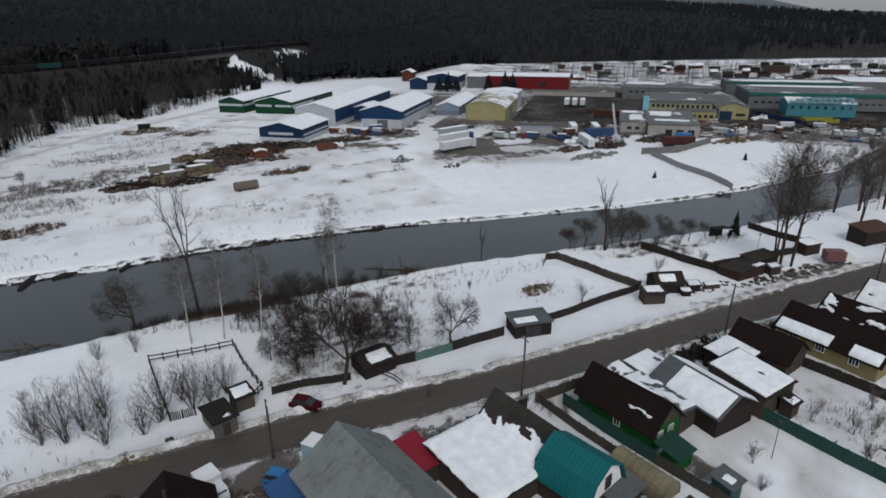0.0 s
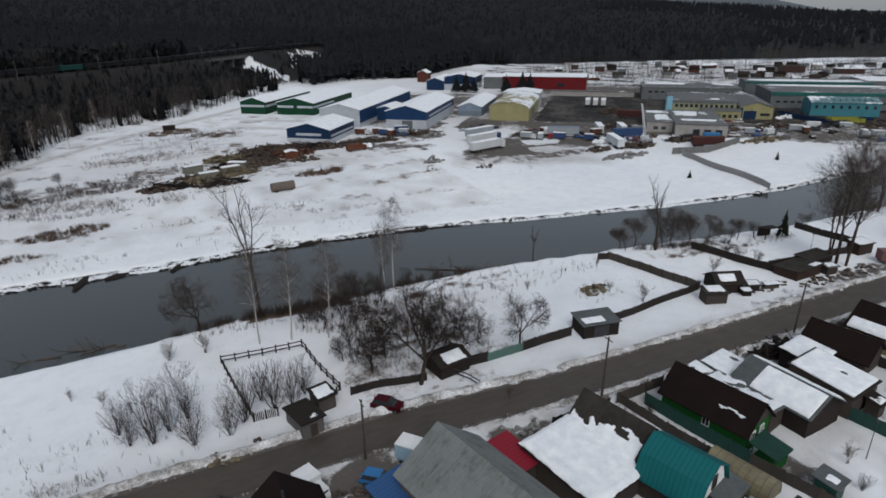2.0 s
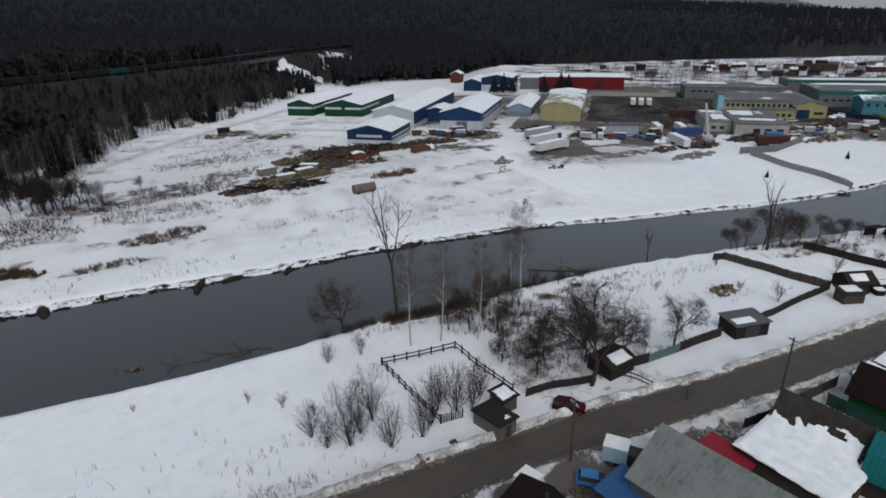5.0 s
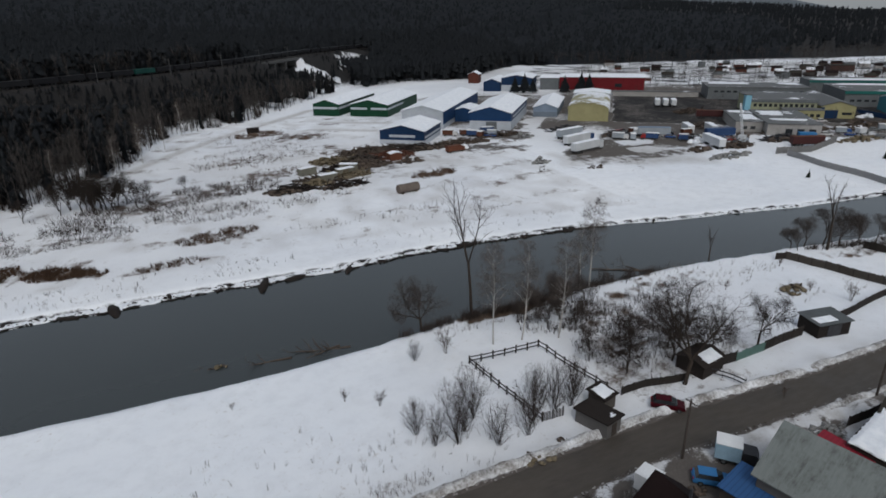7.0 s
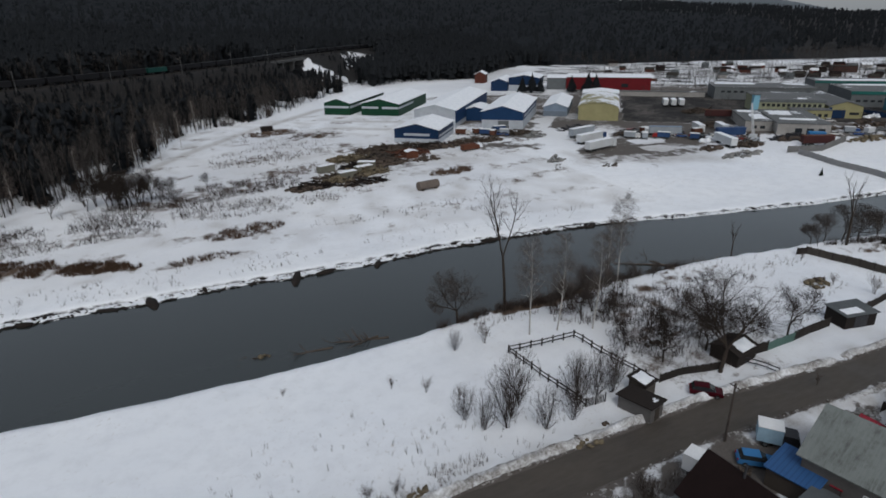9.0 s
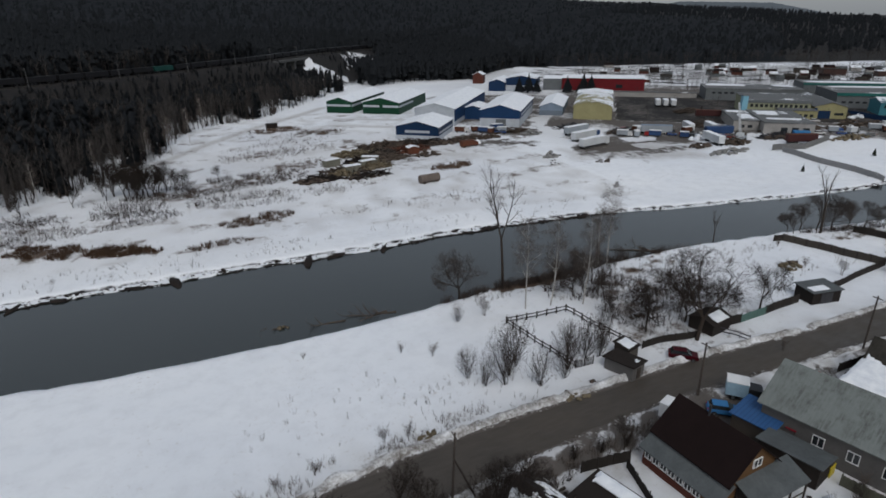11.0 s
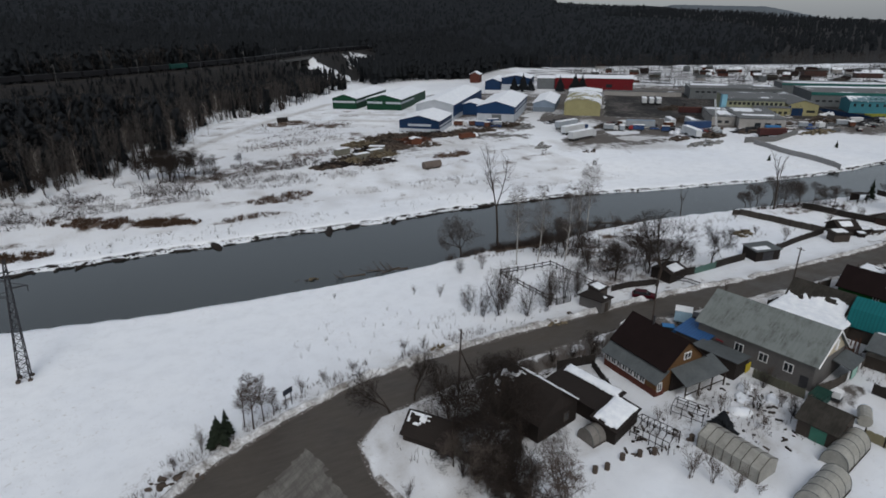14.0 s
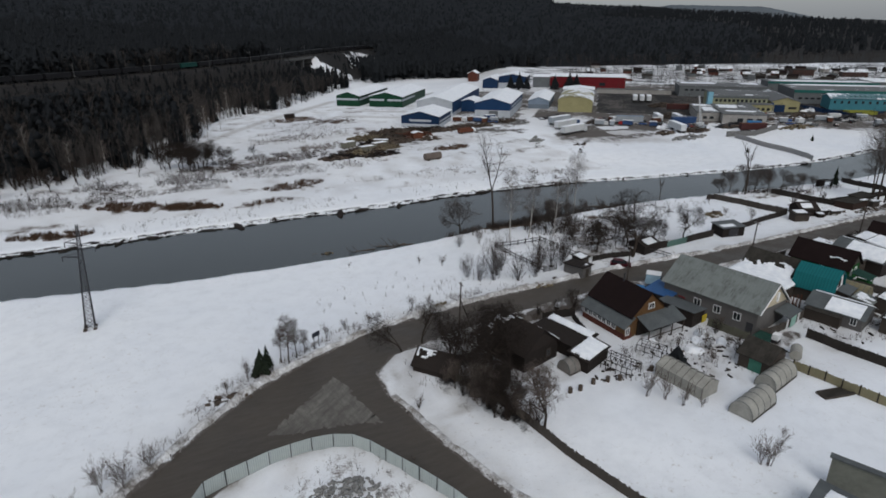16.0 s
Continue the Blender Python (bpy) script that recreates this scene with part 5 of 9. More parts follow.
# green house and its sheds
gh = house("green_house", 47.0, 46.0, 5.8, 10.8, 3.1, 6.0, M_GREENWALL, M_BROWNROOF, "bright green timber house with dark brown roof", 12, gable=M_FENCE, over=0.5)
window(gh, -2.91, -0.6, 1.4, 0.8, 1.2, -90, 1)
window(gh, -1.2, -5.41, 1.3, 0.8, 1.2, 0, 1)
window(gh, 0.9, -5.41, 1.3, 0.8, 1.2, 0, 1)
slope_snow(gh, -1, lambda a, c: 0.4 - abs(c - 0.46 - 0.03 * math.sin(a * 31)) * 9 if 0.10 < a < 0.40 else (0.3 - abs(c - 0.24 - 0.03 * math.sin(a * 25)) * 9 if 0.05 < a < 0.30 else -1), 5.8, 10.8, 3.1, 6.0, 0.5, 0.16)
pr = thing("green_porch", 46.6, 37.9, 0, 12, "small dark green porch roof by the green house", "porch")
lean_to(pr, -1.6, 1.9, -1.7, 1.7, 2.1, 2.7, "s", M_GREENROOF)
part("porch_wall", boxes((-1.3, 1.6, -1.3, 1.3, -0.3, 1.0)), M_GREENWALL, pr)
for u in (-1.3, 1.6):
    for v in (-1.3, 1.3):
        part("post", boxes((u - 0.06, u + 0.06, v - 0.06, v + 0.06, -0.3, 2.2)), M_GREENWALL, pr)
a1 = thing("snowy_annex", 51.8, 46.2, 0, 12, "low annex with snow-covered sheet roof", "shed")
lean_to(a1, -2.3, 2.6, -5.0, 4.6, 2.7, 3.5, "e", M_TIN, M_OLDWOOD)
snow_sheet(a1, (-2.3, -5.0, 3.62), (0, 1, 0), (4.9, 0, -0.8), 9.6, 4.96, rag(9, 0.12, 0.3), 0.2)
b1 = house("barn", 57.5, 44.2, 6.8, 10.2, 3.0, 5.0, M_DARKWOOD, M_TIN, "grey-roofed barn with a square of snow on one slope", 4, over=0.4)
slope_snow(b1, 1, rag(10, -0.3, 0.4), 6.8, 10.2, 3.0, 5.0, 0.4, 0.25)
slope_snow(b1, -1, lambda a, c: 1.0 if 0.02 < a < 0.74 and 0.02 < c < 0.93 else -1, 6.8, 10.2, 3.0, 5.0, 0.4, 0.25)
b2 = thing("snowy_barn", 65.5, 43.4, 0, 8, "low barn under an uneven snowy roof", "shed")
lean_to(b2, -3.8, 3.6, -4.4, 4.2, 3.1, 4.0, "s", M_DARKWOOD, M_OLDWOOD)
snow_sheet(b2, (-3.8, -4.4, 3.22), (1, 0, 0), (0, 8.6, 0.9), 7.4, 8.65, rag(11, -0.2, 0.3), 0.25, 30)
b3 = thing("tin_shed", 56.2, 52.4, 0, 10, "small grey tin-roofed shed with patches of snow", "shed")
lean_to(b3, -2.8, 2.8, -2.2, 2.2, 2.3, 2.7, "s", M_TIN, M_OLDWOOD)
snow_sheet(b3, (-2.8, -2.2, 2.42), (1, 0, 0), (0, 4.4, 0.4), 5.6, 4.42, rag(12, -0.1, 0.4), 0.2)
b4 = thing("roadside_shed", 50.5, 52.2, 0, 10, "roadside shed with snow-covered roof", "shed")
lean_to(b4, -3.2, 2.6, -1.8, 1.8, 2.3, 2.8, "s", M_TIN, M_GREENFENCE)
snow_sheet(b4, (-3.2, -1.8, 2.42), (1, 0, 0), (0, 3.6, 0.5), 5.8, 3.64, rag(13, 0.12, 0.35), 0.18)
h2 = house("brown_house", 75.4, 48.4, 6.0, 8.4, 2.6, 5.0, M_OLDWOOD, M_BROWNROOF, "weathered wooden house with dark brown roof", 12, over=0.5)
window(h2, 0.5, -4.02, 1.0, 1.2, 1.2, 0, 2)
s2 = thing("snowy_shed", 69.0, 49.4, 0, 10, "low shed under smooth thick snow", "shed")
lean_to(s2, -3.0, 3.2, -2.8, 2.6, 2.4, 2.9, "s", M_DARKWOOD, M_DARKWOOD)
snow_sheet(s2, (-3.0, -2.8, 2.52), (1, 0, 0), (0, 5.4, 0.5), 6.2, 5.42, rag(14, -0.8, 0.4, rim=-1), 0.3)
yh = house("yellow_house", 86.4, 45.0, 7.6, 14.0, 2.9, 5.7, M_YELLOWWALL, M_BROWNROOF, "pale yellow timber house with dark brown roof", 8, over=0.6)
for v in (4.4, 0.6, -4.0):
    window(yh, -3.81, v, 1.3, 1.2, 1.3, -90, 2)
slope_snow(yh, -1, lambda a, c: rag(15, -0.3, 0.2)(a, c) if c < 0.40 and (a > 0.45 or a < 0.3) else -1, 7.6, 14.0, 2.9, 5.7, 0.6, 0.3)
y2 = house("yellow_annex", 94.2, 47.0, 7.0, 9.0, 3.2, 5.6, M_YELLOWWALL, M_BROWNROOF, "yellow annex with brown roof and snow strips", 8, over=0.4)
slope_snow(y2, -1, rag(16, 0.45, 0.25), 7.0, 9.0, 3.2, 5.6, 0.4, 0.2)
h3 = house("dark_house", 104.5, 47.0, 7.0, 9.0, 3.0, 6.0, M_OLDWOOD, M_BROWNROOF, "dark wooden house with brown roof beside the road", 8)
slope_snow(h3, -1, rag(17, -0.1, 0.3), 7.0, 9.0, 3.0, 6.0)
h4 = house("dark_house", 120.0, 46.0, 7.0, 9.0, 3.0, 6.0, M_OLDWOOD, M_SLATE, "wooden house with slate roof beside the road", 8)
slope_snow(h4, -1, rag(18, -0.3, 0.3), 7.0, 9.0, 3.0, 6.0)

# derelict wooden house and sheds at the bend
od = house("derelict_house", -27.0, 46.2, 7.4, 8.6, 3.0, 6.0, M_DARKWOOD, M_DARKWOOD, "derelict dark log house with rotting roof", 14, over=0.4)
slope_snow(od, 1, rag(20, 0.4, 0.16, (0, -0.7)), 7.4, 8.6, 3.0, 6.0, 0.4, 0.2)
slope_snow(od, -1, rag(19, 0.55, 0.2, (0.5, 0)), 7.4, 8.6, 3.0, 6.0, 0.4, 0.15)
window(od, 1.6, -4.32, 1.0, 0.8, 1.1, 0, 1, M_OLDWOOD)
rs_ = thing("ruined_shed", -18.9, 45.6, 0, 14, "ruined open shed with a long strip of snow on its roof", "shed")
lean_to(rs_, -3.2, 2.4, -4.8, 4.8, 2.2, 2.8, "w", M_DARKWOOD, M_DARKWOOD)
snow_sheet(rs_, (0.4, -4.6, 2.79), (0, 1, 0), (2.0, 0, 0.2), 9.0, 1.9, rag(21, -0.55, 0.3), 0.3)
r2 = thing("ruined_lean_to", -18.8, 39.5, 0, 22, "sagging dark lean-to under a thick snow cap", "shed")
lean_to(r2, -3.6, 3.2, -1.9, 1.9, 1.9, 2.6, "s", M_DARKWOOD, M_DARKWOOD)
snow_sheet(r2, (-3.3, -1.7, 2.03), (1, 0, 0), (0, 3.4, 0.6), 6.2, 3.45, rag(22, -0.5, 0.35), 0.35)
hut = house("collapsed_hut", -40.6, 48.2, 4.6, 5.6, 1.2, 3.0, M_DARKWOOD, M_DARKWOOD, "collapsed dark hut with a patch of snow", 38, over=0.3, category="hut")
slope_snow(hut, -1, rag(23, 0.52, 0.22, (0.6, 0.5)), 4.6, 5.6, 1.2, 3.0, 0.3, 0.22)

# sheds between road and river
k1 = thing("roadside_kiosk", 0.9, 67.8, 0, 14, "small plastered roadside shed with dark felt roof", "shed")
lean_to(k1, -1.7, 1.7, -2.7, 2.7, 1.9, 2.3, "n", M_DARKWOOD, M_GREY_WALL, th=0.2)
snow_sheet(k1, (-0.2, -2.2, 2.47), (1, 0, 0), (0, 1.4, -0.10), 1.2, 1.0, rag(27, 0.2, 0.4), 0.06)
part("door", boxes((-0.4, 0.5, -2.46, -2.36, 0.0, 1.75)), M_OLDWOOD, k1)
k2 = thing("wooden_shed", 4.0, 70.9, 0, 14, "small wooden shed with snow on its roof", "shed")
lean_to(k2, -1.5, 1.5, -1.6, 1.6, 2.1, 2.4, "s", M_DARKWOOD, M_FENCE)
snow_sheet(k2, (-1.2, -1.2, 2.26), (1, 0, 0), (0, 2.4, 0.22), 2.4, 2.4, rag(24, -0.7, 0.5), 0.12)
gz = thing("garage", 48.8, 71.0, 0, -10, "dark metal garage with snow on its flat roof", "garage")
lean_to(gz, -3.4, 3.4, -2.2, 2.4, 2.3, 2.6, "s", M_TIN, M_DARKWOOD)
snow_sheet(gz, (-2.9, -1.7, 2.47), (1, 0, 0), (0, 2.0, 0.12), 4.0, 2.0, rag(25, -0.2, 0.4), 0.08)
part("gate", boxes((-1.3, 1.3, -1.98, -1.88, 0.0, 2.0)), M_STEEL, gz, "dark steel gate")
hs = house("log_hut", 22.6, 71.9, 5.0, 4.4, 2.0, 2.8, M_DARKWOOD, M_DARKWOOD, "old log hut with a snow patch on the roof", 10, along="u", over=0.3, category="hut")
snow_sheet(hs, (-1.6, -2.3, 2.13), (1, 0, 0), (0, 2.2, 0.8), 3.6, 2.3, rag(26, -0.4, 0.5), 0.2)
def plank_shed(x, y, turn, w, d, low, high, side, roof, wall, label, snow=None, seed=0, group="sheds along the road"):
    """A single-pitch plank shed; snow: the share of the roof (from, to, from, to) that lies under snow."""
    k = thing("plank_shed", x, y, 0, turn, label, "shed", group)
    lean_to(k, -w / 2, w / 2, -d / 2, d / 2, low, high, side, roof, wall)
    if snow:
        u0, u1, v0, v1 = snow
        za, zb = (low, high) if side == "s" else (high, low)
        sl = (zb - za) / d
        snow_sheet(k, (-w / 2 + u0 * w, -d / 2 + v0 * d, za + sl * v0 * d + 0.13), (1, 0, 0), (0, (v1 - v0) * d, sl * (v1 - v0) * d), (u1 - u0) * w, (v1 - v0) * d, rag(seed, -0.55, 0.35), 0.14)
    return k


plank_shed(74.4, 70.4, -22, 4.4, 3.2, 2.0, 2.3, "s", M_OLDROOF, M_OLDWOOD, "small weathered plank shed with a skin of snow", (0.15, 0.9, 0.2, 0.95), 30)
hp = house("gabled_shed", 80.4, 73.4, 5.2, 4.6, 1.9, 3.3, M_DARKWOOD, M_DARKWOOD, "dark gabled shed with a square of snow on its roof", -20, along="u", over=0.3, category="shed")
snow_sheet(hp, (-1.9, -2.1, 2.22), (1, 0, 0), (0, 1.75, 1.06), 3.2, 1.9, rag(31, -0.8, 0.5), 0.14)
plank_shed(81.6, 69.5, -24, 2.2, 1.8, 0.9, 1.1, "s", M_DARKWOOD, M_DARKWOOD, "low dark woodpile cover capped with snow", (0.04, 0.96, 0.04, 0.96), 37)
plank_shed(84.6, 70.6, -24, 2.6, 2.2, 1.2, 1.4, "s", M_DARKWOOD, M_DARKWOOD, "low dark lean-to capped with snow", (0.04, 0.96, 0.04, 0.96), 38)
plank_shed(88.4, 69.6, -18, 3.4, 1.4, 0.7, 0.9, "s", M_DARKWOOD, M_FENCE, "low board stack under clean snow", (0.0, 1.0, 0.0, 1.0), 39)
plank_shed(98.6, 71.8, 4, 8.4, 5.4, 1.6, 2.0, "n", M_OLDROOF, paint("brown_shed_boards", (0.036, 0.022, 0.017)), "long brown plank shed with a bare dark roof", (0.62, 0.98, 0.03, 0.3), 33)
plank_shed(106.0, 73.6, 2, 7.6, 4.0, 1.8, 2.0, "s", M_OLDROOF, M_DARKWOOD, "long dark flat-roofed shed behind the poplars")
plank_shed(104.4, 69.2, -10, 3.0, 2.2, 1.5, 1.7, "s", M_TIN, M_OLDWOOD, "low hut with a cap of snow under the poplars", (0.1, 0.9, 0.1, 0.9), 34)
plank_shed(120.6, 73.4, -6, 4.6, 3.4, 2.2, 2.5, "s", M_DARKWOOD, paint("brown_shed_boards", (0.036, 0.022, 0.017)), "small brown shed under smooth snow", (0.02, 0.98, 0.02, 0.98), 35)
plank_shed(139.0, 71.6, -6, 9.0, 5.0, 3.2, 3.8, "s", paint("rust_brown_sheet", (0.075, 0.036, 0.026)), M_DARKWOOD, "rust-brown sheet-roofed shed beside the road")
bh = thing("boathouse", 111.4, 88.2, 0, -12, "small dark open-fronted hut at the river bank", "hut")
lean_to(bh, -1.9, 1.9, -1.5, 1.5, 2.1, 2.5, "n", M_DARKWOOD)
part("back_wall", boxes((-1.7, 1.7, 1.15, 1.3, -0.3, 2.1)), M_DARKWOOD, bh)
for u in (-1.6, 1.6):
    part("post", boxes((u - 0.08, u + 0.08, -1.3, -1.14, -0.3, 2.45)), M_DARKWOOD, bh)
rt = thing("red_tarpaulin_heap", 110.0, 53.6, 0, 20, "round heap under a dull red tarpaulin", "heap")
bm = bmesh.new()
bmesh.ops.create_uvsphere(bm, u_segments=16, v_segments=8, radius=1.0)
for v in bm.verts:
    k = 1 + 0.12 * noise.noise(v.co * 1.7)
    v.co = Vector((1.9 * v.co.x * k, 1.6 * v.co.y * k, max(2.2 * v.co.z * k, -0.3)))
part("tarpaulin", bm, paint("dull_red_tarp", (0.11, 0.016, 0.020)), rt)

# ---- leafless trees and bushes ----


def prisms(segs, sides=3):
    """Tapered prisms along segments (x0, y0, z0, x1, y1, z1, r0, r1) as verts and quads."""
    s = np.array(segs, float)
    p0, p1, r0, r1 = s[:, 0:3], s[:, 3:6], s[:, 6], s[:, 7]
    d = p1 - p0
    d /= np.linalg.norm(d, axis=1, keepdims=True) + 1e-9
    ref = np.where(np.abs(d[:, 2:3]) < 0.9, np.array([[0.0, 0.0, 1.0]]), np.array([[1.0, 0.0, 0.0]]))
    a = np.cross(d, ref)
    a /= np.linalg.norm(a, axis=1, keepdims=True) + 1e-9
    b = np.cross(d, a)
    vs = []
    for p, r in ((p0, r0), (p1, r1)):
        for k in range(sides):
            t = k * math.tau / sides
            vs.append(p + r[:, None] * (math.cos(t) * a + math.sin(t) * b))
    v = np.stack(vs, 1).reshape(-1, 3)
    base = np.arange(len(s))[:, None] * 2 * sides
    f = [np.concatenate([base + k, base + (k + 1) % sides, base + sides + (k + 1) % sides, base + sides + k], 1) for k in range(sides)]
    return v, np.concatenate(f)


def ribbons(segs):
    """Fine twigs as narrow tapered slivers, each turned its own way."""
    s = np.array(segs, float)
    p0, p1, r0, r1 = s[:, 0:3], s[:, 3:6], s[:, 6:7] * 1.35, s[:, 7:8] * 1.35
    d = p1 - p0
    d /= np.linalg.norm(d, axis=1, keepdims=True) + 1e-9
    a = np.cross(d, np.random.RandomState(1).normal(0, 1, d.shape))
    a /= np.linalg.norm(a, axis=1, keepdims=True) + 1e-9
    v = np.stack([p0 - a * r0, p0 + a * r0, p1 + a * r1, p1 - a * r1], 1).reshape(-1, 3)
    return v, np.arange(len(s) * 4).reshape(-1, 4)


def turn_from(d, angle, rng):
    """A direction that leaves d by an angle, at a random turn."""
    a = d.orthogonal().normalized()
    a.rotate(Matrix.Rotation(rng.uniform(0, math.tau), 3, d))
    return (d * math.cos(angle) + a * math.sin(angle)).normalized()


def sprout(limbs, twigs, p, d, length, r, level, rng, par):
    """One branch of wiggling pieces, with side branches down to the twigs."""
    pieces = max(2, int(par["pieces"] - level))
    step = length / pieces
    for k in range(pieces):
        d = (d + Vector([rng.gauss(0, par["wiggle"]) for _ in range(3)]) + Vector((0, 0, par["lift"][min(level, len(par["lift"]) - 1)]))).normalized()
        q = p + d * step
        if "env" in par:
            mid, high, wide = par["env"]
            if (q.x * q.x + q.y * q.y) / wide ** 2 + ((q.z - mid) / high) ** 2 > 1 and q.z > 0.2 * mid:
                return
        r2 = max(r * (1 - 0.75 / pieces), 0.006)
        (limbs if level <= par["limb_levels"] else twigs).append((*p, *q, r, r2))
        p, r = q, r2
        if level < par["levels"] and (k > 0 or level > 0 or par["pieces"] == 5.5):
            for _ in range(par["children"][level]):
                if rng.random() < par["chance"]:
                    sprout(limbs, twigs, p, turn_from(d, radians(rng.uniform(*par["angle"])), rng), length * rng.uniform(*par["ratio"]) * (1.0 - 0.3 * k / pieces) * (1.55 if level + 1 == par["levels"] else 1.0), max(r * 0.62, par["min_r"] * 0.85), level + 1, rng, par)


KINDS = {
    "broad": dict(pieces=5, wiggle=0.12, lift=(0.05, 0.08, 0.04, 0.0), levels=3, limb_levels=1, children=(3, 2, 2), chance=0.82, angle=(25, 58), ratio=(0.40, 0.66), min_r=0.014),
    "droop": dict(pieces=6, wiggle=0.13, lift=(0.1, 0.02, -0.14, -0.24), levels=3, limb_levels=1, children=(3, 2, 3), chance=0.72, angle=(30, 75), ratio=(0.38, 0.60), min_r=0.014),
    "dense": dict(pieces=5, wiggle=0.15, lift=(0.02, 0.03, 0.0, -0.05), levels=3, limb_levels=1, children=(3, 3, 3), chance=0.84, angle=(28, 65), ratio=(0.40, 0.66), min_r=0.013),
    "round": dict(pieces=5.5, wiggle=0.07, lift=(0.03, 0.12, 0.08), levels=2, limb_levels=0, children=(3, 2), chance=0.8, angle=(22, 52), ratio=(0.24, 0.40), min_r=0.0085),
    "bush": dict(pieces=5.5, wiggle=0.07, lift=(0.07, 0.10, 0.08), levels=2, limb_levels=0, children=(2, 2), chance=0.9, angle=(16, 50), ratio=(0.22, 0.38), min_r=0.013),
    "wispy": dict(pieces=4, wiggle=0.09, lift=(0.03, 0.10, 0.08), levels=2, limb_levels=0, children=(3, 3), chance=0.85, angle=(18, 45), ratio=(0.25, 0.45), min_r=0.012),
    "bare": dict(pieces=6, wiggle=0.07, lift=(0.04, 0.10, 0.05), levels=2, limb_levels=1, children=(2, 3), chance=0.6, angle=(20, 45), ratio=(0.25, 0.45), min_r=0.018),
}


def make_tree(kind, h, seed):
    rng = random.Random(seed)
    limbs, twigs = [], []
    if kind in ("birch", "poplar"):
        soft = kind == "birch"
        par = dict(pieces=4, wiggle=0.10, lift=(0.0, 0.05, -0.12, -0.26) if soft else (0.0, 0.12, 0.14, 0.06), levels=3, limb_levels=1, children=(2, 3, 3), chance=0.85, angle=(25, 60) if soft else (20, 50), ratio=(0.4, 0.65), min_r=0.014 if soft else 0.017)
        stems = 1 if soft else 2
        for stem in range(stems):
            p, r0, n = Vector((0, 0, -0.3)), 0.15 if soft else 0.3, 14
            d, r = Vector((rng.gauss(0, 0.03) + (stem - (stems - 1) / 2) * 0.16, rng.gauss(0, 0.03), 1)).normalized(), r0
            for k in range(n):
                d = (d + Vector((rng.gauss(0, 0.02), rng.gauss(0, 0.02), 0.05))).normalized()
                q = p + d * (h / n)
                r2 = max(r0 * (1 - (k + 1) / n), 0.02)
                limbs.append((*p, *q, r, r2))
                p, r = q, r2
                if k > n * 0.3:
                    for _ in range(5 if soft else 4):
                        u = turn_from(Vector((0, 0, 1)), radians(rng.uniform(28, 58)), rng)
                        sprout(limbs, twigs, p - d * rng.uniform(0, h / n), u, h * rng.uniform(0.11, 0.22) * (1.25 - 0.75 * k / n) * (1.0 if soft else 1.55), max(r * 0.35, 0.02), 1, rng, par)
    elif kind == "round":
        par = dict(KINDS[kind], env=(0.56 * h, 0.46 * h, 0.36 * h))
        for _ in range(rng.randint(12, 14)):
            u = turn_from(Vector((0, 0, 1)), radians(rng.uniform(3, 34)), rng)
            sprout(limbs, twigs, Vector((rng.gauss(0, 0.15), rng.gauss(0, 0.15), -0.2)), u, h * rng.uniform(0.75, 1.05), 0.036, 0, rng, par)
    elif kind in ("bush", "wispy"):
        par = KINDS[kind]
        for _ in range(rng.randint(11, 13) if kind == "bush" else rng.randint(7, 10)):
            lean = radians(rng.uniform(3, 33) if kind == "bush" else abs(rng.gauss(0, 17)))
            u = turn_from(Vector((0, 0, 1)), lean, rng)
            sprout(limbs, twigs, Vector((rng.gauss(0, 0.12), rng.gauss(0, 0.12), -0.2)), u, h * (rng.uniform(0.75, 0.92) - 0.62 * max(lean - 0.2, 0)), 0.04 if kind == "bush" else 0.03, 0, rng, par)
    elif kind == "bare":
        par = KINDS[kind]
        p, d, r, n = Vector((0, 0, -0.5)), Vector((0, 0, 1)), 0.34, 6
        for k in range(n):
            d = (d + Vector((rng.gauss(0, 0.03), rng.gauss(0, 0.03), 0.1))).normalized()
            q = p + d * (h * 0.5 / n)
            limbs.append((*p, *q, r, r * 0.93))
            p, r = q, r * 0.93
        for s in range(3):
            sprout(limbs, twigs, p, turn_from(d, radians(rng.uniform(10, 30)), rng), h * rng.uniform(0.36, 0.5), r * 0.7, 0, rng, par)
    else:
        par = dict(KINDS[kind], env=(0.58 * h, 0.45 * h, 0.52 * h))
        trunk = h * (0.16 if kind == "broad" else 0.24)
        p, d, r = Vector((0, 0, -0.4)), Vector((rng.gauss(0, 0.08), rng.gauss(0, 0.08), 1)).normalized(), 0.022 * h
        for k in range(3):
            q = p + d * ((trunk + 0.4) / 3)
            limbs.append((*p, *q, r, r * 0.93))
            p, r = q, r * 0.93
        for s in range(rng.randint(4, 5)):
            sprout(limbs, twigs, p, turn_from(d, radians(rng.uniform(18, 52)), rng), h * rng.uniform(0.5, 0.68), r * 0.62, 0, rng, par)
    return limbs, twigs


def tree(kind, h, seed, name, bark_mat, twig_mat, label, category, group=""):
    """One tree or bush with a trunk mesh and a crown mesh; it stands at the origin until placed."""
    limbs, twigs = make_tree(kind, h, seed)
    ob = thing(name, 0, 0, 0, 0, label, category, group)
    v, f = prisms(limbs, 5)
    t = new("trunk", from_arrays("trunk", v, f, bark_mat))
    t.parent = ob
    if twigs:
        v, f = ribbons(twigs)
        c = new("crown", from_arrays("crown", v, f, twig_mat))
        c.parent = ob
        tagged(c, "fine bare twigs")
    return ob


def ground_at(x, y):
    return float(ground_z(np.array([x]), np.array([y]))[0])


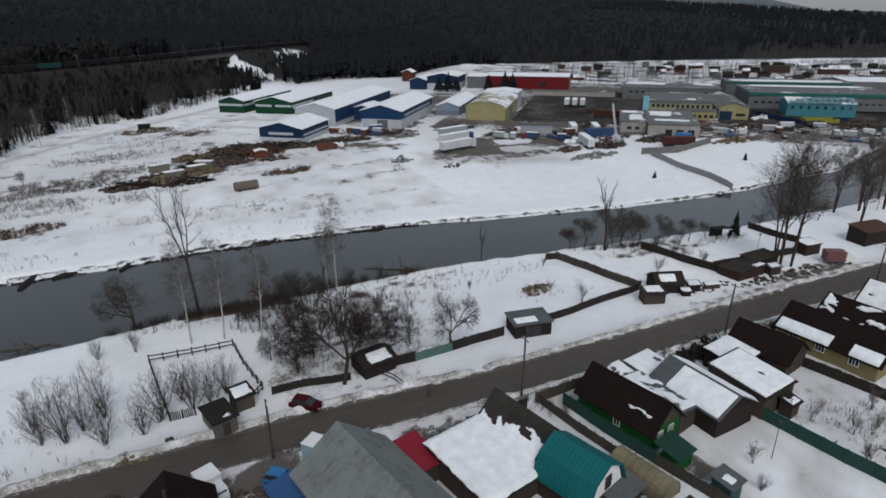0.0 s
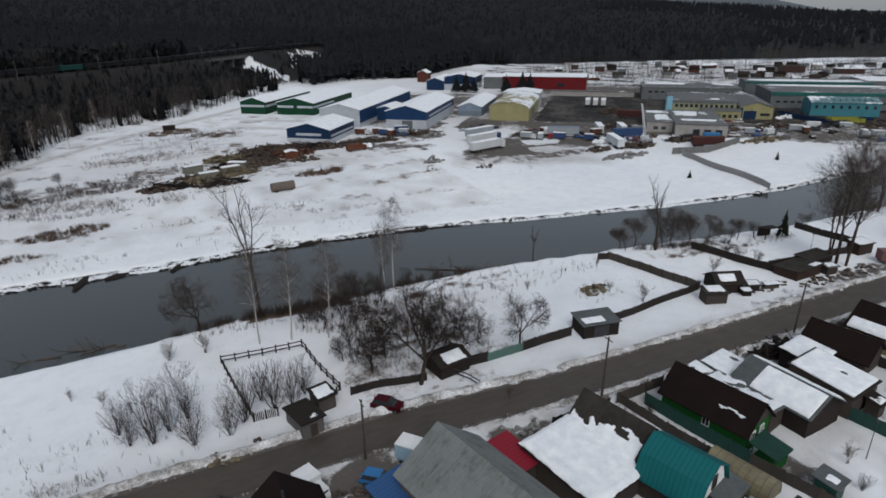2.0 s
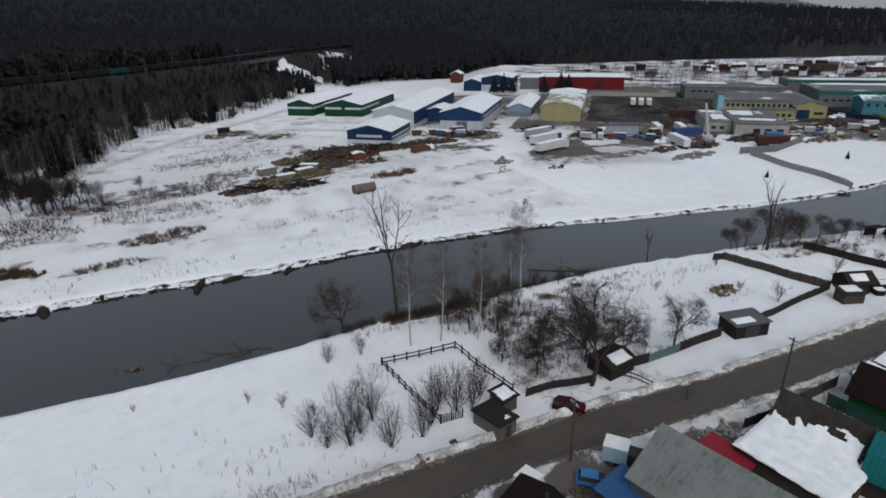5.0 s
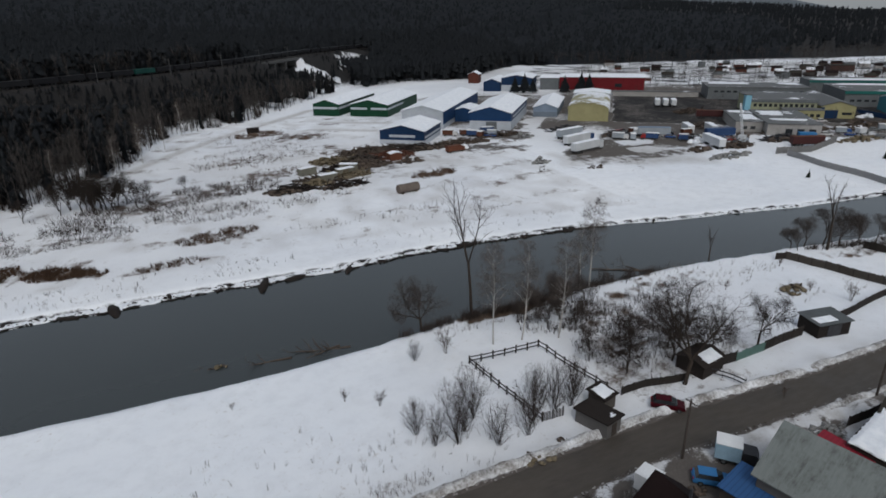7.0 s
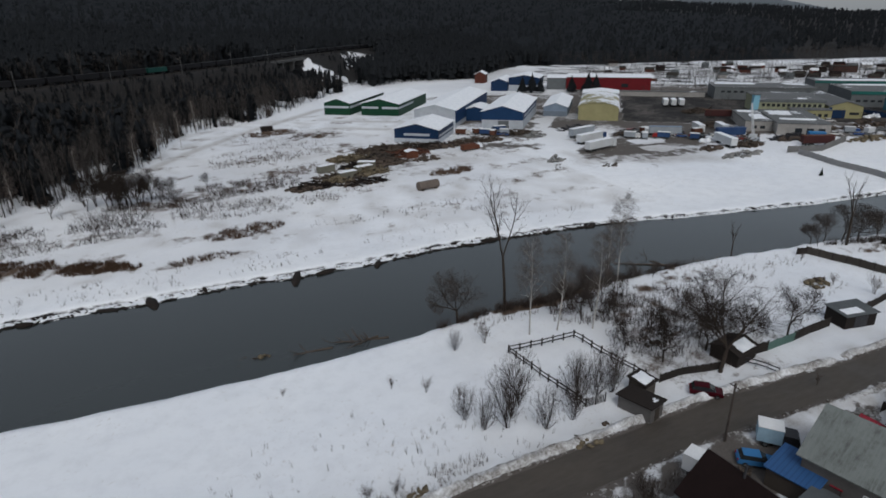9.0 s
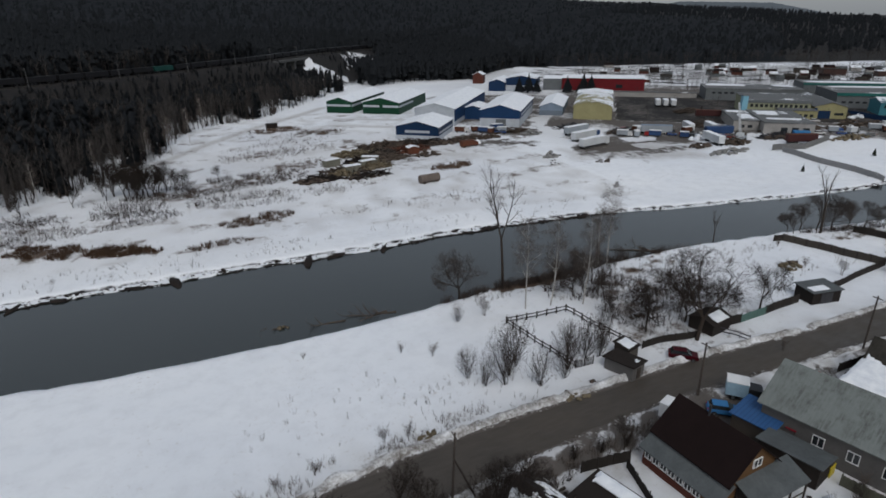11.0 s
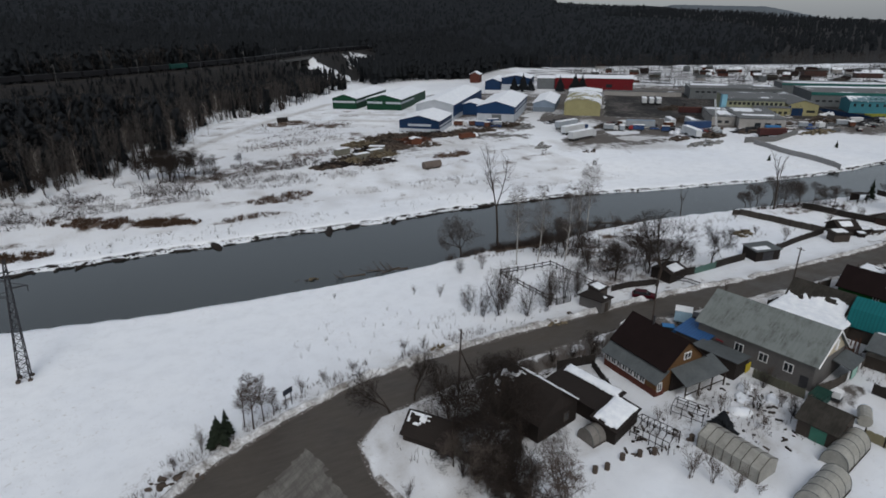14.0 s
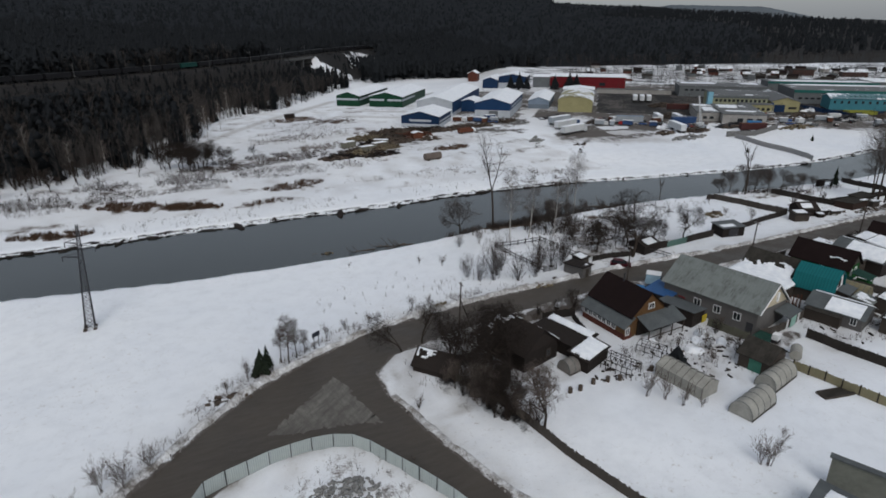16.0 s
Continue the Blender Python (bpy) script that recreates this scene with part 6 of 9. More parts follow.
def plant(proto, places, seed=0):
    """Puts the prototype at the first place and copies of it at the others: (x, y, scale) or (x, y, scale, lean)."""
    rng = random.Random(seed)
    first = True
    for x, y, s, *lean in places:
        m = pose(x, y, ground_at(x, y) - 0.05, 0, lean[0] if lean else 0, rng.uniform(0, 360) if not lean else lean[1]) @ Matrix.Diagonal((s * rng.uniform(0.92, 1.08), s * rng.uniform(0.92, 1.08), s, 1))
        if first:
            proto.matrix_basis = m
            first = False
        else:
            c = copy_thing(proto, Matrix())
            c.matrix_basis = m


plant(tree("birch", 16.8, 1, "birch", M_BIRCH, M_TWIGMID, "tall slender white-barked birch without leaves", "tree", "birches by the river"), [(-0.9, 91.2, 1.0), (25.5, 101.0, 1.03), (163, 84, 1.0)], 1)
plant(tree("birch", 16.6, 2, "birch", M_BIRCH, M_TWIGMID, "tall slender white-barked birch without leaves", "tree", "birches by the river"), [(3.9, 90.4, 1.0), (9.4, 88.2, 0.98), (24.2, 102.2, 0.8), (168, 92, 0.9)], 2)
plant(tree("bare", 23.5, 3, "riverside_tree", M_BARK, M_TWIG, "tall forked bare tree leaning over the river", "tree"), [(1.2, 102.6, 1.0)], 3)
plant(tree("bare", 15.0, 4, "riverside_tree", M_BARK, M_TWIG, "slim bare tree at the water's edge", "tree"), [(83, 93.5, 1.0), (57, 101.5, 0.55), (23.2, 102.0, 0.4)], 4)
plant(tree("dense", 10.5, 5, "willow", M_BARK, M_TWIG, "round dark willow hanging over the water", "tree", "willow trunks over the water"), [(-9.1, 101.0, 1.0)], 5)
elm = tree("dense", 16.0, 8, "elm_tree", M_BARK, M_TWIGDARK, "large spreading dark leafless elm beside the road", "tree")
plant(elm, [(17.5, 69.7, 0.95)], 6)
plant(tree("dense", 9.0, 7, "elm_tree", M_BARK, M_TWIGDARK, "spreading leafless tree by the roadside fence", "tree", "leafless garden trees"), [(35.3, 72.3, 1.05), (12.4, 75.5, 0.85), (15.5, 78.5, 0.7), (22.5, 78.0, 0.7), (27.5, 79.5, 0.6), (26.0, 73.5, 0.8), (20.5, 75.0, 0.85), (9.5, 80.5, 0.5), (30.0, 76.0, 0.7)], 7)
plant(tree("poplar", 23.5, 8, "poplar", M_BARK, M_TWIGMID, "very tall leafless poplar beside the road", "tree", "poplars by the road"), [(107.2, 69.8, 1.0), (110.4, 69.6, 0.95), (109.2, 72.4, 0.85)], 8)
plant(tree("poplar", 15.5, 9, "riverside_tree", M_BARK, M_TWIGMID, "dense leafless trees on the river bank", "tree", "trees on the far bank"), [(152, 88, 1.0), (159, 86, 1.1), (166, 84, 0.9), (174, 90, 1.0), (183, 88, 1.1), (192, 92, 1.0), (150, 80, 0.8), (205, 96, 1.0), (178, 82, 0.9)], 9)
plant(tree("dense", 7.4, 40, "bank_bush", M_BARK, M_TWIG, "dense round leafless bush at the water's edge", "bush", "bushes on the bank"), [(80.0, 96.8, 0.95), (84.5, 95.6, 1.15), (88.3, 94.4, 1.15), (91.5, 92.6, 1.0), (96, 91.2, 0.9), (104, 90.2, 0.7), (76.5, 97.4, 0.7), (14, 96.5, 0.85), (19, 97.5, 0.8), (10, 92.0, 0.75)], 40)
plant(tree("broad", 7.0, 10, "riverside_bush", M_BARK, M_TWIG, "round leafless bush on the river bank", "bush", "bushes on the bank"),
      [(93.4, 81, 0.5), (92.8, 84, 0.5), (92, 87, 0.55), (94.4, 78, 0.5), (100, 89, 0.7), (86, 94.5, 0.7), (77, 96, 0.7), (108, 89, 0.6), (125, 88.5, 0.6), (134, 88, 0.7), (12, 97.5, 0.8), (16, 98.5, 0.7), (20, 95, 0.7), (7, 95.5, 0.6), (10, 99.5, 0.7), (18, 100.5, 0.8), (22, 98, 0.7), (27, 100, 0.6), (13, 93, 0.7), (17, 91, 0.7), (33, 99.5, 0.5), (14, 88, 0.75), (24.3, 83, 0.75), (29, 86, 0.6), (18, 84, 0.7), (11.5, 83, 0.65), (143, 86, 0.8)], 10)
plant(tree("round", 9.6, 11, "tall_bush", M_TWIGDARK, M_TWIG, "tall egg-shaped dense leafless bush in the snow", "bush", "upright bushes on the meadow"), [(-16.4, 72.6, 1.0), (-12.4, 76.2, 0.92), (-14.6, 74.2, 0.8), (-19.0, 73.4, 0.62)], 11)
plant(tree("round", 7.6, 12, "upright_bush", M_TWIGDARK, M_TWIG, "upright leafless bush in the snow", "bush", "upright bushes on the meadow"), [(-12.0, 70.2, 0.85), (-7.9, 70.2, 0.8), (-5.9, 72.1, 1.05), (-1.9, 73.0, 1.0), (0.3, 72.6, 0.95), (2.4, 74.6, 0.8), (-3.2, 75.8, 0.8), (-20.3, 76.4, 0.75), (-14.0, 92.2, 0.5)], 12)
plant(tree("birch", 9.0, 41, "roadside_birch", M_TWIGMID, M_TWIGMID, "thin young leafless birch at the roadside", "tree", "young birches at the bend"), [(-60.4, 59.0, 0.95), (-59.0, 60.2, 0.75), (-61.4, 60.2, 0.7), (-57.6, 60.8, 0.5)], 41)
plant(tree("wispy", 4.0, 13, "small_shrub", M_TWIGPALE, M_TWIGPALE, "small thin leafless shrub in the snow", "shrub", "small shrubs on the snow"),
      [(-8.8, 92.0, 0.9), (-22.4, 84.0, 0.6), (-26.4, 87.0, 0.45), (-19, 80.5, 0.5), (60.5, 81.5, 0.6), (47.5, 89, 0.5), (63, 75.5, 0.9), (84, 79, 0.9), (66, 92, 0.5), (-40.5, 92, 0.3), (-85.1, 41.6, 1.05), (-82.8, 41.0, 1.2),
       (-80.2, 43.6, 0.9), (-87.5, 38.2, 0.9), (-66.8, 58.0, 0.7), (-70.0, 55.6, 0.5), (-53, 64.5, 0.6), (-49.5, 66, 0.5), (-45.0, 66.6, 0.5), (-36, 68.2, 0.6), (-33, 68.0, 0.5), (-47.4, 39.5, 0.6), (-14.6, 11.9, 1.1), (-15.2, 12.4, 0.8), (-14.6, 24.8, 0.8), (-17.2, 28.8, 1.0), (-15.6, 27.0, 0.9),
       (-12.5, 23.5, 0.4), (-8.4, 14.5, 0.4), (6, 33, 0.5), (2, 37, 0.6), (-13, 38, 0.5), (-4, 36, 0.7), (-2, 31, 0.6), (1, 35, 0.7), (4, 33, 0.7), (7, 31, 0.6), (-5, 39, 0.5), (8, 38, 0.6), (27, 30, 0.6), (34, 30, 0.7), (68, 36, 0.8), (72, 31, 0.8), (66, 28, 0.9), (78, 29, 0.8), (27, 61.5, 0.5), (44, 54.5, 0.6), (57, 55, 0.7), (62, 54.8, 0.6), (70, 32, 0.8), (74, 28, 0.9), (77, 34, 0.9), (55, 34, 0.7), (-27, 57.5, 0.5), (-23, 57, 0.5), (-36, 55.5, 0.7)], 13)
plant(tree("broad", 8.0, 14, "roadside_tree", M_BARK, M_TWIGDARK, "leaning leafless tree at the road bend", "tree", "trees at the bend"), [(-43.6, 54.6, 1.05, -26, 20), (-39.6, 56.0, 0.95), (-37.3, 49.8, 0.9), (-34.5, 52.6, 0.8), (-29.0, 53.4, 0.7), (-36.8, 53.4, 0.75), (-10.6, 54.6, 0.55)], 14)
plant(tree("dense", 11.5, 15, "garden_tree", M_BARK, M_TWIGDARK, "large dark leafless tree over the derelict house", "tree", "trees at the bend"), [(-36.5, 41.2, 1.0), (-32.6, 40.3, 0.95), (-31.6, 50.0, 0.72), (-26.6, 51.6, 0.6), (-38.6, 37.6, 0.75), (-37.4, 33.4, 0.66), (-39.4, 45.2, 0.7), (-29.4, 47.6, 0.7)], 15)
plant(tree("droop", 9.5, 16, "orchard_tree", M_BARK, M_TWIGPALE, "drooping leafless garden tree beside the fence", "tree", "garden trees"), [(-34.2, 29.2, 1.0), (-38.6, 36.5, 0.75), (-40.6, 42.0, 0.5)], 16)
plant(tree("bush", 5.0, 17, "fence_thicket", M_BARK, M_TWIGDARK, "dense dark thicket along the plank fence", "thicket", "thicket along the fence"), [(-28.5, 52.6, 0.9), (-26.0, 53.0, 0.8), (-31.5, 51.4, 1.0), (-24.0, 52.0, 0.7), (-9.8, 55.0, 0.6), (-13.4, 55.2, 0.55), (-17.0, 55.6, 0.5), (69.4, 53.0, 0.7), (64.0, 53.2, 0.6), (79.8, 52.6, 0.7), (83.2, 53.0, 0.6), (40.6, 50.0, 0.5), (52.0, 30.6, 0.45), (-38.2, 41.0, 1.1), (-37.4, 38.2, 1.3), (-36.6, 35.6, 1.3), (-37.0, 40.0, 1.2), (-36.2, 37.0, 1.3), (-37.8, 36.6, 1.1), (-35.8, 34.4, 1.2), (-35.2, 29.6, 0.9), (-37.6, 32.6, 0.9), (-39.6, 44.0, 0.9), (-36.0, 33.2, 0.9), (-38.8, 34.0, 0.8), (-39.4, 38.4, 0.8), (-35.6, 31.2, 0.7), (-40.4, 40.0, 0.6), (-31.4, 42.6, 0.6), (-30.2, 50.0, 0.8), (-35.4, 52.0, 0.8), (3.6, 31.0, 0.6), (0.6, 33.8, 0.5), (5.6, 37.0, 0.6)], 17)


def spruce(name, h, seed, mat, label, low=0.05, wide=0.24):
    """A small conifer: trunk and many drooping needle sprays."""
    rng = random.Random(seed)
    ob = thing(name, 0, 0, 0, 0, label, "conifer")
    bm = bmesh.new()
    tube(bm, (0, 0, -0.3), (0, 0, h * 0.95), 0.02 * h, 0.008, 6)
    part("trunk", bm, M_BARK, ob)
    bm = bmesh.new()
    for k in range(220):
        a = rng.random() ** 0.8
        z = h * (low + (1 - low) * a)
        ln = h * wide * (1.02 - a) * rng.uniform(0.7, 1.15) + 0.05
        t = rng.uniform(0, math.tau)
        c, s = math.cos(t), math.sin(t)
        w = ln * 0.28
        tip = bm.verts.new((ln * c, ln * s, z - ln * 0.28))
        base = bm.verts.new((0.02 * c, 0.02 * s, z + 0.05 * h))
        l = bm.verts.new((0.55 * ln * c - w * s, 0.55 * ln * s + w * c, z - ln * 0.12))
        r = bm.verts.new((0.55 * ln * c + w * s, 0.55 * ln * s - w * c, z - ln * 0.12))
        top = bm.verts.new((0.5 * ln * c, 0.5 * ln * s, z + ln * 0.14))
        for q in ((base, l, top), (l, tip, top), (tip, r, top), (r, base, top), (base, r, l), (r, tip, l)):
            bm.faces.new(q)
    part("crown", bm, mat, ob)
    return ob


plant(spruce("spruce", 5.6, 1, M_SPRUCE, "dark green spruce beside a snowy plot"), [(115.0, 87.1, 1.15)], 20)
plant(spruce("young_pine", 4.6, 2, M_SPRUCE, "bushy young pine at the roadside", 0.04, 0.44), [(-64.7, 57.9, 0.95)], 21)
plant(spruce("young_pine", 7.0, 3, M_SPRUCE, "small young pine at the roadside", 0.1, 0.3), [(-63.6, 59.2, 0.6)], 22)
plant(spruce("thuja", 3.4, 4, M_PINE, "dark round thuja in the garden", 0.0, 0.75), [(-7.7, 32.8, 1.0)], 23)
plant(spruce("field_spruce", 3.0, 5, M_SPRUCE, "tiny spruce standing in the snow", 0.05, 0.3), [(186, 142, 1.0), (140, 138, 0.9)], 24)
plant(tree("broad", 8.0, 25, "field_willow", M_BARK, M_TWIGDARK, "wide brown willow bush at the edge of the wood", "bush", "willow bushes on the field"), [(-61, 203, 1.3), (-70, 207, 1.2), (-67, 205, 1.25), (-73, 208, 1.0), (-59, 201.5, 1.2), (-64, 202, 1.2), (-58, 204.5, 1.1), (-62.5, 205, 1.25), (-56, 206, 1.2), (-66, 206, 1.2), (-50, 203, 0.9), (-72, 203, 0.9), (-80, 200, 0.8), (-53, 201, 1.0), (-63, 199, 1.0), (-92, 196, 0.9), (-105, 192, 0.9), (-118, 190, 1.0), (-40, 214, 0.6), (-98, 197, 1.0), (-112, 196, 1.0)], 25)
plant(tree("dense", 7.2, 42, "willow_clump", M_BARK, M_TWIGDARK, "dense dark willow bush at the edge of the wood", "bush", "willow bushes on the field"), [(-62, 203.5, 1.1), (-66, 206, 1.05), (-58.5, 201.5, 1.0), (-70, 208, 0.95), (-64, 200.5, 0.8), (-108, 203, 0.7), (-114, 201, 0.6)], 42)
plant(tree("birch", 15.5, 26, "wood_birch", M_BIRCH, M_TWIGPALE, "pale birch at the edge of the wood", "tree", "birches at the wood"), [(-112, 214, 1.1), (-76, 232, 0.8), (-52, 262, 0.9), (-60, 250, 0.8), (-44, 285, 0.9), (-90, 212, 0.7), (-36, 318, 0.9), (-100, 208, 0.75), (-130, 202, 0.9)], 26)


def tufts(name, places, seed, mat, label, hmin, hmax, lean=0.5, width=0.03):
    """Dry stalks in many small tufts, as one loose growth: (cx, cy, rx, ry, turn, count)."""
    rs = np.random.RandomState(seed)
    segs = []
    for cx, cy, rx, ry, t, n in places:
        a, r = rs.uniform(0, math.tau, n), np.sqrt(rs.uniform(0, 1, n))
        u, v = rx * r * np.cos(a), ry * r * np.sin(a)
        c, s = math.cos(radians(t)), math.sin(radians(t))
        x, y = cx + u * c - v * s, cy + u * s + v * c
        keep = waves(x, y, max(3.0, rx * 0.5), seed + 3) > -0.25
        x, y = x[keep], y[keep]
        z = ground_z(x, y)
        h = rs.uniform(hmin, hmax, len(x))
        for k in range(len(x)):
            for _ in range(3):
                dx, dy = rs.normal(0, lean * 0.35, 2)
                ox, oy = rs.normal(0, 0.12, 2)
                segs.append((x[k] + ox, y[k] + oy, z[k] - 0.1, x[k] + ox + dx * h[k], y[k] + oy + dy * h[k], z[k] + h[k], width, width * 0.35))
    v, f = ribbons(segs)
    return tagged(new(name, from_arrays(name, v, f, mat)), label, "grass", kind="stuff")


tufts("reed_bed", [(-79.5, 164, 18, 4.2, -24, 2600), (-66, 158.5, 8, 2.6, -20, 900), (-101, 148, 10, 3, -11, 1300), (-35, 168, 10, 4, 10, 900), (-46, 154, 8, 2, 5, 360), (36, 196, 9, 4, 10, 350), (-6, 300, 13, 8, 10, 350), (12, 286, 12, 7, 0, 300), (-10, 222, 20, 8, 20, 250), (-18, 245, 20, 9, 15, 300)], 31, M_REED, "dry brown reeds in patches on the snow", 0.4, 1.0, 0.7, 0.035)
tufts("field_brush", [(-38, 206, 30, 9, 10, 3600), (-85, 182, 38, 9, 5, 3000), (-60, 190, 40, 6, 0, 1600), (-20, 185, 25, 5, 8, 500), (-75, 195, 40, 6, 8, 900), (-110, 175, 25, 8, 0, 700), (10, 165, 30, 3, 2, 160), (25, 158, 18, 2, -3, 120), (-12, 255, 26, 14, 20, 500), (0, 285, 26, 18, 10, 450), (15, 145, 60, 5, 0, 120), (-60, 146, 40, 5, 0, 260)], 32, M_SCRUB, "thin brown brush sticking out of the snow", 0.35, 1.25, 0.9, 0.022)
tufts("roadside_weeds", [(-26, 54.5, 10, 2.5, 5, 900), (-10, 55.6, 9, 2.2, 4, 420), (-36, 50, 7, 6, 0, 700), (-33, 43, 8, 7, 0, 900), (0, 32, 12, 6, 0, 150), (30, 30, 10, 7, 0, 380), (66, 52.6, 14, 1.6, 0, 300), (40, 52.5, 10, 2, 0, 160), (-30, 67.4, 9, 1.8, 8, 240), (-50, 64.5, 9, 1.6, 25, 200), (-62, 58.5, 7, 1.4, 35, 160), (-70, 55, 7, 2.4, 42, 180), (-80, 44, 7, 2, 45, 160), (22, 80, 12, 10, 0, 700), (28, 92, 16, 6, 0, 450), (50, 94, 18, 5, -5, 220), (-20, 72, 12, 6, 0, 140), (-38, 76, 14, 8, 0, 60), (-60, 29, 9, 6, 0, 260), (-8, 34, 9, 6, 0, 160), (74, 31, 6, 6, 0, 220), (58, 82, 5, 4, 0, 60), (8, 99, 16, 2, 5, 300), (40, 101.5, 16, 1.6, 0, 200), (-40, 48, 6, 6, 0, 100), (100, 88, 20, 2, -6, 150)],
      33, M_TWIGPALE, "dry weeds and stalks poking through the snow", 0.4, 1.1, 0.6, 0.018)

tufts("bank_growth", [(4, 100.4, 11, 1.0, -2, 900), (20, 101.2, 12, 1.2, 3, 900), (38, 102, 8, 0.9, 0, 350), (14, 94, 9, 5, 0, 700), (24, 90, 12, 6, 0, 600), (18, 82, 9, 7, 0, 500), (-9, 100.2, 5, 0.8, 0, 260), (90, 92.6, 12, 0.9, -14, 500)], 34, M_SCRUB, "brown leafless growth along the river bank", 0.5, 1.8, 0.7, 0.02)

# ---- poles, pylon, fences ----


def power_pole(x, y, h, lean=0.0, brace=None, label="tarred wooden power pole beside the road"):
    ob = thing("power_pole", x, y, 0, 0, label, "pole", "poles along the road")
    bm = bmesh.new()
    top = (lean, 0, h)
    tube(bm, (0, 0, -0.4), top, 0.17, 0.11, 8)
    part("mast", bm, M_POLE, ob)
    part("crossarm", boxes((lean - 0.06, lean + 0.06, -0.75, 0.75, h - 0.45, h - 0.33)), M_POLE, ob)
    ins = bmesh.new()
    tube(ins, (0, 0, 0), (0, 0, 0.2), 0.05, 0.035, 6)
    me = mesh_of("insulator", ins, M_WHITE)
    for k in (-0.65, -0.3, 0.3, 0.65):
        share("insulator", me, ob, pose(lean, k, h - 0.33))
    if brace:
        bm = bmesh.new()
        tube(bm, (brace[0] - x, brace[1] - y, -0.3), (lean * 0.7, 0, h * 0.68), 0.14, 0.11, 8)
        part("brace", bm, M_POLE, ob)
    return ob


power_pole(5.7, 58.5, 8.4)
power_pole(38.0, 56.2, 9.2, 0.25)
power_pole(76.0, 56.0, 9.0, 0.3)
power_pole(115.3, 56.2, 8.8)
power_pole(-33.4, 54.9, 10.0, 0.4, (-30.0, 55.6), "tarred wooden power pole with a slanting brace")
for x, y, h in ((108.6, 76.2, 5.0), (57.5, 33.5, 5.0)):
    bm = bmesh.new()
    tube(bm, (0, 0, -0.3), (0, 0, h), 0.06, 0.04, 6)
    box(bm, -0.2, 0.2, -0.15, 0.15, h, h + 0.25)
    ob = tagged(new("lamp_post", mesh_of("lamp_post", bm, M_STEEL)), "thin dark metal lamp post", "lamp post")
    ob.location = (x, y, 0)


def pylon(x, y, h):
    ob = thing("lattice_pylon", x, y, ground_at(x, y), 0, "dark steel lattice power pylon standing in the snow", "pylon")
    ob.matrix_basis = pose(x, y, ground_at(x, y), 0, 4.5, 0)
    b0, b1 = 0.75, 0.15
    leg = bmesh.new()
    tube(leg, (b0, b0, -0.3), (b1, b1, h), 0.085, 0.05, 4)
    me = mesh_of("leg", leg, M_STEEL)
    for k in range(4):
        share("leg", me, ob, pose(0, 0, 0, 0, 0, 90 * k))
    bm = bmesh.new()
    n = 15
    for k in range(n):
        z0, z1 = h * (k / n) ** 0.93, h * ((k + 1) / n) ** 0.93
        w0, w1 = b0 + (b1 - b0) * z0 / h, b0 + (b1 - b0) * z1 / h
        c0, c1 = [(-w0, -w0), (w0, -w0), (w0, w0), (-w0, w0)], [(-w1, -w1), (w1, -w1), (w1, w1), (-w1, w1)]
        for j in range(4):
            tube(bm, (*c0[j], z0), (*c1[(j + 1) % 4], z1), 0.042, n=3)
            tube(bm, (*c0[(j + 1) % 4], z0), (*c1[j], z1), 0.042, n=3)
            tube(bm, (*c0[j], z0), (*c0[(j + 1) % 4], z0), 0.04, n=3)
    part("bracing", bm, M_STEEL, ob)
    arm = bmesh.new()
    for z, side, ln in ((h * 0.70, -1, 2.6), (h * 0.77, 1, 2.2), (h * 0.83, -1, 2.0)):
        w = b0 + (b1 - b0) * z / h
        tube(arm, (side * w, -w, z), (side * ln, 0, z + 0.25), 0.06, n=4)
        tube(arm, (side * w, w, z), (side * ln, 0, z + 0.25), 0.06, n=4)
        tube(arm, (side * w, 0, z + 0.8), (side * ln, 0, z + 0.25), 0.05, n=4)
        tube(arm, (side * ln, 0, z + 0.25), (side * ln, 0, z - 0.6), 0.07, n=5)
    part("crossarms", arm, M_STEEL, ob, "three staggered crossarms with insulators")
    part("footing", boxes(*[(sx * 0.75 - 0.28, sx * 0.75 + 0.28, sy * 0.75 - 0.28, sy * 0.75 + 0.28, -0.5, 0.3) for sx in (-1, 1) for sy in (-1, 1)]), M_SCRAP, ob)


pylon(-88.5, 85.6, 18.6)


def along(points, step):
    """Places and headings at even steps along a broken line."""
    pts = np.array(points, float)
    d = np.diff(pts, axis=0)
    run = np.concatenate([[0], np.cumsum(np.hypot(d[:, 0], d[:, 1]))])
    n = max(1, int(round(run[-1] / step)))
    s = np.linspace(0, run[-1], n + 1)
    return list(zip(np.interp(s, run, pts[:, 0]), np.interp(s, run, pts[:, 1])))


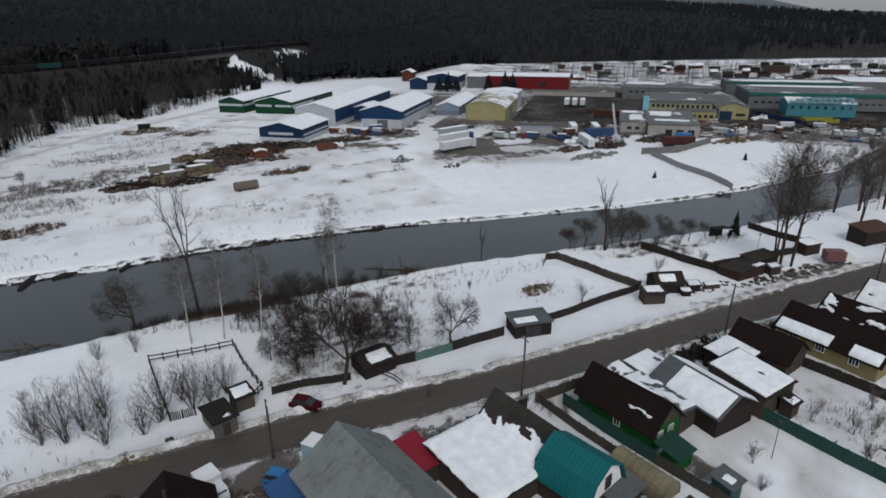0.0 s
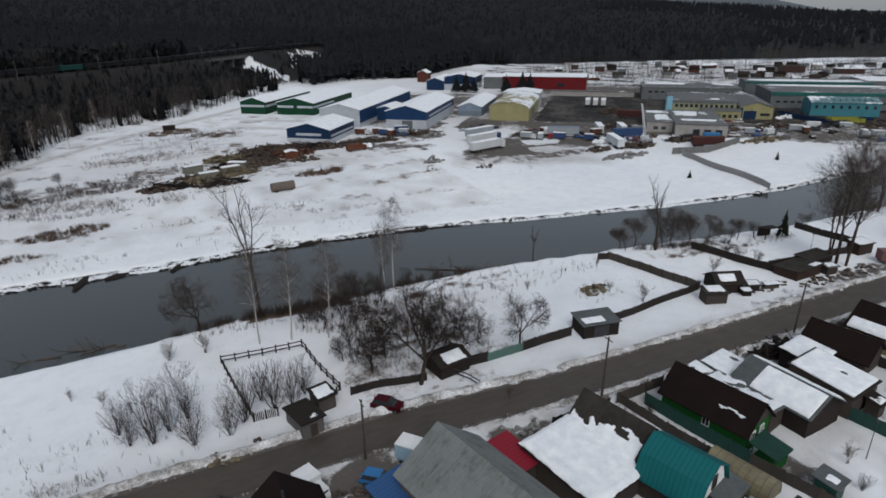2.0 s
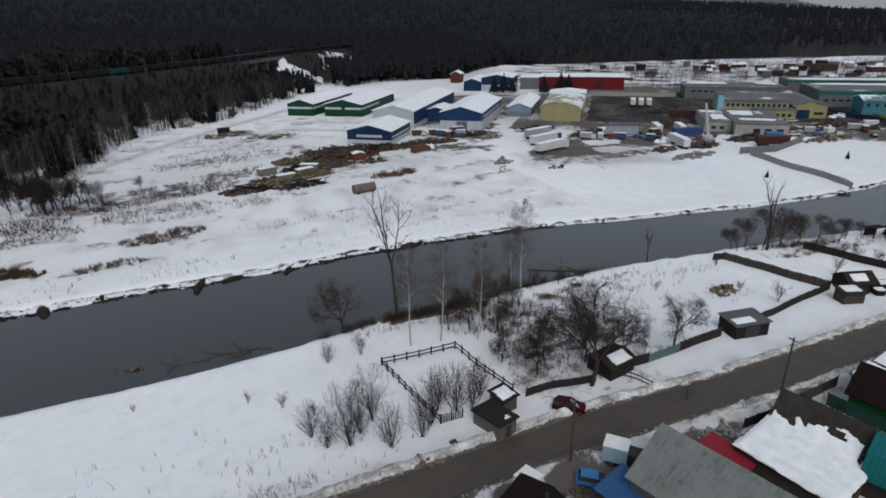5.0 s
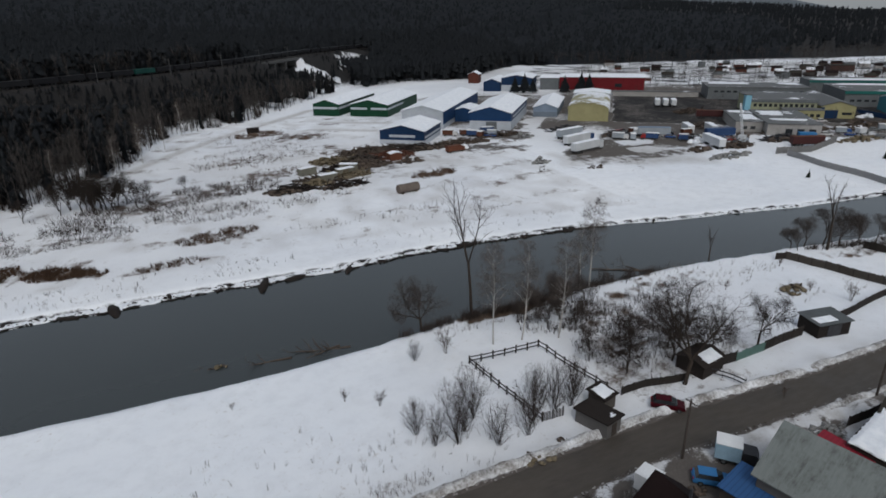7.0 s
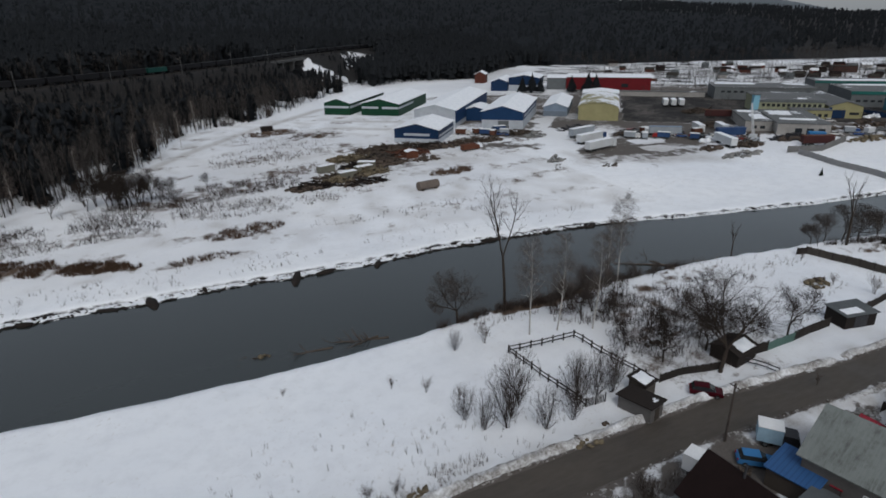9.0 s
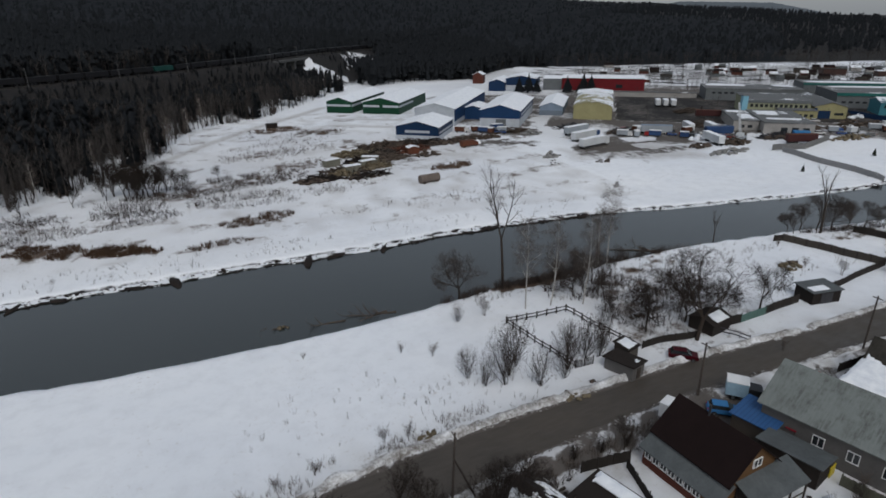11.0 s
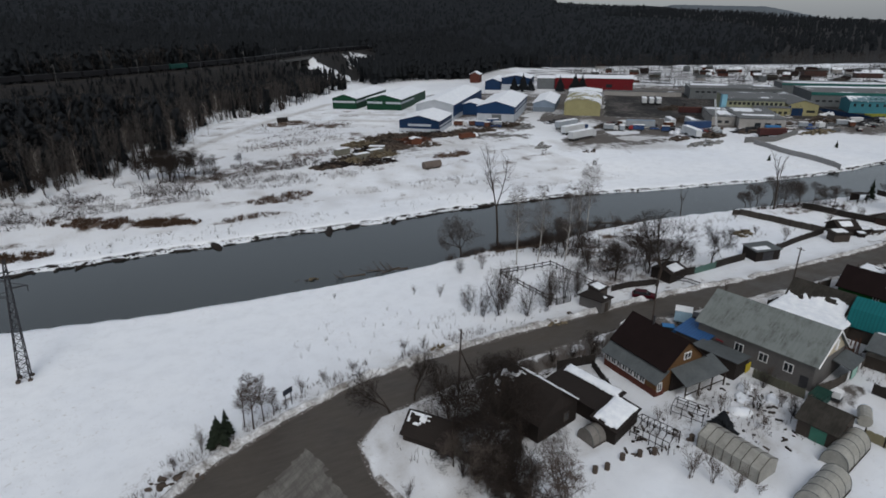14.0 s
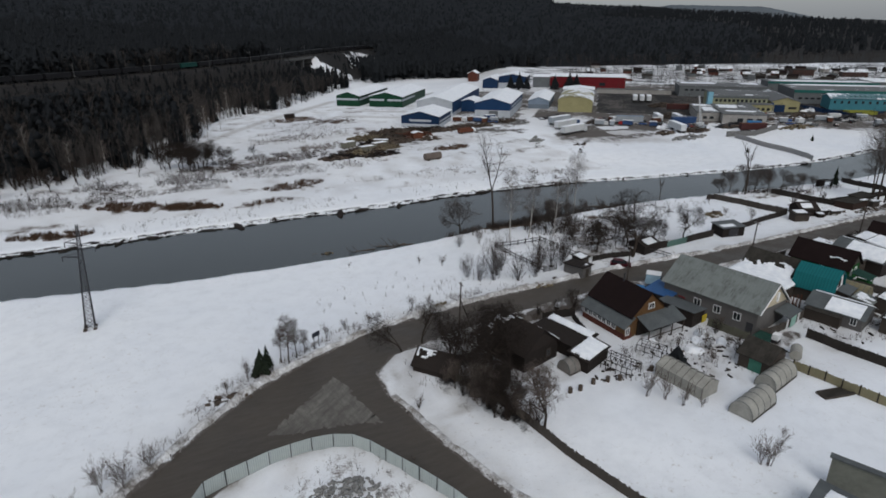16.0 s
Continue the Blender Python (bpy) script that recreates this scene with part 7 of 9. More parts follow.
def fence(points, h, mat, label, step=2.5, post=0.06, post_mat=None, style="boards", ragged=0.06, post_up=0.15, seed=0, name="fence", base_z=None):
    """A fence: posts and panels as parts. styles: boards, sheet, pickets, rails."""
    pl = along(points, step)
    (x0, y0) = pl[0]
    ob = thing(name, x0, y0, 0, 0, label, "fence")
    rng = random.Random(seed + 77)
    pm = mesh_of("post", boxes((-post, post, -post, post, -0.5, h + post_up)), post_mat or mat)
    gz_ = [ground_at(x, y) if base_z is None else base_z for x, y in pl]
    for (x, y), z in zip(pl, gz_):
        share("post", pm, ob, pose(x - x0, y - y0, z, rng.gauss(0, 1.2), rng.gauss(0, 1.2), rng.uniform(0, 20)))
    ln = math.hypot(pl[1][0] - x0, pl[1][1] - y0)
    variants = []
    for v in range(3):
        bm = bmesh.new()
        cols = []
        if style == "sheet":
            n = int(ln / 0.2)
            cols = [(ln * k / (n * 2), 0.025 if k % 2 else -0.025, h) for k in range(n * 2 + 1)]
        elif style == "boards":
            u = 0.0
            while u < ln - 0.06:
                w = min(rng.uniform(0.11, 0.16), ln - u)
                top = h + rng.gauss(0, ragged)
                cols += [(u, -0.02, top), (u + w - 0.02, -0.02, top), (u + w - 0.015, 0.015, top - 0.05), (u + w - 0.001, 0.015, top - 0.05)]
                u += w
        prev = None
        for u, off, top in cols:
            cur = [bm.verts.new((u, off, 0.04)), bm.verts.new((u, off, top)), bm.verts.new((u, off + 0.02, top)), bm.verts.new((u, off + 0.02, 0.04))]
            if prev:
                for j in range(4):
                    bm.faces.new((prev[j], prev[(j + 1) % 4], cur[(j + 1) % 4], cur[j]))
            prev = cur
        if not cols:
            box(bm, 0, ln, -0.05, 0.05, -0.07, 0.07) if style == "rails" else box(bm, -0.055, 0.055, -0.02, 0.02, 0.03, h + rng.gauss(0, ragged))
        variants.append(mesh_of("panel", bm, mat))
    for i in range(len(pl) - 1):
        (ax, ay), (bx, by) = pl[i], pl[i + 1]
        dx, dy, dz = bx - ax, by - ay, gz_[i + 1] - gz_[i]
        stretch = math.hypot(dx, dy) / ln
        m = pose(ax - x0, ay - y0, gz_[i], 0, -math.degrees(math.atan2(dz, math.hypot(dx, dy))), math.degrees(math.atan2(dy, dx))) @ Matrix.Diagonal((stretch, 1, 1, 1))
        if style == "rails":
            for z in (h * 0.38, h * 0.85):
                share("rail", variants[i % 3], ob, m @ pose(0, 0, z + rng.gauss(0, 0.03)))
        elif style == "pickets":
            for k in range(int(ln / 0.22)):
                share("picket", variants[k % 3], ob, m @ pose(0.11 + 0.22 * k, 0, 0))
        else:
            share("panel", variants[i % 3], ob, m)
    return ob


fence([(-76.2, 33.6), (-74.9, 35.6), (-72.5, 36.6), (-67.2, 37.7), (-61.8, 37.9), (-58.3, 37.2), (-56.2, 34.8), (-52.6, 27.6), (-50.8, 23.8), (-46.8, 12), (-42, -4)], 2.1, M_SHEETFENCE, "pale ribbed metal fence with dark posts round a yard", 2.6, 0.05, M_STEEL, "sheet", post_up=0.12, seed=1)
fence([(-41.2, 47.6), (-38.6, 41.0), (-36.2, 34.6), (-34.9, 24.2), (-32.8, 14.6), (-30.0, 2.0), (-27.5, -10)], 1.5, M_FENCE, "weathered grey plank fence along the garden", 2.5, seed=2)
fence([(-7.0, 87.7), (-1.2, 87.5), (4.9, 87.2)], 1.25, M_DARKFENCE, "dark rail fence round a snowy paddock", 1.9, 0.08, style="rails", seed=3, name="rail_fence")
fence([(4.9, 87.2), (5.6, 80.5), (7.0, 73.4)], 1.25, M_DARKFENCE, "dark rail fence round a snowy paddock", 1.9, 0.08, style="rails", seed=4, name="rail_fence")
fence([(-7.0, 87.7), (-6.0, 80.0), (-4.8, 71.6)], 1.25, M_DARKFENCE, "dark rail fence round a snowy paddock", 1.9, 0.08, style="rails", seed=5, name="rail_fence")
fence([(-4.8, 71.6), (-1.8, 71.4)], 1.3, M_DARKFENCE, "dark picket fence beside the roadside shed", 1.5, 0.07, style="pickets", seed=6)
fence([(5.6, 71.8), (7.0, 73.4)], 1.2, M_DARKFENCE, "dark picket fence beside the wooden shed", 1.2, 0.07, style="rails", seed=7)
fence([(8.0, 71.6), (12.0, 71.8), (16.0, 70.6), (18.6, 70.2)], 1.3, M_DARKFENCE, "low dark sagging plank fence behind the car", 2.0, seed=8)
fence([(25.6, 70.8), (28.7, 70.7)], 1.8, M_DARKFENCE, "dark plank fence beside the log hut", 2.4, seed=9)
fence([(28.7, 70.7), (34.9, 70.9)], 1.5, paint("faded_green_boards", (0.09, 0.16, 0.14)), "faded green board fence along the road", 2.2, seed=10)
fence([(34.9, 70.9), (40, 71.4), (44.4, 71.5)], 1.7, M_DARKFENCE, "dark plank fence along the road", 2.4, seed=11)
fence([(51.0, 71.9), (60, 72.9), (68, 74.0), (75.4, 74.8)], 1.5, M_DARKFENCE, "dark plank fence along a snowy plot", 2.4, seed=12)
fence([(75.8, 74.8), (74.2, 80), (72.6, 87), (70.9, 94.3)], 1.7, M_FENCE, "weathered board fence between snowy plots", 2.6, 0.07, M_DARKFENCE, seed=13)
fence([(70.9, 94.3), (68.6, 94.9)], 1.5, M_DARKFENCE, "dark fence at the river bank", 2.4, seed=14)
fence([(95.6, 72.4), (93.6, 79), (91.7, 86.7), (90.5, 90.5)], 1.7, M_DARKFENCE, "dark plank fence between snowy plots", 2.5, seed=15)
fence([(95.8, 76), (104, 75.2), (112, 74.6), (120, 73.8)], 1.6, M_DARKFENCE, "dark plank fence beside the road", 2.5, seed=16)
fence([(124, 73.5), (123.4, 80), (122.5, 89.5)], 1.6, M_DARKFENCE, "dark plank fence at a snowy plot", 2.5, seed=17)
fence([(24.6, 65.6), (24.0, 67.6), (22.6, 69.8)], 1.2, M_STEEL, "thin metal gate rail beside the path", 1.6, 0.03, style="rails", seed=18)
fence([(42.2, 52.6), (43.4, 44.6), (44.8, 38.8)], 1.9, M_GREENFENCE, "dark green sheet fence beside the green house", 2.4, style="sheet", seed=19)
fence([(44.8, 38.8), (45.8, 34), (47.6, 27)], 1.6, M_FENCE, "grey plank fence behind the film tunnel", 2.4, seed=20)
fence([(62.6, 39.6), (63.6, 33), (65.2, 24), (67, 14)], 1.9, M_GREENFENCE, "dark green sheet fence round a snowy garden", 2.5, style="sheet", seed=21)
fence([(39.0, 54.3), (42.4, 54.4), (47.2, 54.6)], 1.7, M_FENCE, "weathered board fence along the road", 2.2, seed=22)
fence([(39.4, 54.2), (40.6, 46), (42, 40)], 1.5, M_FENCE, "weathered board fence between gardens", 2.4, seed=23)
fence([(78.6, 44.6), (80.2, 38), (81.6, 30), (82.5, 24)], 1.7, M_DARKFENCE, "dark plank fence before the yellow house", 2.5, seed=24)
fence([(6.7, 39.6), (7.2, 36.2), (8.4, 32.9)], 1.5, planks("mossy_boards", (0.125, 0.125, 0.095), 0.15, 0), "mossy grey board fence below the long house", 2.2, seed=25)
fence([(10.8, 33.0), (13, 32.6), (18.1, 33.0), (25.4, 34.6)], 1.6, M_FENCE, "weathered board fence behind the long house", 2.4, seed=26)
fence([(18.0, 29.6), (19.0, 24), (20.4, 17.8), (22, 10)], 1.7, M_DARKFENCE, "dark brown board fence between gardens", 2.4, seed=27)
fence([(7.0, 24.2), (8.4, 18.6), (9.9, 12.2), (11.4, 5)], 1.5, planks("pale_boards", (0.26, 0.235, 0.150), 0.15, 0), "pale weathered board fence with dark posts along the garden", 2.2, 0.08, M_DARKWOOD, seed=28)
fence([(-11.4, 52.6), (-14, 53.2), (-17.6, 53.6)], 1.6, M_DARKFENCE, "dark board fence before the cottage", 2.2, seed=29)
fence([(-12.4, 52.0), (-14.6, 44.5)], 1.3, M_DARKFENCE, "dark board fence beside the cottage", 2.4, seed=30)
fence([(28.5, 54.0), (33, 53.8), (37.4, 54.0)], 1.5, M_DARKFENCE, "dark board fence before the old house", 2.4, seed=31)
fence([(160.0, 160.5), (156.6, 145), (155.6, 130), (152.4, 119.0)], 2.0, worn("grey_concrete_panel", (0.24, 0.24, 0.245), 0.75, 1.2, 0.3, 2), "grey concrete panel fence running down to the river", 3.0, 0.12, style="sheet", seed=32)
fence([(*yard(16, 227),), (*yard(29, 233),), (*yard(43, 253),)], 2.4, worn("dark_concrete_panel", (0.15, 0.15, 0.15), 0.75, 1.2, 0.3, 2), "dark concrete panel fence along the yard", 3.0, 0.12, style="sheet", seed=33)
fence([(*yard(73, 327),), (*yard(91, 303),), (*yard(112, 318),)], 2.4, NAVY, "dark blue sheet fence before the turquoise building", 3.0, 0.08, style="sheet", seed=34)


# ---- greenhouses, frames and small buildings in the gardens ----
def arched_greenhouse(x, y, turn, w, d, h, mat, label, ribs=5):
    ob = thing("greenhouse", x, y, 0, turn, label, "greenhouse", "greenhouses in the gardens")
    n = 12
    arc = [(w / 2 * math.cos(a), h * math.sin(a) ** 0.8) for a in np.linspace(0, math.pi, n + 1)]
    bm = bmesh.new()
    extrude_y(bm, arc + [(px * 0.97, pz * 0.97) for px, pz in arc[::-1]], -d / 2, d / 2)
    bmesh.ops.recalc_face_normals(bm, faces=bm.faces[:])
    part("film_cover", bm, mat, ob)
    for s in (-1, 1):
        bm = bmesh.new()
        extrude_y(bm, [(px * 0.96, pz * 0.96) for px, pz in arc], s * d / 2 - s * 0.05, s * d / 2 - s * 0.12)
        bmesh.ops.recalc_face_normals(bm, faces=bm.faces[:])
        part("end_wall", bm, mat, ob)
    rib = bmesh.new()
    for a, b in zip(arc[:-1], arc[1:]):
        tube(rib, (a[0] * 1.01, 0, a[1] * 1.01), (b[0] * 1.01, 0, b[1] * 1.01), 0.04, n=4)
    me = mesh_of("rib", rib, M_TIN)
    for k in range(ribs):
        share("rib", me, ob, pose(0, -d / 2 + d * k / (ribs - 1), 0))
    part("base_board", boxes((-w / 2 - 0.04, -w / 2 + 0.04, -d / 2, d / 2, -0.1, 0.25), (w / 2 - 0.04, w / 2 + 0.04, -d / 2, d / 2, -0.1, 0.25)), M_OLDWOOD, ob)
    return ob


arched_greenhouse(-6.5, 20.4, -78, 3.2, 6.6, 2.3, M_POLYFILM, "arched polycarbonate greenhouse in the snowy garden")
arched_greenhouse(2.2, 23.4, -78, 3.0, 6.6, 2.2, M_POLYFILM, "arched polycarbonate greenhouse in the snowy garden")
gl = house("garden_greenhouse", -10.1, 28.7, 3.6, 7.8, 1.7, 2.6, M_POLYFILM, M_POLYFILM, "long gabled film greenhouse in the snowy garden", 8, over=0.05, category="greenhouse")
for k in range(8):
    bm = bmesh.new()
    y0_ = -3.8 + 7.6 * k / 7
    for s in (-1, 1):
        tube(bm, (s * 1.84, y0_, -0.1), (s * 1.84, y0_, 1.72), 0.04, n=4)
        tube(bm, (s * 1.86, y0_, 1.84), (0, y0_, 2.77), 0.04, n=4)
    part("rib", bm, M_OLDWOOD, gl, "thin wooden rib")
arched_greenhouse(-21.2, 39.2, -81, 2.6, 6.0, 2.0, worn("grey_tarp", (0.16, 0.15, 0.14), 0.6, 1.3, 0.5, 3), "small tunnel covered with grey tarpaulin", 6)
arched_greenhouse(41.6, 37.3, 12, 3.4, 7.0, 2.4, M_FILMOLD, "long film tunnel with yellowed ribbed cover", 9)


def open_frame(x, y, turn, w, d, h, n, label):
    ob = thing("bare_greenhouse_frame", x, y, 0, turn, label, "frame")
    rib = bmesh.new()
    for u in (-w / 2, w / 2):
        tube(rib, (u, 0, -0.2), (u, 0, h), 0.06, n=4)
    tube(rib, (-w / 2, 0, h), (0, 0, h * 1.25), 0.05, n=4)
    tube(rib, (0, 0, h * 1.25), (w / 2, 0, h), 0.05, n=4)
    me = mesh_of("rib", rib, M_DARKWOOD)
    for k in range(n):
        share("rib", me, ob, pose(0, -d / 2 + d * k / (n - 1), 0))
    for u, z in ((-w / 2, h), (w / 2, h), (0, h * 1.25), (-w / 2, h * 0.4), (w / 2, h * 0.4)):
        bm = bmesh.new()
        tube(bm, (u, -d / 2, z), (u, d / 2, z), 0.05, n=4)
        part("rail", bm, M_DARKWOOD, ob)


open_frame(-16.0, 35.6, 20, 3.0, 5.0, 1.6, 7, "bare dark wooden greenhouse frame without film")
open_frame(-8.6, 37.0, 25, 2.4, 4.0, 1.5, 4, "bare dark wooden garden frame")
ss = house("garden_shed", 3.9, 27.2, 5.4, 4.4, 2.3, 4.0, M_OLDWOOD, M_OLDROOF, "dark weathered garden shed with brown roof", 12, along="v", over=0.35, category="shed")
part("door", boxes((-2.76, -2.68, -1.2, 0.6, 0.0, 1.9)), paint("faded_green_paint", (0.05, 0.16, 0.12)), ss, "faded green door")
ou = thing("outhouse", 47.9, 31.8, 0, 10, "small dark green outhouse with grey roof", "outhouse")
lean_to(ou, -1.4, 1.4, -1.4, 1.4, 2.3, 2.6, "s", M_TIN, M_GREENFENCE)
snow_sheet(ou, (-0.8, -1.0, 2.44), (1, 0, 0), (0, 1.8, 0.2), 1.3, 1.5, rag(40, -0.6, 0.5), 0.12, 14)
cb = thing("concrete_wall", -11.7, 6.9, 0, -67, "tall grey concrete wall with a dark coping in the snow", "wall")
part("wall_panel", boxes((0.0, 11.0, -0.2, 0.2, -0.4, 4.0)), worn("mossy_render", (0.15, 0.155, 0.135), 0.7, 1.15, 0.4, 3), cb)
part("coping", boxes((-0.25, 11.2, -0.42, 0.42, 4.0, 4.2)), M_TIN, cb, "dark sheet coping")
cb2 = thing("snowy_outbuilding", -15.1, 5.9, 0, 18, "low outbuilding with a grey rim round smooth roof snow", "shed")
lean_to(cb2, -8.0, 0.0, -8.0, 0.0, 2.6, 3.0, "s", M_TIN, M_CONCRETE)
snow_sheet(cb2, (-7.8, -7.8, 2.73), (1, 0, 0), (0, 6.7, 0.335), 6.9, 6.7, rag(41, -0.9, 0.6, rim=-1), 0.2)
for x, y, w, d, h, turn, roof, sn, sd in [(36.6, 31.6, 4, 3.4, 2.0, 12, M_SLATE, 0.2, 51), (33.0, 24.6, 5.0, 3.4, 2.2, 14, M_OLDROOF, 0.1, 53), (40.0, 29.0, 5, 4, 2.4, 12, M_OLDROOF, 0.2, 55), (66.6, 38.2, 2.4, 2.2, 2.0, 8, M_DARKWOOD, 0.2, 56)]:
    k = thing("garden_hut", x, y, 0, turn, "weathered garden hut with patches of snow", "hut", "huts in the gardens")
    lean_to(k, -w / 2, w / 2, -d / 2, d / 2, h, h + 0.5, "s", roof, M_OLDWOOD)
    snow_sheet(k, (-w / 2 + 0.15, -d / 2 + 0.15, h + 0.14), (1, 0, 0), (0, d - 0.3, (d - 0.3) / d * 0.5), w - 0.3, d - 0.3, rag(sd, sn, 0.4), 0.2, 18)
ls = house("long_shed", 29.6, 31.6, 6.4, 8.6, 2.3, 3.7, M_GREY_WALL, M_TIN, "grey boarded shed with a torn sheet of snow on its roof", 15, over=0.4, category="shed")
slope_snow(ls, -1, lambda a, c: rag(50, -0.35, 0.25)(a, c) if 0.08 < a < 0.66 and c < 0.9 else -1, 6.4, 8.6, 2.3, 3.7, 0.4, 0.2)
slope_snow(ls, 1, rag(52, 0.05, 0.3), 6.4, 8.6, 2.3, 3.7, 0.4, 0.2)
window(ls, -3.21, -3.0, 0.9, 0.8, 1.2, -90, 1)
part("lean_to_roof", boxes((-4.9, -3.3, -1.5, 4.2, 1.95, 2.07)), M_OLDROOF, ls, "low brown lean-to roof")
part("lean_to_wall", boxes((-4.7, -4.58, -1.4, 4.1, -0.3, 1.95), (-4.7, -3.3, 3.98, 4.1, -0.3, 1.95), (-4.7, -3.3, -1.4, -1.28, -0.3, 1.95)), M_OLDWOOD, ls)
part_b = thing("blue_tank", 10.8, 26.4, 0, -58, "pale tank with a blue end beside the shed", "tank")
bm = bmesh.new()
tube(bm, (0, -1.5, 0.9), (0, 1.2, 0.9), 0.85, n=14)
part("shell", bm, M_POLYFILM, part_b)
bm = bmesh.new()
tube(bm, (0, 1.2, 0.9), (0, 1.7, 0.9), 0.87, 0.6, n=14)
part("end_cap", bm, paint("bright_blue", (0.05, 0.22, 0.42)), part_b, "bright blue end")
bx = thing("green_skip", 9.6, 31.6, 0, 12, "dark green metal container by the fence", "container")
part("body", boxes((-1.5, 1.5, -0.9, 0.9, -0.05, 1.35)), M_GREENFENCE, bx)
part("lid", boxes((-1.6, 1.6, -1.0, 1.0, 1.35, 1.45)), M_GREENROOF, bx)
wt = thing("water_tank", 12.2, 30.8, 0, 14, "white plastic cube tank in a cage", "tank")
part("tank", boxes((-0.6, 0.6, -0.5, 0.5, 0.5, 1.5)), M_WHITE, wt)
part("stand", boxes((-0.65, 0.65, -0.55, 0.55, -0.05, 0.48)), M_STEEL, wt)

for ax_, ay_, at_ in ((2.7, 30.5, 20), (4.2, 29.4, 35), (5.6, 28.3, 25)):
    bm = bmesh.new()
    arc = [(0.9 * math.cos(a), 1.7 * math.sin(a)) for a in np.linspace(0, math.pi, 9)]
    for (ua, za), (ub, zb) in zip(arc[:-1], arc[1:]):
        tube(bm, (ua, 0, za - 0.1), (ub, 0, zb - 0.1), 0.04, n=5)
    ob = tagged(new("bean_arch", mesh_of("bean_arch", bm, M_STEEL)), "thin dark metal garden arch in the snow", "arch", "arches in the garden")
    ob.matrix_basis = pose(ax_, ay_, ground_at(ax_, ay_), 0, 0, at_)
rg = random.Random(77)
for hx, hy, hr in ((-1.8, 34.6, 1.5), (0.8, 36.6, 1.3), (4.4, 34.6, 1.2), (-6.0, 40.2, 1.2), (3.4, 38.2, 1.4)):
    bm = bmesh.new()
    bmesh.ops.create_icosphere(bm, subdivisions=3, radius=1.0)
    for v in bm.verts:
        k = 1 + 0.3 * noise.noise(v.co * 1.6 + Vector((hx, hy, 0)))
        v.co = Vector((hr * v.co.x * k, 0.75 * hr * v.co.y * k, max(0.55 * hr * v.co.z * k, -0.25)))
    for f in bm.faces:
        f.smooth = True
    ob = tagged(new("snow_heap", mesh_of("snow_heap", bm, M_SNOW)), "rounded heap of shovelled snow in the garden", "snow heap", "snow heaps in the garden")
    ob.matrix_basis = pose(hx, hy, ground_at(hx, hy), 0, 0, rg.uniform(0, 180))
rb = thing("raised_bed", 6.6, 17.4, 0, -12, "low brown board frame of a garden bed", "garden bed")
for d in ((-2.4, 2.4, -0.9, -0.8, -0.1, 0.35), (-2.4, 2.4, 0.8, 0.9, -0.1, 0.35), (-2.5, -2.4, -0.9, 0.9, -0.1, 0.35), (2.4, 2.5, -0.9, 0.9, -0.1, 0.35)):
    part("board", boxes(d), M_OLDWOOD, rb)
part("soil", boxes((-2.4, 2.4, -0.8, 0.8, -0.1, 0.22)), M_OLDROOF, rb, "dark bare soil")
rng = random.Random(5)
for x, y in [(-26.4, 34.1), (-24.8, 33.9), (-22.1, 34.4), (-19.8, 34.0), (-17.9, 33.6), (-12.0, 33.4)]:
    bm = bmesh.new()
    tube(bm, (0, 0, -0.1), (0, 0, 0.75), 0.33, 0.30, 10)
    tube(bm, (0, 0, 0.75), (0, 0, 0.80), 0.35, 0.33, 10)
    ob = tagged(new("barrel", mesh_of("barrel", bm, M_SCRAP if rng.random() > 0.3 else M_TAN)), "small dark barrel standing in the snowy garden", "barrel", "barrels in the garden")
    ob.location = (x, y, ground_at(x, y))
for k in range(150):
    if k >= 110:
        x, y = rng.choice([(rng.uniform(-10, 8), rng.uniform(26, 41)), (rng.uniform(24, 41), rng.uniform(24, 37)), (rng.uniform(64, 80), rng.uniform(28, 40)), (rng.uniform(-30, -14), rng.uniform(48, 56))])
    elif k < 26:
        x, y = rng.uniform(-21, -12), rng.uniform(33, 38)
    elif k < 76:
        x, y = rng.uniform(-8, 9), rng.uniform(27, 40)
    else:
        x, y = rng.uniform(23, 40), rng.uniform(23, 37)
    ln, w, h = rng.uniform(0.25, 1.0), rng.uniform(0.08, 0.28), rng.uniform(0.08, 0.3)
    ob = tagged(new("old_board", mesh_of("old_board", boxes((-ln / 2, ln / 2, -w / 2, w / 2, -0.05, h)), rng.choice([M_OLDWOOD, M_DARKWOOD, M_SCRAP, M_DARKFENCE]))), "old board or block lying in the snowy garden", "board", "old boards in the gardens")
    ob.matrix_basis = pose(x, y, ground_at(x, y), rng.uniform(-6, 6), rng.uniform(-10, 10), rng.uniform(0, 180))
for k in range(5):
    bm = bmesh.new()
    tube(bm, (0.25 * k, 0, -0.1), (0.25 * k + 0.4, rng.uniform(-0.3, 0.3), 2.6), 0.08, 0.06, 5)
    tube(bm, (0.25 * k + 0.1, 0.3, -0.1), (0.25 * k, 0.1, 2.9), 0.08, 0.06, 5)
    ob = tagged(new("board_stack", mesh_of("board_stack", bm, M_RUST)), "rust-brown boards leaning by the snowy shed", "boards")
    ob.location = (23.6 + k * 0.5, 37.6 - 0.2 * k, 0)


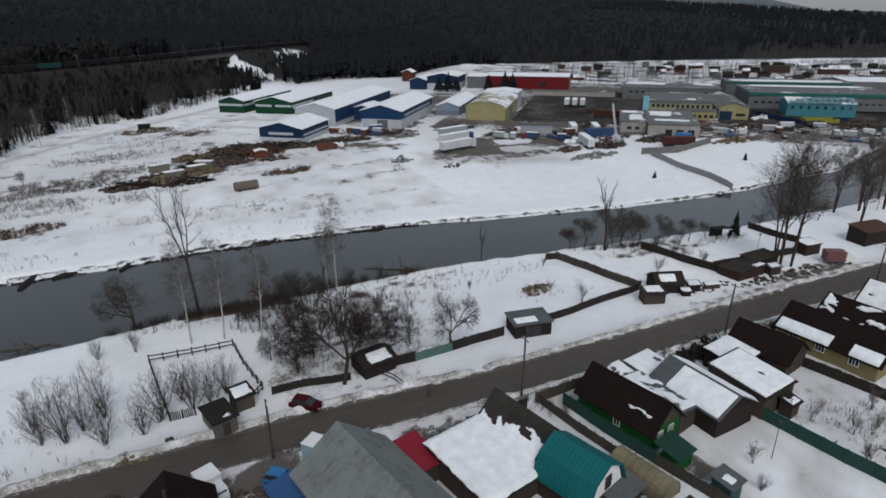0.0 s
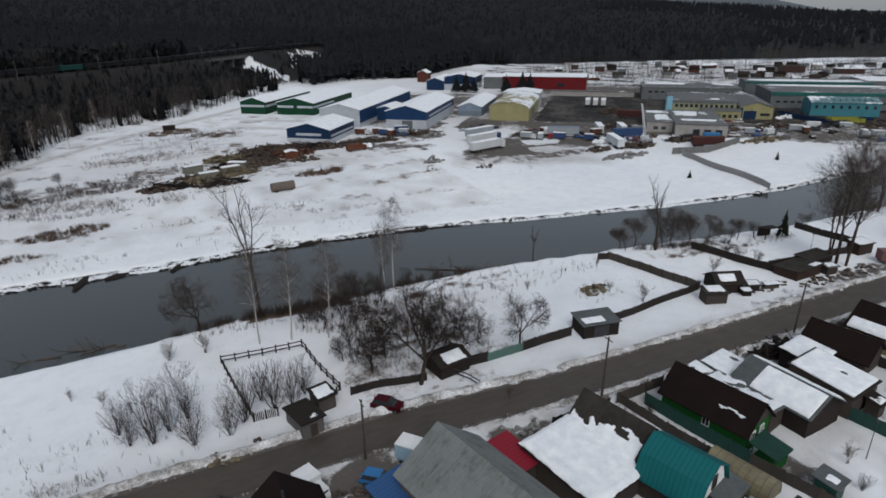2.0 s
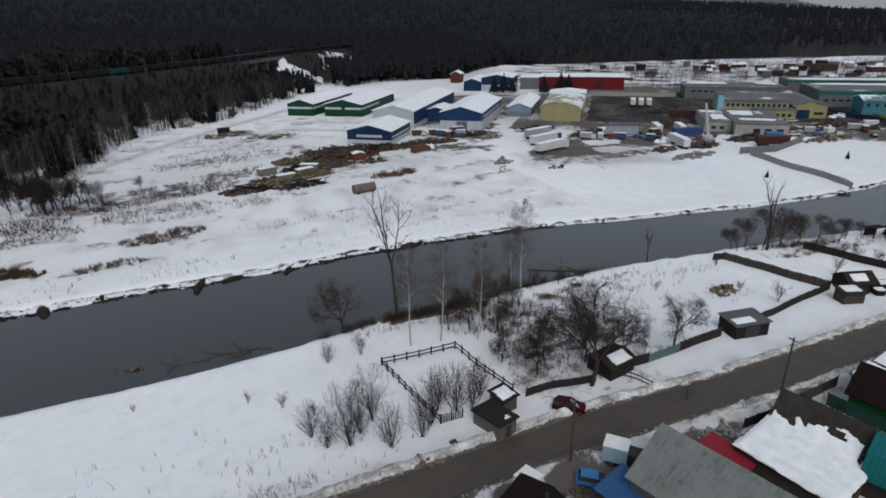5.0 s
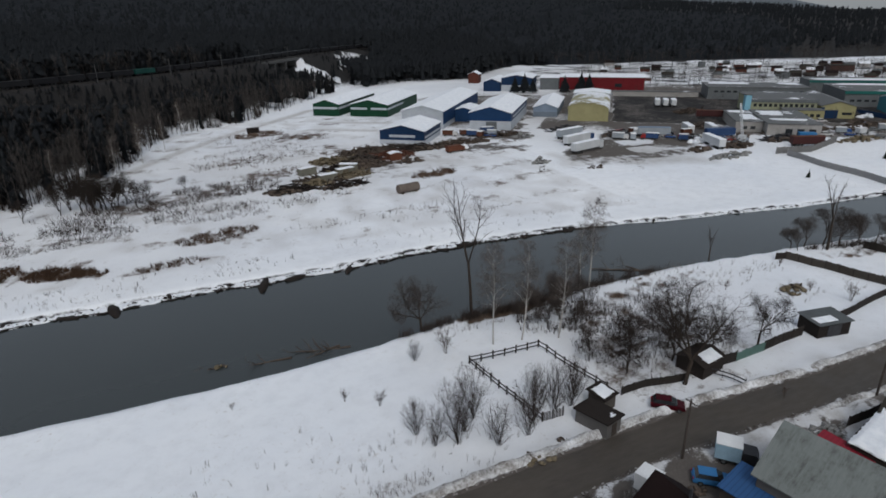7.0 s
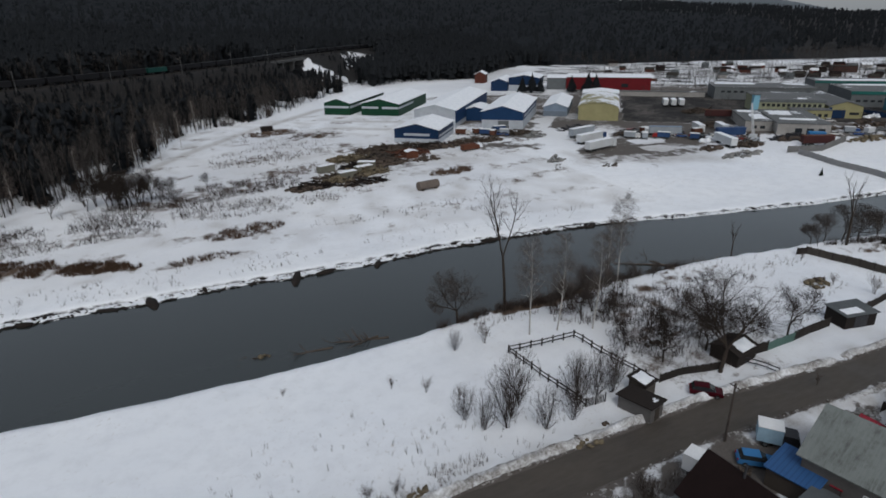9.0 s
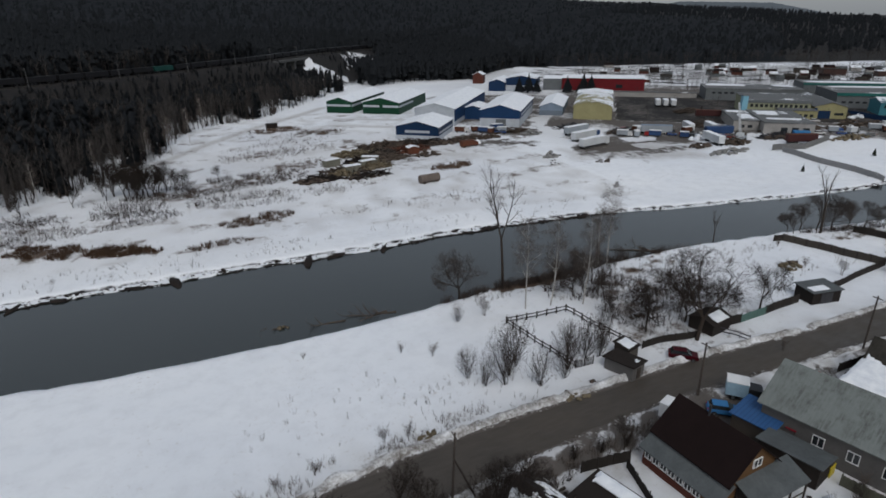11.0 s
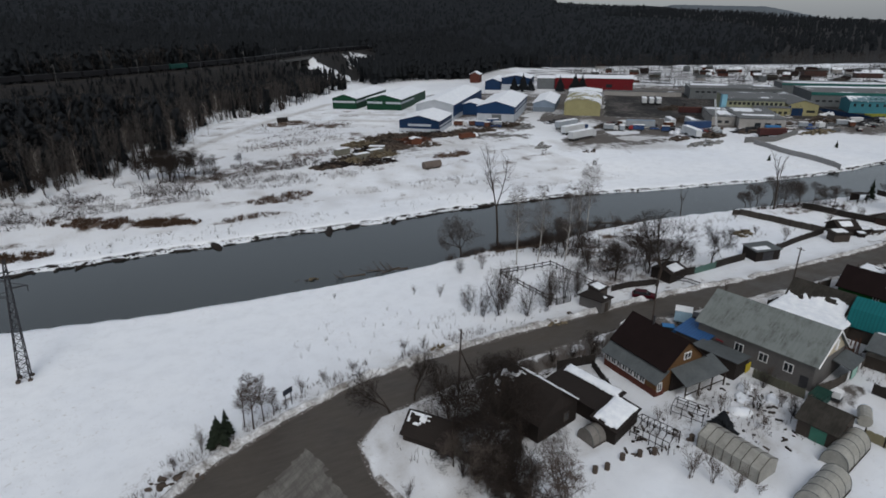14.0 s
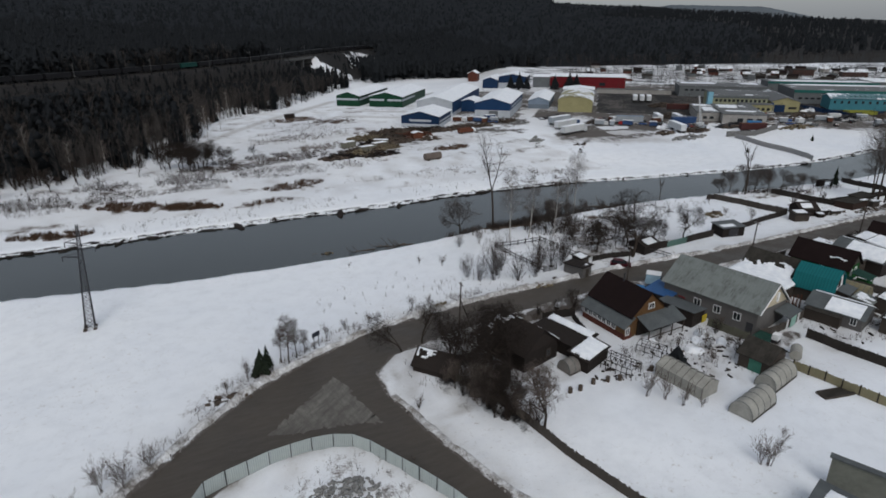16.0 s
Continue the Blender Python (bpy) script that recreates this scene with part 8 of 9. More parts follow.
def lumps(rows, seed):
    """Uneven stones as arrays: rows of (x, y, z, rx, ry, rz)."""
    rs_l = np.random.RandomState(seed)
    v0, f0 = ICO
    rows = np.array(rows, float)
    n, k = len(rows), len(v0)
    a = rs_l.uniform(0, math.tau, n)[:, None]
    p = v0[None, :, :] * rs_l.uniform(0.72, 1.22, (n, k, 1)) * rows[:, None, 3:6]
    x = p[..., 0] * np.cos(a) - p[..., 1] * np.sin(a)
    y = p[..., 0] * np.sin(a) + p[..., 1] * np.cos(a)
    v = np.stack([x, y, p[..., 2]], 2) + rows[:, None, 0:3]
    f = f0[None, :, :] + (np.arange(n) * k)[:, None, None]
    return v.reshape(-1, 3), f.reshape(-1, 3)


def rubble(x, y, rx, ry, n, seed, mat, name, label, size=(0.3, 0.9), height=0.8):
    """A heap of broken pieces as one thing; each piece an uneven lump."""
    rg = random.Random(seed)
    rows = []
    for _ in range(n):
        a, r = rg.uniform(0, math.tau), math.sqrt(rg.random())
        s = rg.uniform(*size)
        rows.append((rx * r * math.cos(a), ry * r * math.sin(a), height * (1 - r) * rg.random() + s * 0.15, s, s * rg.uniform(0.35, 1), s * rg.uniform(0.25, 0.7)))
    ob = tagged(new(name, from_arrays(name, *lumps(rows, seed), mat)), label, "heap", kind="stuff")
    ob.location = (x, y, ground_at(x, y))
    return ob


rubble(-61.0, 29.0, 4.4, 2.8, 300, 1, M_RUBBLE, "rubble_heap", "heap of broken grey concrete inside the metal fence", (0.12, 0.42), 0.8)
rubble(-65.4, 27.6, 1.8, 1.2, 70, 101, M_RUBBLE, "rubble_heap", "small heap of broken grey concrete inside the metal fence", (0.1, 0.34), 0.5)
rubble(-8.8, 65.6, 1.8, 1.0, 16, 2, M_TAN, "firewood_heap", "small heap of tan boards at the roadside", (0.25, 0.6), 0.6)
rubble(-9.6, 66.8, 1.6, 0.8, 12, 3, M_SCRAP, "scrap_heap", "small dark scrap heap in the snow", (0.2, 0.5), 0.4)
rubble(-5.0, 67.3, 0.9, 0.8, 8, 4, M_SCRAP, "scrap_heap", "small dark scrap heap near the shed", (0.25, 0.5), 0.5)
rubble(58.0, 83.0, 2.6, 1.6, 34, 5, M_TAN, "log_heap", "heap of pale logs and boards on the snow", (0.3, 0.8), 1.2)
rubble(59.4, 84.0, 2.0, 1.0, 14, 6, M_SCRAP, "scrap_heap", "dark boards on top of the log heap", (0.3, 0.6), 1.6)
rubble(-69.2, 53.9, 4.0, 1.2, 26, 7, M_SCRAP, "branch_heap", "dark heap of branches at the roadside", (0.2, 0.6), 0.6)
rubble(14.5, 79.6, 1.5, 1.0, 14, 8, M_SCRAP, "brush_heap", "small dark brush heap in the snow", (0.3, 0.6), 0.7)
rubble(-30.5, 67.0, 1.4, 0.7, 6, 9, M_TAN, "straw_bale", "tan heap of straw at the roadside", (0.4, 0.8), 0.5)
rubble(99.0, 67.5, 6, 1.6, 40, 10, M_SCRAP, "debris_heap", "dark debris and snow beside the road", (0.2, 0.6), 0.5)
rubble(88.0, 70.0, 5, 1.6, 40, 11, M_SCRAP, "debris_heap", "dark boards and debris by the sheds", (0.2, 0.6), 0.5)
rubble(110, 67.0, 5, 1.6, 30, 12, M_SCRAP, "debris_heap", "dark debris under the poplars", (0.2, 0.6), 0.5)
rubble(24.5, 54.5, 3.5, 1.3, 40, 13, M_RUBBLE, "rubble_heap", "grey rubble and firewood at the roadside", (0.2, 0.5), 0.5)
rubble(0.5, 54.0, 4.0, 1.6, 40, 14, M_SCRAP, "scrap_heap", "scrap parts in the muddy roadside yard", (0.2, 0.5), 0.4)
rubble(25.0, 38.8, 3.2, 1.6, 30, 15, M_SCRAP, "scrap_heap", "dark scrap behind the snowy shed", (0.3, 0.7), 0.6)

# road sign by the bend
sg = thing("road_sign", -55.3, 62.2, 0, 30, "small dark road sign on two posts", "sign")
for u in (-0.5, 0.5):
    part("post", boxes((u - 0.04, u + 0.04, -0.04, 0.04, -0.3, 2.4)), M_STEEL, sg)
part("board", boxes((-0.8, 0.8, -0.03, 0.03, 2.0, 2.8)), paint("dull_blue_sign", (0.03, 0.035, 0.05)), sg)

# drift wood and fallen trees in the river, dark clods along the far bank
rng = random.Random(12)


def driftwood(name, x, y, ln, turn, seed, label):
    rg = random.Random(seed)
    segs, tw = [], []
    par = dict(pieces=6, wiggle=0.06, lift=(-0.01, 0.06, 0.04), levels=2, limb_levels=1, children=(2, 1), chance=0.6, angle=(25, 60), ratio=(0.2, 0.4), min_r=0.03)
    d = Vector((math.cos(radians(turn)), math.sin(radians(turn)), 0.02))
    sprout(segs, tw, Vector((0, 0, 0)), d, ln, 0.22, 0, rg, par)
    v, f = prisms(segs + tw, 5)
    ob = tagged(new(name, from_arrays(name, v, f, M_SCRAP)), label, "driftwood")
    ob.location = (x, y, WATER_Z + 0.05)


driftwood("fallen_tree", 45.5, 105.5, 13, 150, 1, "dark fallen tree lying in the river")
driftwood("fallen_tree", 43.5, 106.5, 9, 110, 2, "dark fallen tree lying in the river")
driftwood("driftwood", -20.5, 104.5, 9, 172, 3, "dark driftwood along the water's edge")
driftwood("driftwood", -30.0, 105.4, 8, 176, 4, "dark driftwood along the water's edge")
driftwood("driftwood", -40.0, 107.8, 5, 178, 5, "dark driftwood floating in the river")
driftwood("driftwood", 6.0, 104.6, 7, 175, 6, "dark driftwood along the water's edge")
driftwood("driftwood", -22.0, 105.6, 6, 190, 7, "dark driftwood along the water's edge")
rubble(-40.6, 107.4, 0.9, 0.5, 4, 30, M_TAN, "reed_clump", "small tan reed clump in the water", (0.3, 0.6), 0.5).location.z = WATER_Z
rg = random.Random(8)
rows = []
for k in range(800):
    x = rg.uniform(-125, 200)
    s = rg.uniform(0.06, 0.26) * (3.0 if rg.random() > 0.94 else 1)
    rows.append((x, rg.gauss(0, 0.4), rg.uniform(-2.2, -1.85), s * rg.uniform(1.0, 3.0), s * 0.7, s * 0.5))
rows = np.array(rows)
rows[:, 1] += river_lines(rows[:, 0])[1]
# dark lumps along the ice front stand in for its shadow line on the water
shade_rows = rows[:560].copy()
shade_rows[:, 0] = np.linspace(-125, 60, 560)
shade_rows[:, 1] = river_lines(shade_rows[:, 0])[1] - (2.1 + 0.8 * waves(shade_rows[:, 0], 0 * shade_rows[:, 0], 19, 88)) * 0.7 * (1 - 0.55 * smooth(10, 60, shade_rows[:, 0]))
shade_rows[:, 2] = WATER_Z + 0.12
shade_rows = shade_rows[waves(shade_rows[:, 0], 0 * shade_rows[:, 0], 11, 89) > -0.55]
shade_rows[:, 3:6] *= (2.2, 2.2, 1.4)
rows = np.concatenate([rows, shade_rows])
tagged(new("bank_clods", from_arrays("bank_clods", *lumps(rows, 8), M_DARKWOOD)), "dark clods and roots along the river bank, dark lumps as shadow line at the ice front", "bank edge", kind="stuff")


# a shelf of old ice along the far bank
shelf_x = np.arange(-150.0, 210.0, 0.6)
zero = 0 * shelf_x
shelf_y = river_lines(shelf_x)[1]
out = 0.7 * (2.1 + 0.8 * waves(shelf_x, zero, 19, 88) + 0.35 * waves(shelf_x, zero, 4, 90)) * (1 - 0.55 * smooth(10, 60, shelf_x))
cols = [(shelf_y + 1.6, WATER_Z + 0.45), (shelf_y - 0.1 * out, WATER_Z + 0.16), (shelf_y - 0.75 * out, WATER_Z + 0.15), (shelf_y - out, WATER_Z + 0.10), (shelf_y - out, WATER_Z - 0.25)]
v = np.stack([np.stack([shelf_x, cy, zero + cz], 1) for cy, cz in cols], 1).reshape(-1, 3)
k = np.arange(len(shelf_x) - 1) * len(cols)
f = np.concatenate([np.stack([k + c, k + c + 1, k + len(cols) + c + 1, k + len(cols) + c], 1) for c in range(len(cols) - 1)])
tagged(new("ice_shelf", from_arrays("ice_shelf", v, f, M_SNOW)), "ragged shelf of snowy ice along the far river bank", "ice", kind="structure")


# ploughed snow banks along the road
def snow_bank(points, side, seed, wide=1.5, high=0.75):
    """A lumpy ridge of ploughed snow beside the road; side: 1 or -1, the hand on which it lies."""
    pl = along(points, 0.45)
    offs, tall = (0.35, 0.75, 1.15, 1.6, 2.1), (0.0, 0.75, 1.0, 0.6, 0.0)
    v, n = [], len(pl)
    for k, (x, y) in enumerate(pl):
        (ax, ay), (bx, by) = pl[max(k - 1, 0)], pl[min(k + 1, n - 1)]
        ln = math.hypot(bx - ax, by - ay)
        nx, ny = -(by - ay) / ln * side, (bx - ax) / ln * side
        for o, h in zip(offs, tall):
            q = Vector((x * 0.35, y * 0.35, seed + o))
            lump = max(0.0, 0.55 + 0.9 * noise.noise(q) + 0.45 * noise.noise(q * 3.1))
            fade = min(1.0, k / 4, (n - 1 - k) / 4)
            r = o * wide / 1.5 + 0.25 * noise.noise(q * 1.7)
            v.append((x + nx * r, y + ny * r, -0.06 + (0.32 * (h > 0) + h * high * lump) * fade))
    v, m = np.array(v), len(offs)
    v[:, 2] += ground_z(v[:, 0], v[:, 1])
    f = [(k * m + c, k * m + c + 1, (k + 1) * m + c + 1, (k + 1) * m + c) for k in range(n - 1) for c in range(m - 1)]
    me = from_arrays("snow_bank", v, f if side > 0 else [q[::-1] for q in f], M_BANK)
    me.polygons.foreach_set("use_smooth", np.ones(len(me.polygons), bool))
    tagged(new("snow_bank", me), "dirty lumpy bank of ploughed snow along the road", "snow bank", kind="stuff")


nb = Nodes("ploughed_snow_bank", 0.8, 0, 0.15)
dirt = nb.math("ADD", nb.math("MULTIPLY", nb.noise(0.5, 5), 0.6), nb.math("MULTIPLY", nb.noise(3.0, 6, 0.75), 0.5))
nb.color(nb.mix(nb.ramp(dirt, [(0.42, 0.0), (0.66, 1.0)]), (0.72, 0.73, 0.75), (0.17, 0.155, 0.14)))
nb.bump(nb.noise(5.0, 5), 0.5, 0.08)
M_BANK = nb.m
snow_bank(ROAD_N[4:14], -1, 1.0)
snow_bank(ROAD_N[1:5], -1, 2.0, 1.4, 0.45)
snow_bank(ROAD_S[14:18], -1, 3.0, 1.0, 0.3)
snow_bank(ROAD_S[20:22], -1, 4.0, 1.2, 0.4)
snow_bank(ROAD_S[23:27], -1, 5.0, 1.2, 0.4)

# dirty ploughed clods along the road
rg = random.Random(18)
for mat_, nm_, lab_, cnt, lo, hi in ((M_SCRAP, "road_dirt", "dark clods of dirt along the road edge", 2600, 0.03, 0.10), (worn("dirty_snow", (0.26, 0.25, 0.24), 0.5, 1.6, 0.5, 3), "ploughed_snow", "dirty lumps of ploughed snow along the road", 2200, 0.05, 0.15)):
    edge_pts = along(ROAD_N[1:13], 0.35) + along(ROAD_S[13:-1], 0.35)
    rows = []
    for k in range(cnt):
        ex, ey = edge_pts[rg.randrange(len(edge_pts))]
        s = rg.uniform(lo, hi)
        dx, dy = rg.gauss(0, 0.5), rg.gauss(0, 0.5)
        rows.append((ex + dx, ey + dy, 0.03, s * rg.uniform(1, 2), s, s * 0.6))
    rows = np.array(rows)
    rows = rows[~inside_and_distance(rows[:, 0], rows[:, 1], ROAD)[0]]
    rows[:, 2] = np.maximum(ground_z(rows[:, 0], rows[:, 1]), 0.0) + 0.10
    tagged(new(nm_, from_arrays(nm_, *lumps(rows, 9), mat_)), lab_, "roadside", kind="stuff")


# ---- vehicles ----
def wheels(parent, spots, r=0.32, w=0.22):
    ty, rm = bmesh.new(), bmesh.new()
    tube(ty, (0, -w / 2, 0), (0, w / 2, 0), r, n=14)
    tube(rm, (0, -w / 2 - 0.015, 0), (0, w / 2 + 0.015, 0), r * 0.58, n=10)
    mt, mr = mesh_of("tyre", ty, M_RUBBER), mesh_of("rim", rm, M_TIN)
    for x, y in spots:
        wh_ = share("wheel", mt, parent, pose(x, y, r))
        share("rim", mr, wh_, Matrix())


def car(x, y, turn, mat, label, ln=4.3, w=1.75, h=1.55):
    """A hatchback by its side outline, with glasshouse, bumpers and lamps."""
    ob = thing("car", x, y, ground_at(x, y) + 0.02, turn, label, "car")
    k = ln / 4.3
    low = [(-2.12, 0.35), (2.05, 0.32), (2.15, 0.55), (2.05, 0.82), (1.2, 0.98), (-1.95, 1.0), (-2.15, 0.75)]
    bm = bmesh.new()
    for s in (0,):
        a = [bm.verts.new((px * k, -w / 2 * (0.96 if pz < 0.5 or pz > 0.9 else 1.0), pz * h / 1.55)) for px, pz in low]
        b = [bm.verts.new((px * k, w / 2 * (0.96 if pz < 0.5 or pz > 0.9 else 1.0), pz * h / 1.55)) for px, pz in low]
    bm.faces.new(a)
    bm.faces.new(b[::-1])
    for i in range(len(low)):
        bm.faces.new((a[i], b[i], b[(i + 1) % len(low)], a[(i + 1) % len(low)]))
    bmesh.ops.recalc_face_normals(bm, faces=bm.faces[:])
    part("body", bm, mat, ob)
    cab = [(-1.9, 0.99), (1.15, 0.97), (0.35, 1.46), (-1.55, 1.5)]
    bm = bmesh.new()
    a = [bm.verts.new((px * k, -w / 2 * (0.95 if pz < 1.2 else 0.78), pz * h / 1.55)) for px, pz in cab]
    b = [bm.verts.new((px * k, w / 2 * (0.95 if pz < 1.2 else 0.78), pz * h / 1.55)) for px, pz in cab]
    bm.faces.new(a)
    bm.faces.new(b[::-1])
    for i in range(4):
        bm.faces.new((a[i], b[i], b[(i + 1) % 4], a[(i + 1) % 4]))
    bmesh.ops.recalc_face_normals(bm, faces=bm.faces[:])
    part("glasshouse", bm, M_GLASS, ob, "dark windows")
    part("roof", boxes((-1.58 * k, 0.36 * k, -w * 0.39, w * 0.39, 1.47 * h / 1.55, 1.53 * h / 1.55)), mat, ob)
    wheels(ob, [(px * k, s * (w / 2 - 0.1)) for px in (-1.3, 1.35) for s in (-1, 1)])
    for s in (-1, 1):
        part("headlight", boxes((2.05 * k, 2.13 * k, s * w * 0.33 - 0.17, s * w * 0.33 + 0.17, 0.62, 0.76)), M_WHITE, ob)
        part("taillight", boxes((-2.17 * k, -2.08 * k, s * w * 0.38 - 0.1, s * w * 0.38 + 0.1, 0.7, 0.95)), paint("lamp_red", (0.3, 0.01, 0.01)), ob)
    return ob


DARKRED = paint("dark_red_car_paint", (0.045, 0.003, 0.007), 0.3)
car(11.5, 66.7, -42, DARKRED, "dark red hatchback parked in roadside snow", 4.3, 1.75, 1.6)


def box_truck(x, y, turn, cab_mat, box_mat, ln, label, top=None):
    ob = thing("box_truck", x, y, ground_at(x, y), turn, label, "truck")
    part("cargo_box", boxes((-ln / 2, ln / 2 - 1.9, -1.1, 1.1, 0.75, 2.7)), box_mat, ob)
    part("box_roof", boxes((-ln / 2 - 0.04, ln / 2 - 1.86, -1.14, 1.14, 2.7, 2.8)), top or M_WHITE, ob)
    bm = bmesh.new()
    bmesh.ops.rotate(extrude_y(bm, [(-0.95, 0.45), (0.95, 0.45), (0.95, 1.3), (0.6, 2.1), (-0.95, 2.15)], -0.95, 0.95), verts=bm.verts[:], cent=(0, 0, 0), matrix=Matrix.Rotation(0, 3, "Z"))
    bmesh.ops.recalc_face_normals(bm, faces=bm.faces[:])
    part("cab", bm, cab_mat, ob, at=pose(ln / 2 - 0.95, 0, 0))
    part("windscreen", boxes((ln / 2 - 0.34, ln / 2 - 0.18, -0.8, 0.8, 1.38, 1.9)), M_GLASS, ob)
    part("chassis", boxes((-ln / 2 + 0.1, ln / 2 - 0.1, -0.5, 0.5, 0.45, 0.75)), M_STEEL, ob)
    wheels(ob, [(px, s * 0.9) for px in (-ln / 2 + 1.0, ln / 2 - 0.9) for s in (-1, 1)], 0.4, 0.26)
    return ob


BLUEV = paint("van_blue", (0.04, 0.16, 0.36))
box_truck(11.0, 55.6, -50, M_STEEL, paint("pale_blue_box", (0.30, 0.44, 0.55)), 4.6, "small box truck with pale blue body and white roof")
car(5.9, 54.4, -40, BLUEV, "old blue car in the muddy roadside yard", 4.2)
box_truck(-1.2, 55.4, -70, M_WHITE, M_WHITE, 4.2, "small white van in the muddy roadside yard")
box_truck(120.4, 66.6, -32, M_WHITE, paint("faded_pink_box", (0.17, 0.085, 0.09)), 5.6, "small lorry with faded red box at the roadside", paint("faded_pink_box", (0.17, 0.085, 0.09)))

# ---- lorries and clutter in the industrial yard ----
def semi_trailer(x, y, turn, mat, label, ln=13.4, roof=None, cab=None):
    ob = thing("semi_trailer", x, y, ground_at(x, y), turn, label, "trailer", "lorries in the yard")
    part("box_body", boxes((-ln / 2, ln / 2, -1.25, 1.25, 1.15, 3.9)), mat, ob)
    part("box_roof", boxes((-ln / 2 - 0.05, ln / 2 + 0.05, -1.3, 1.3, 3.9, 4.02)), roof or M_SNOW, ob)
    part("chassis", boxes((-ln / 2 + 0.4, ln / 2 - 0.4, -0.5, 0.5, 0.8, 1.15)), M_STEEL, ob)
    wheels(ob, [(px, s * 1.0) for px in (-ln / 2 + 1.3, -ln / 2 + 2.6, -ln / 2 + 3.9) for s in (-1, 1)], 0.5, 0.35)
    if cab:
        part("cab", boxes((ln / 2 + 0.3, ln / 2 + 2.4, -1.2, 1.2, 0.6, 3.3)), cab, ob)
        part("windscreen", boxes((ln / 2 + 2.38, ln / 2 + 2.46, -1.05, 1.05, 2.0, 3.0)), M_GLASS, ob)
        wheels(ob, [(ln / 2 + 1.4, s * 1.0) for s in (-1, 1)], 0.5, 0.35)
    else:
        part("landing_leg", boxes((ln / 2 - 2.6, ln / 2 - 2.4, -0.9, 0.9, 0.0, 0.85)), M_STEEL, ob)
    return ob


WT = paint("trailer_white", (0.50, 0.52, 0.54))
GT = paint("trailer_grey", (0.28, 0.31, 0.34))
DB = paint("trailer_blue", (0.03, 0.06, 0.14))
semi_trailer(100.0, 199.4, 14, WT, "white box trailer parked in the muddy yard", 14, cab=WT)
semi_trailer(105.8, 212.4, 14, WT, "white box trailer parked in the muddy yard", 14, cab=DB)
semi_trailer(111.4, 225.0, 14, GT, "grey box trailer parked in the muddy yard", 14)
semi_trailer(148.0, 183.0, 68, WT, "white box trailer parked at the yard's edge", 14)
semi_trailer(142.5, 209.0, -36, GT, "long grey-blue trailer in the yard", 13, paint("blue_tarp_roof", (0.16, 0.22, 0.30)))
semi_trailer(160.5, 208.0, 60, WT, "white box trailer in the yard", 10)
semi_trailer(168.0, 202.5, 60, WT, "white box trailer in the yard", 10)
semi_trailer(163.0, 193.5, -20, DB, "dark blue trailer in the yard", 12, DB)
for k in range(3):
    semi_trailer(207 + k * 3.2, 275 - k * 2.7, 50, WT, "white-topped lorry parked at the back of the yard", 9, cab=GT)
semi_trailer(197.0, 230.0, -40, paint("dull_red", (0.055, 0.022, 0.022)), "dark red flat trailer with rusty load", 12, M_RUST)
semi_trailer(*yard(30, 243), -25, paint("dull_red", (0.055, 0.022, 0.022)), "rust-red container by the yard fence", 12, M_RUST)
kk = thing("blue_kiosk", *yard(33, 255), 0, GRID, "small bright blue metal cabin", "cabin")
part("wall", boxes((-3, 3, -1.6, 1.6, -0.2, 2.7)), paint("cabin_blue", (0.03, 0.16, 0.36)), kk)
part("roof", boxes((-3.1, 3.1, -1.7, 1.7, 2.7, 2.85)), paint("cabin_blue", (0.03, 0.16, 0.36)), kk)
sk = thing("yellow_green_skip", *yard(98, 311), 0, GRID + 8, "large yellow-green open steel skip", "skip")
part("side_wall", boxes((-7, 7, -3.2, -3.0, 0.3, 2.0)), paint("yellow_green", (0.22, 0.23, 0.04)), sk)
part("side_wall", boxes((-7, 7, 3.0, 3.2, 0.3, 2.0)), paint("yellow_green", (0.22, 0.23, 0.04)), sk)
part("end_wall", boxes((-7.2, -7.0, -3.2, 3.2, 0.3, 2.0)), paint("yellow_green", (0.22, 0.23, 0.04)), sk)
part("end_wall", boxes((7.0, 7.2, -3.2, 3.2, 0.3, 2.0)), paint("yellow_green", (0.22, 0.23, 0.04)), sk)
part("floor_plate", boxes((-7, 7, -3, 3, 0.0, 0.35)), M_STEEL, sk)
cr = thing("mobile_crane", 161, 181, 0, 20, "pale mobile crane with raised lattice boom", "crane")
part("carrier", boxes((-5, 4, -1.3, 1.3, 0.8, 1.9)), GT, cr)
part("cab", boxes((-1.5, 1.0, -1.2, 1.2, 1.9, 3.4)), WT, cr)
bm = bmesh.new()
for a, c in ((-0.35, -0.35), (0.35, -0.35), (0.35, 0.35), (-0.35, 0.35)):
    tube(bm, (a, c, 2.5), (a * 0.5 - 1.5, c * 0.5 + 2, 15.5), 0.09, n=4)
for k in range(12):
    z0, z1 = 2.5 + k * 1.08, 2.5 + (k + 1) * 1.08
    u0, u1 = -1.5 * (z0 - 2.5) / 13, -1.5 * (z1 - 2.5) / 13
    tube(bm, (u0 - 0.35, -0.3 + 2 * (z0 - 2.5) / 13, z0), (u1 + 0.35, -0.3 + 2 * (z1 - 2.5) / 13, z1), 0.06, n=3)
    tube(bm, (u0 + 0.35, 0.3 + 2 * (z0 - 2.5) / 13, z0), (u1 - 0.35, 0.3 + 2 * (z1 - 2.5) / 13, z1), 0.06, n=3)
part("boom", bm, WT, cr)
wheels(cr, [(px, s * 1.1) for px in (-4, -2.6, 2.6, 3.8) for s in (-1, 1)], 0.55, 0.4)
rng = random.Random(21)
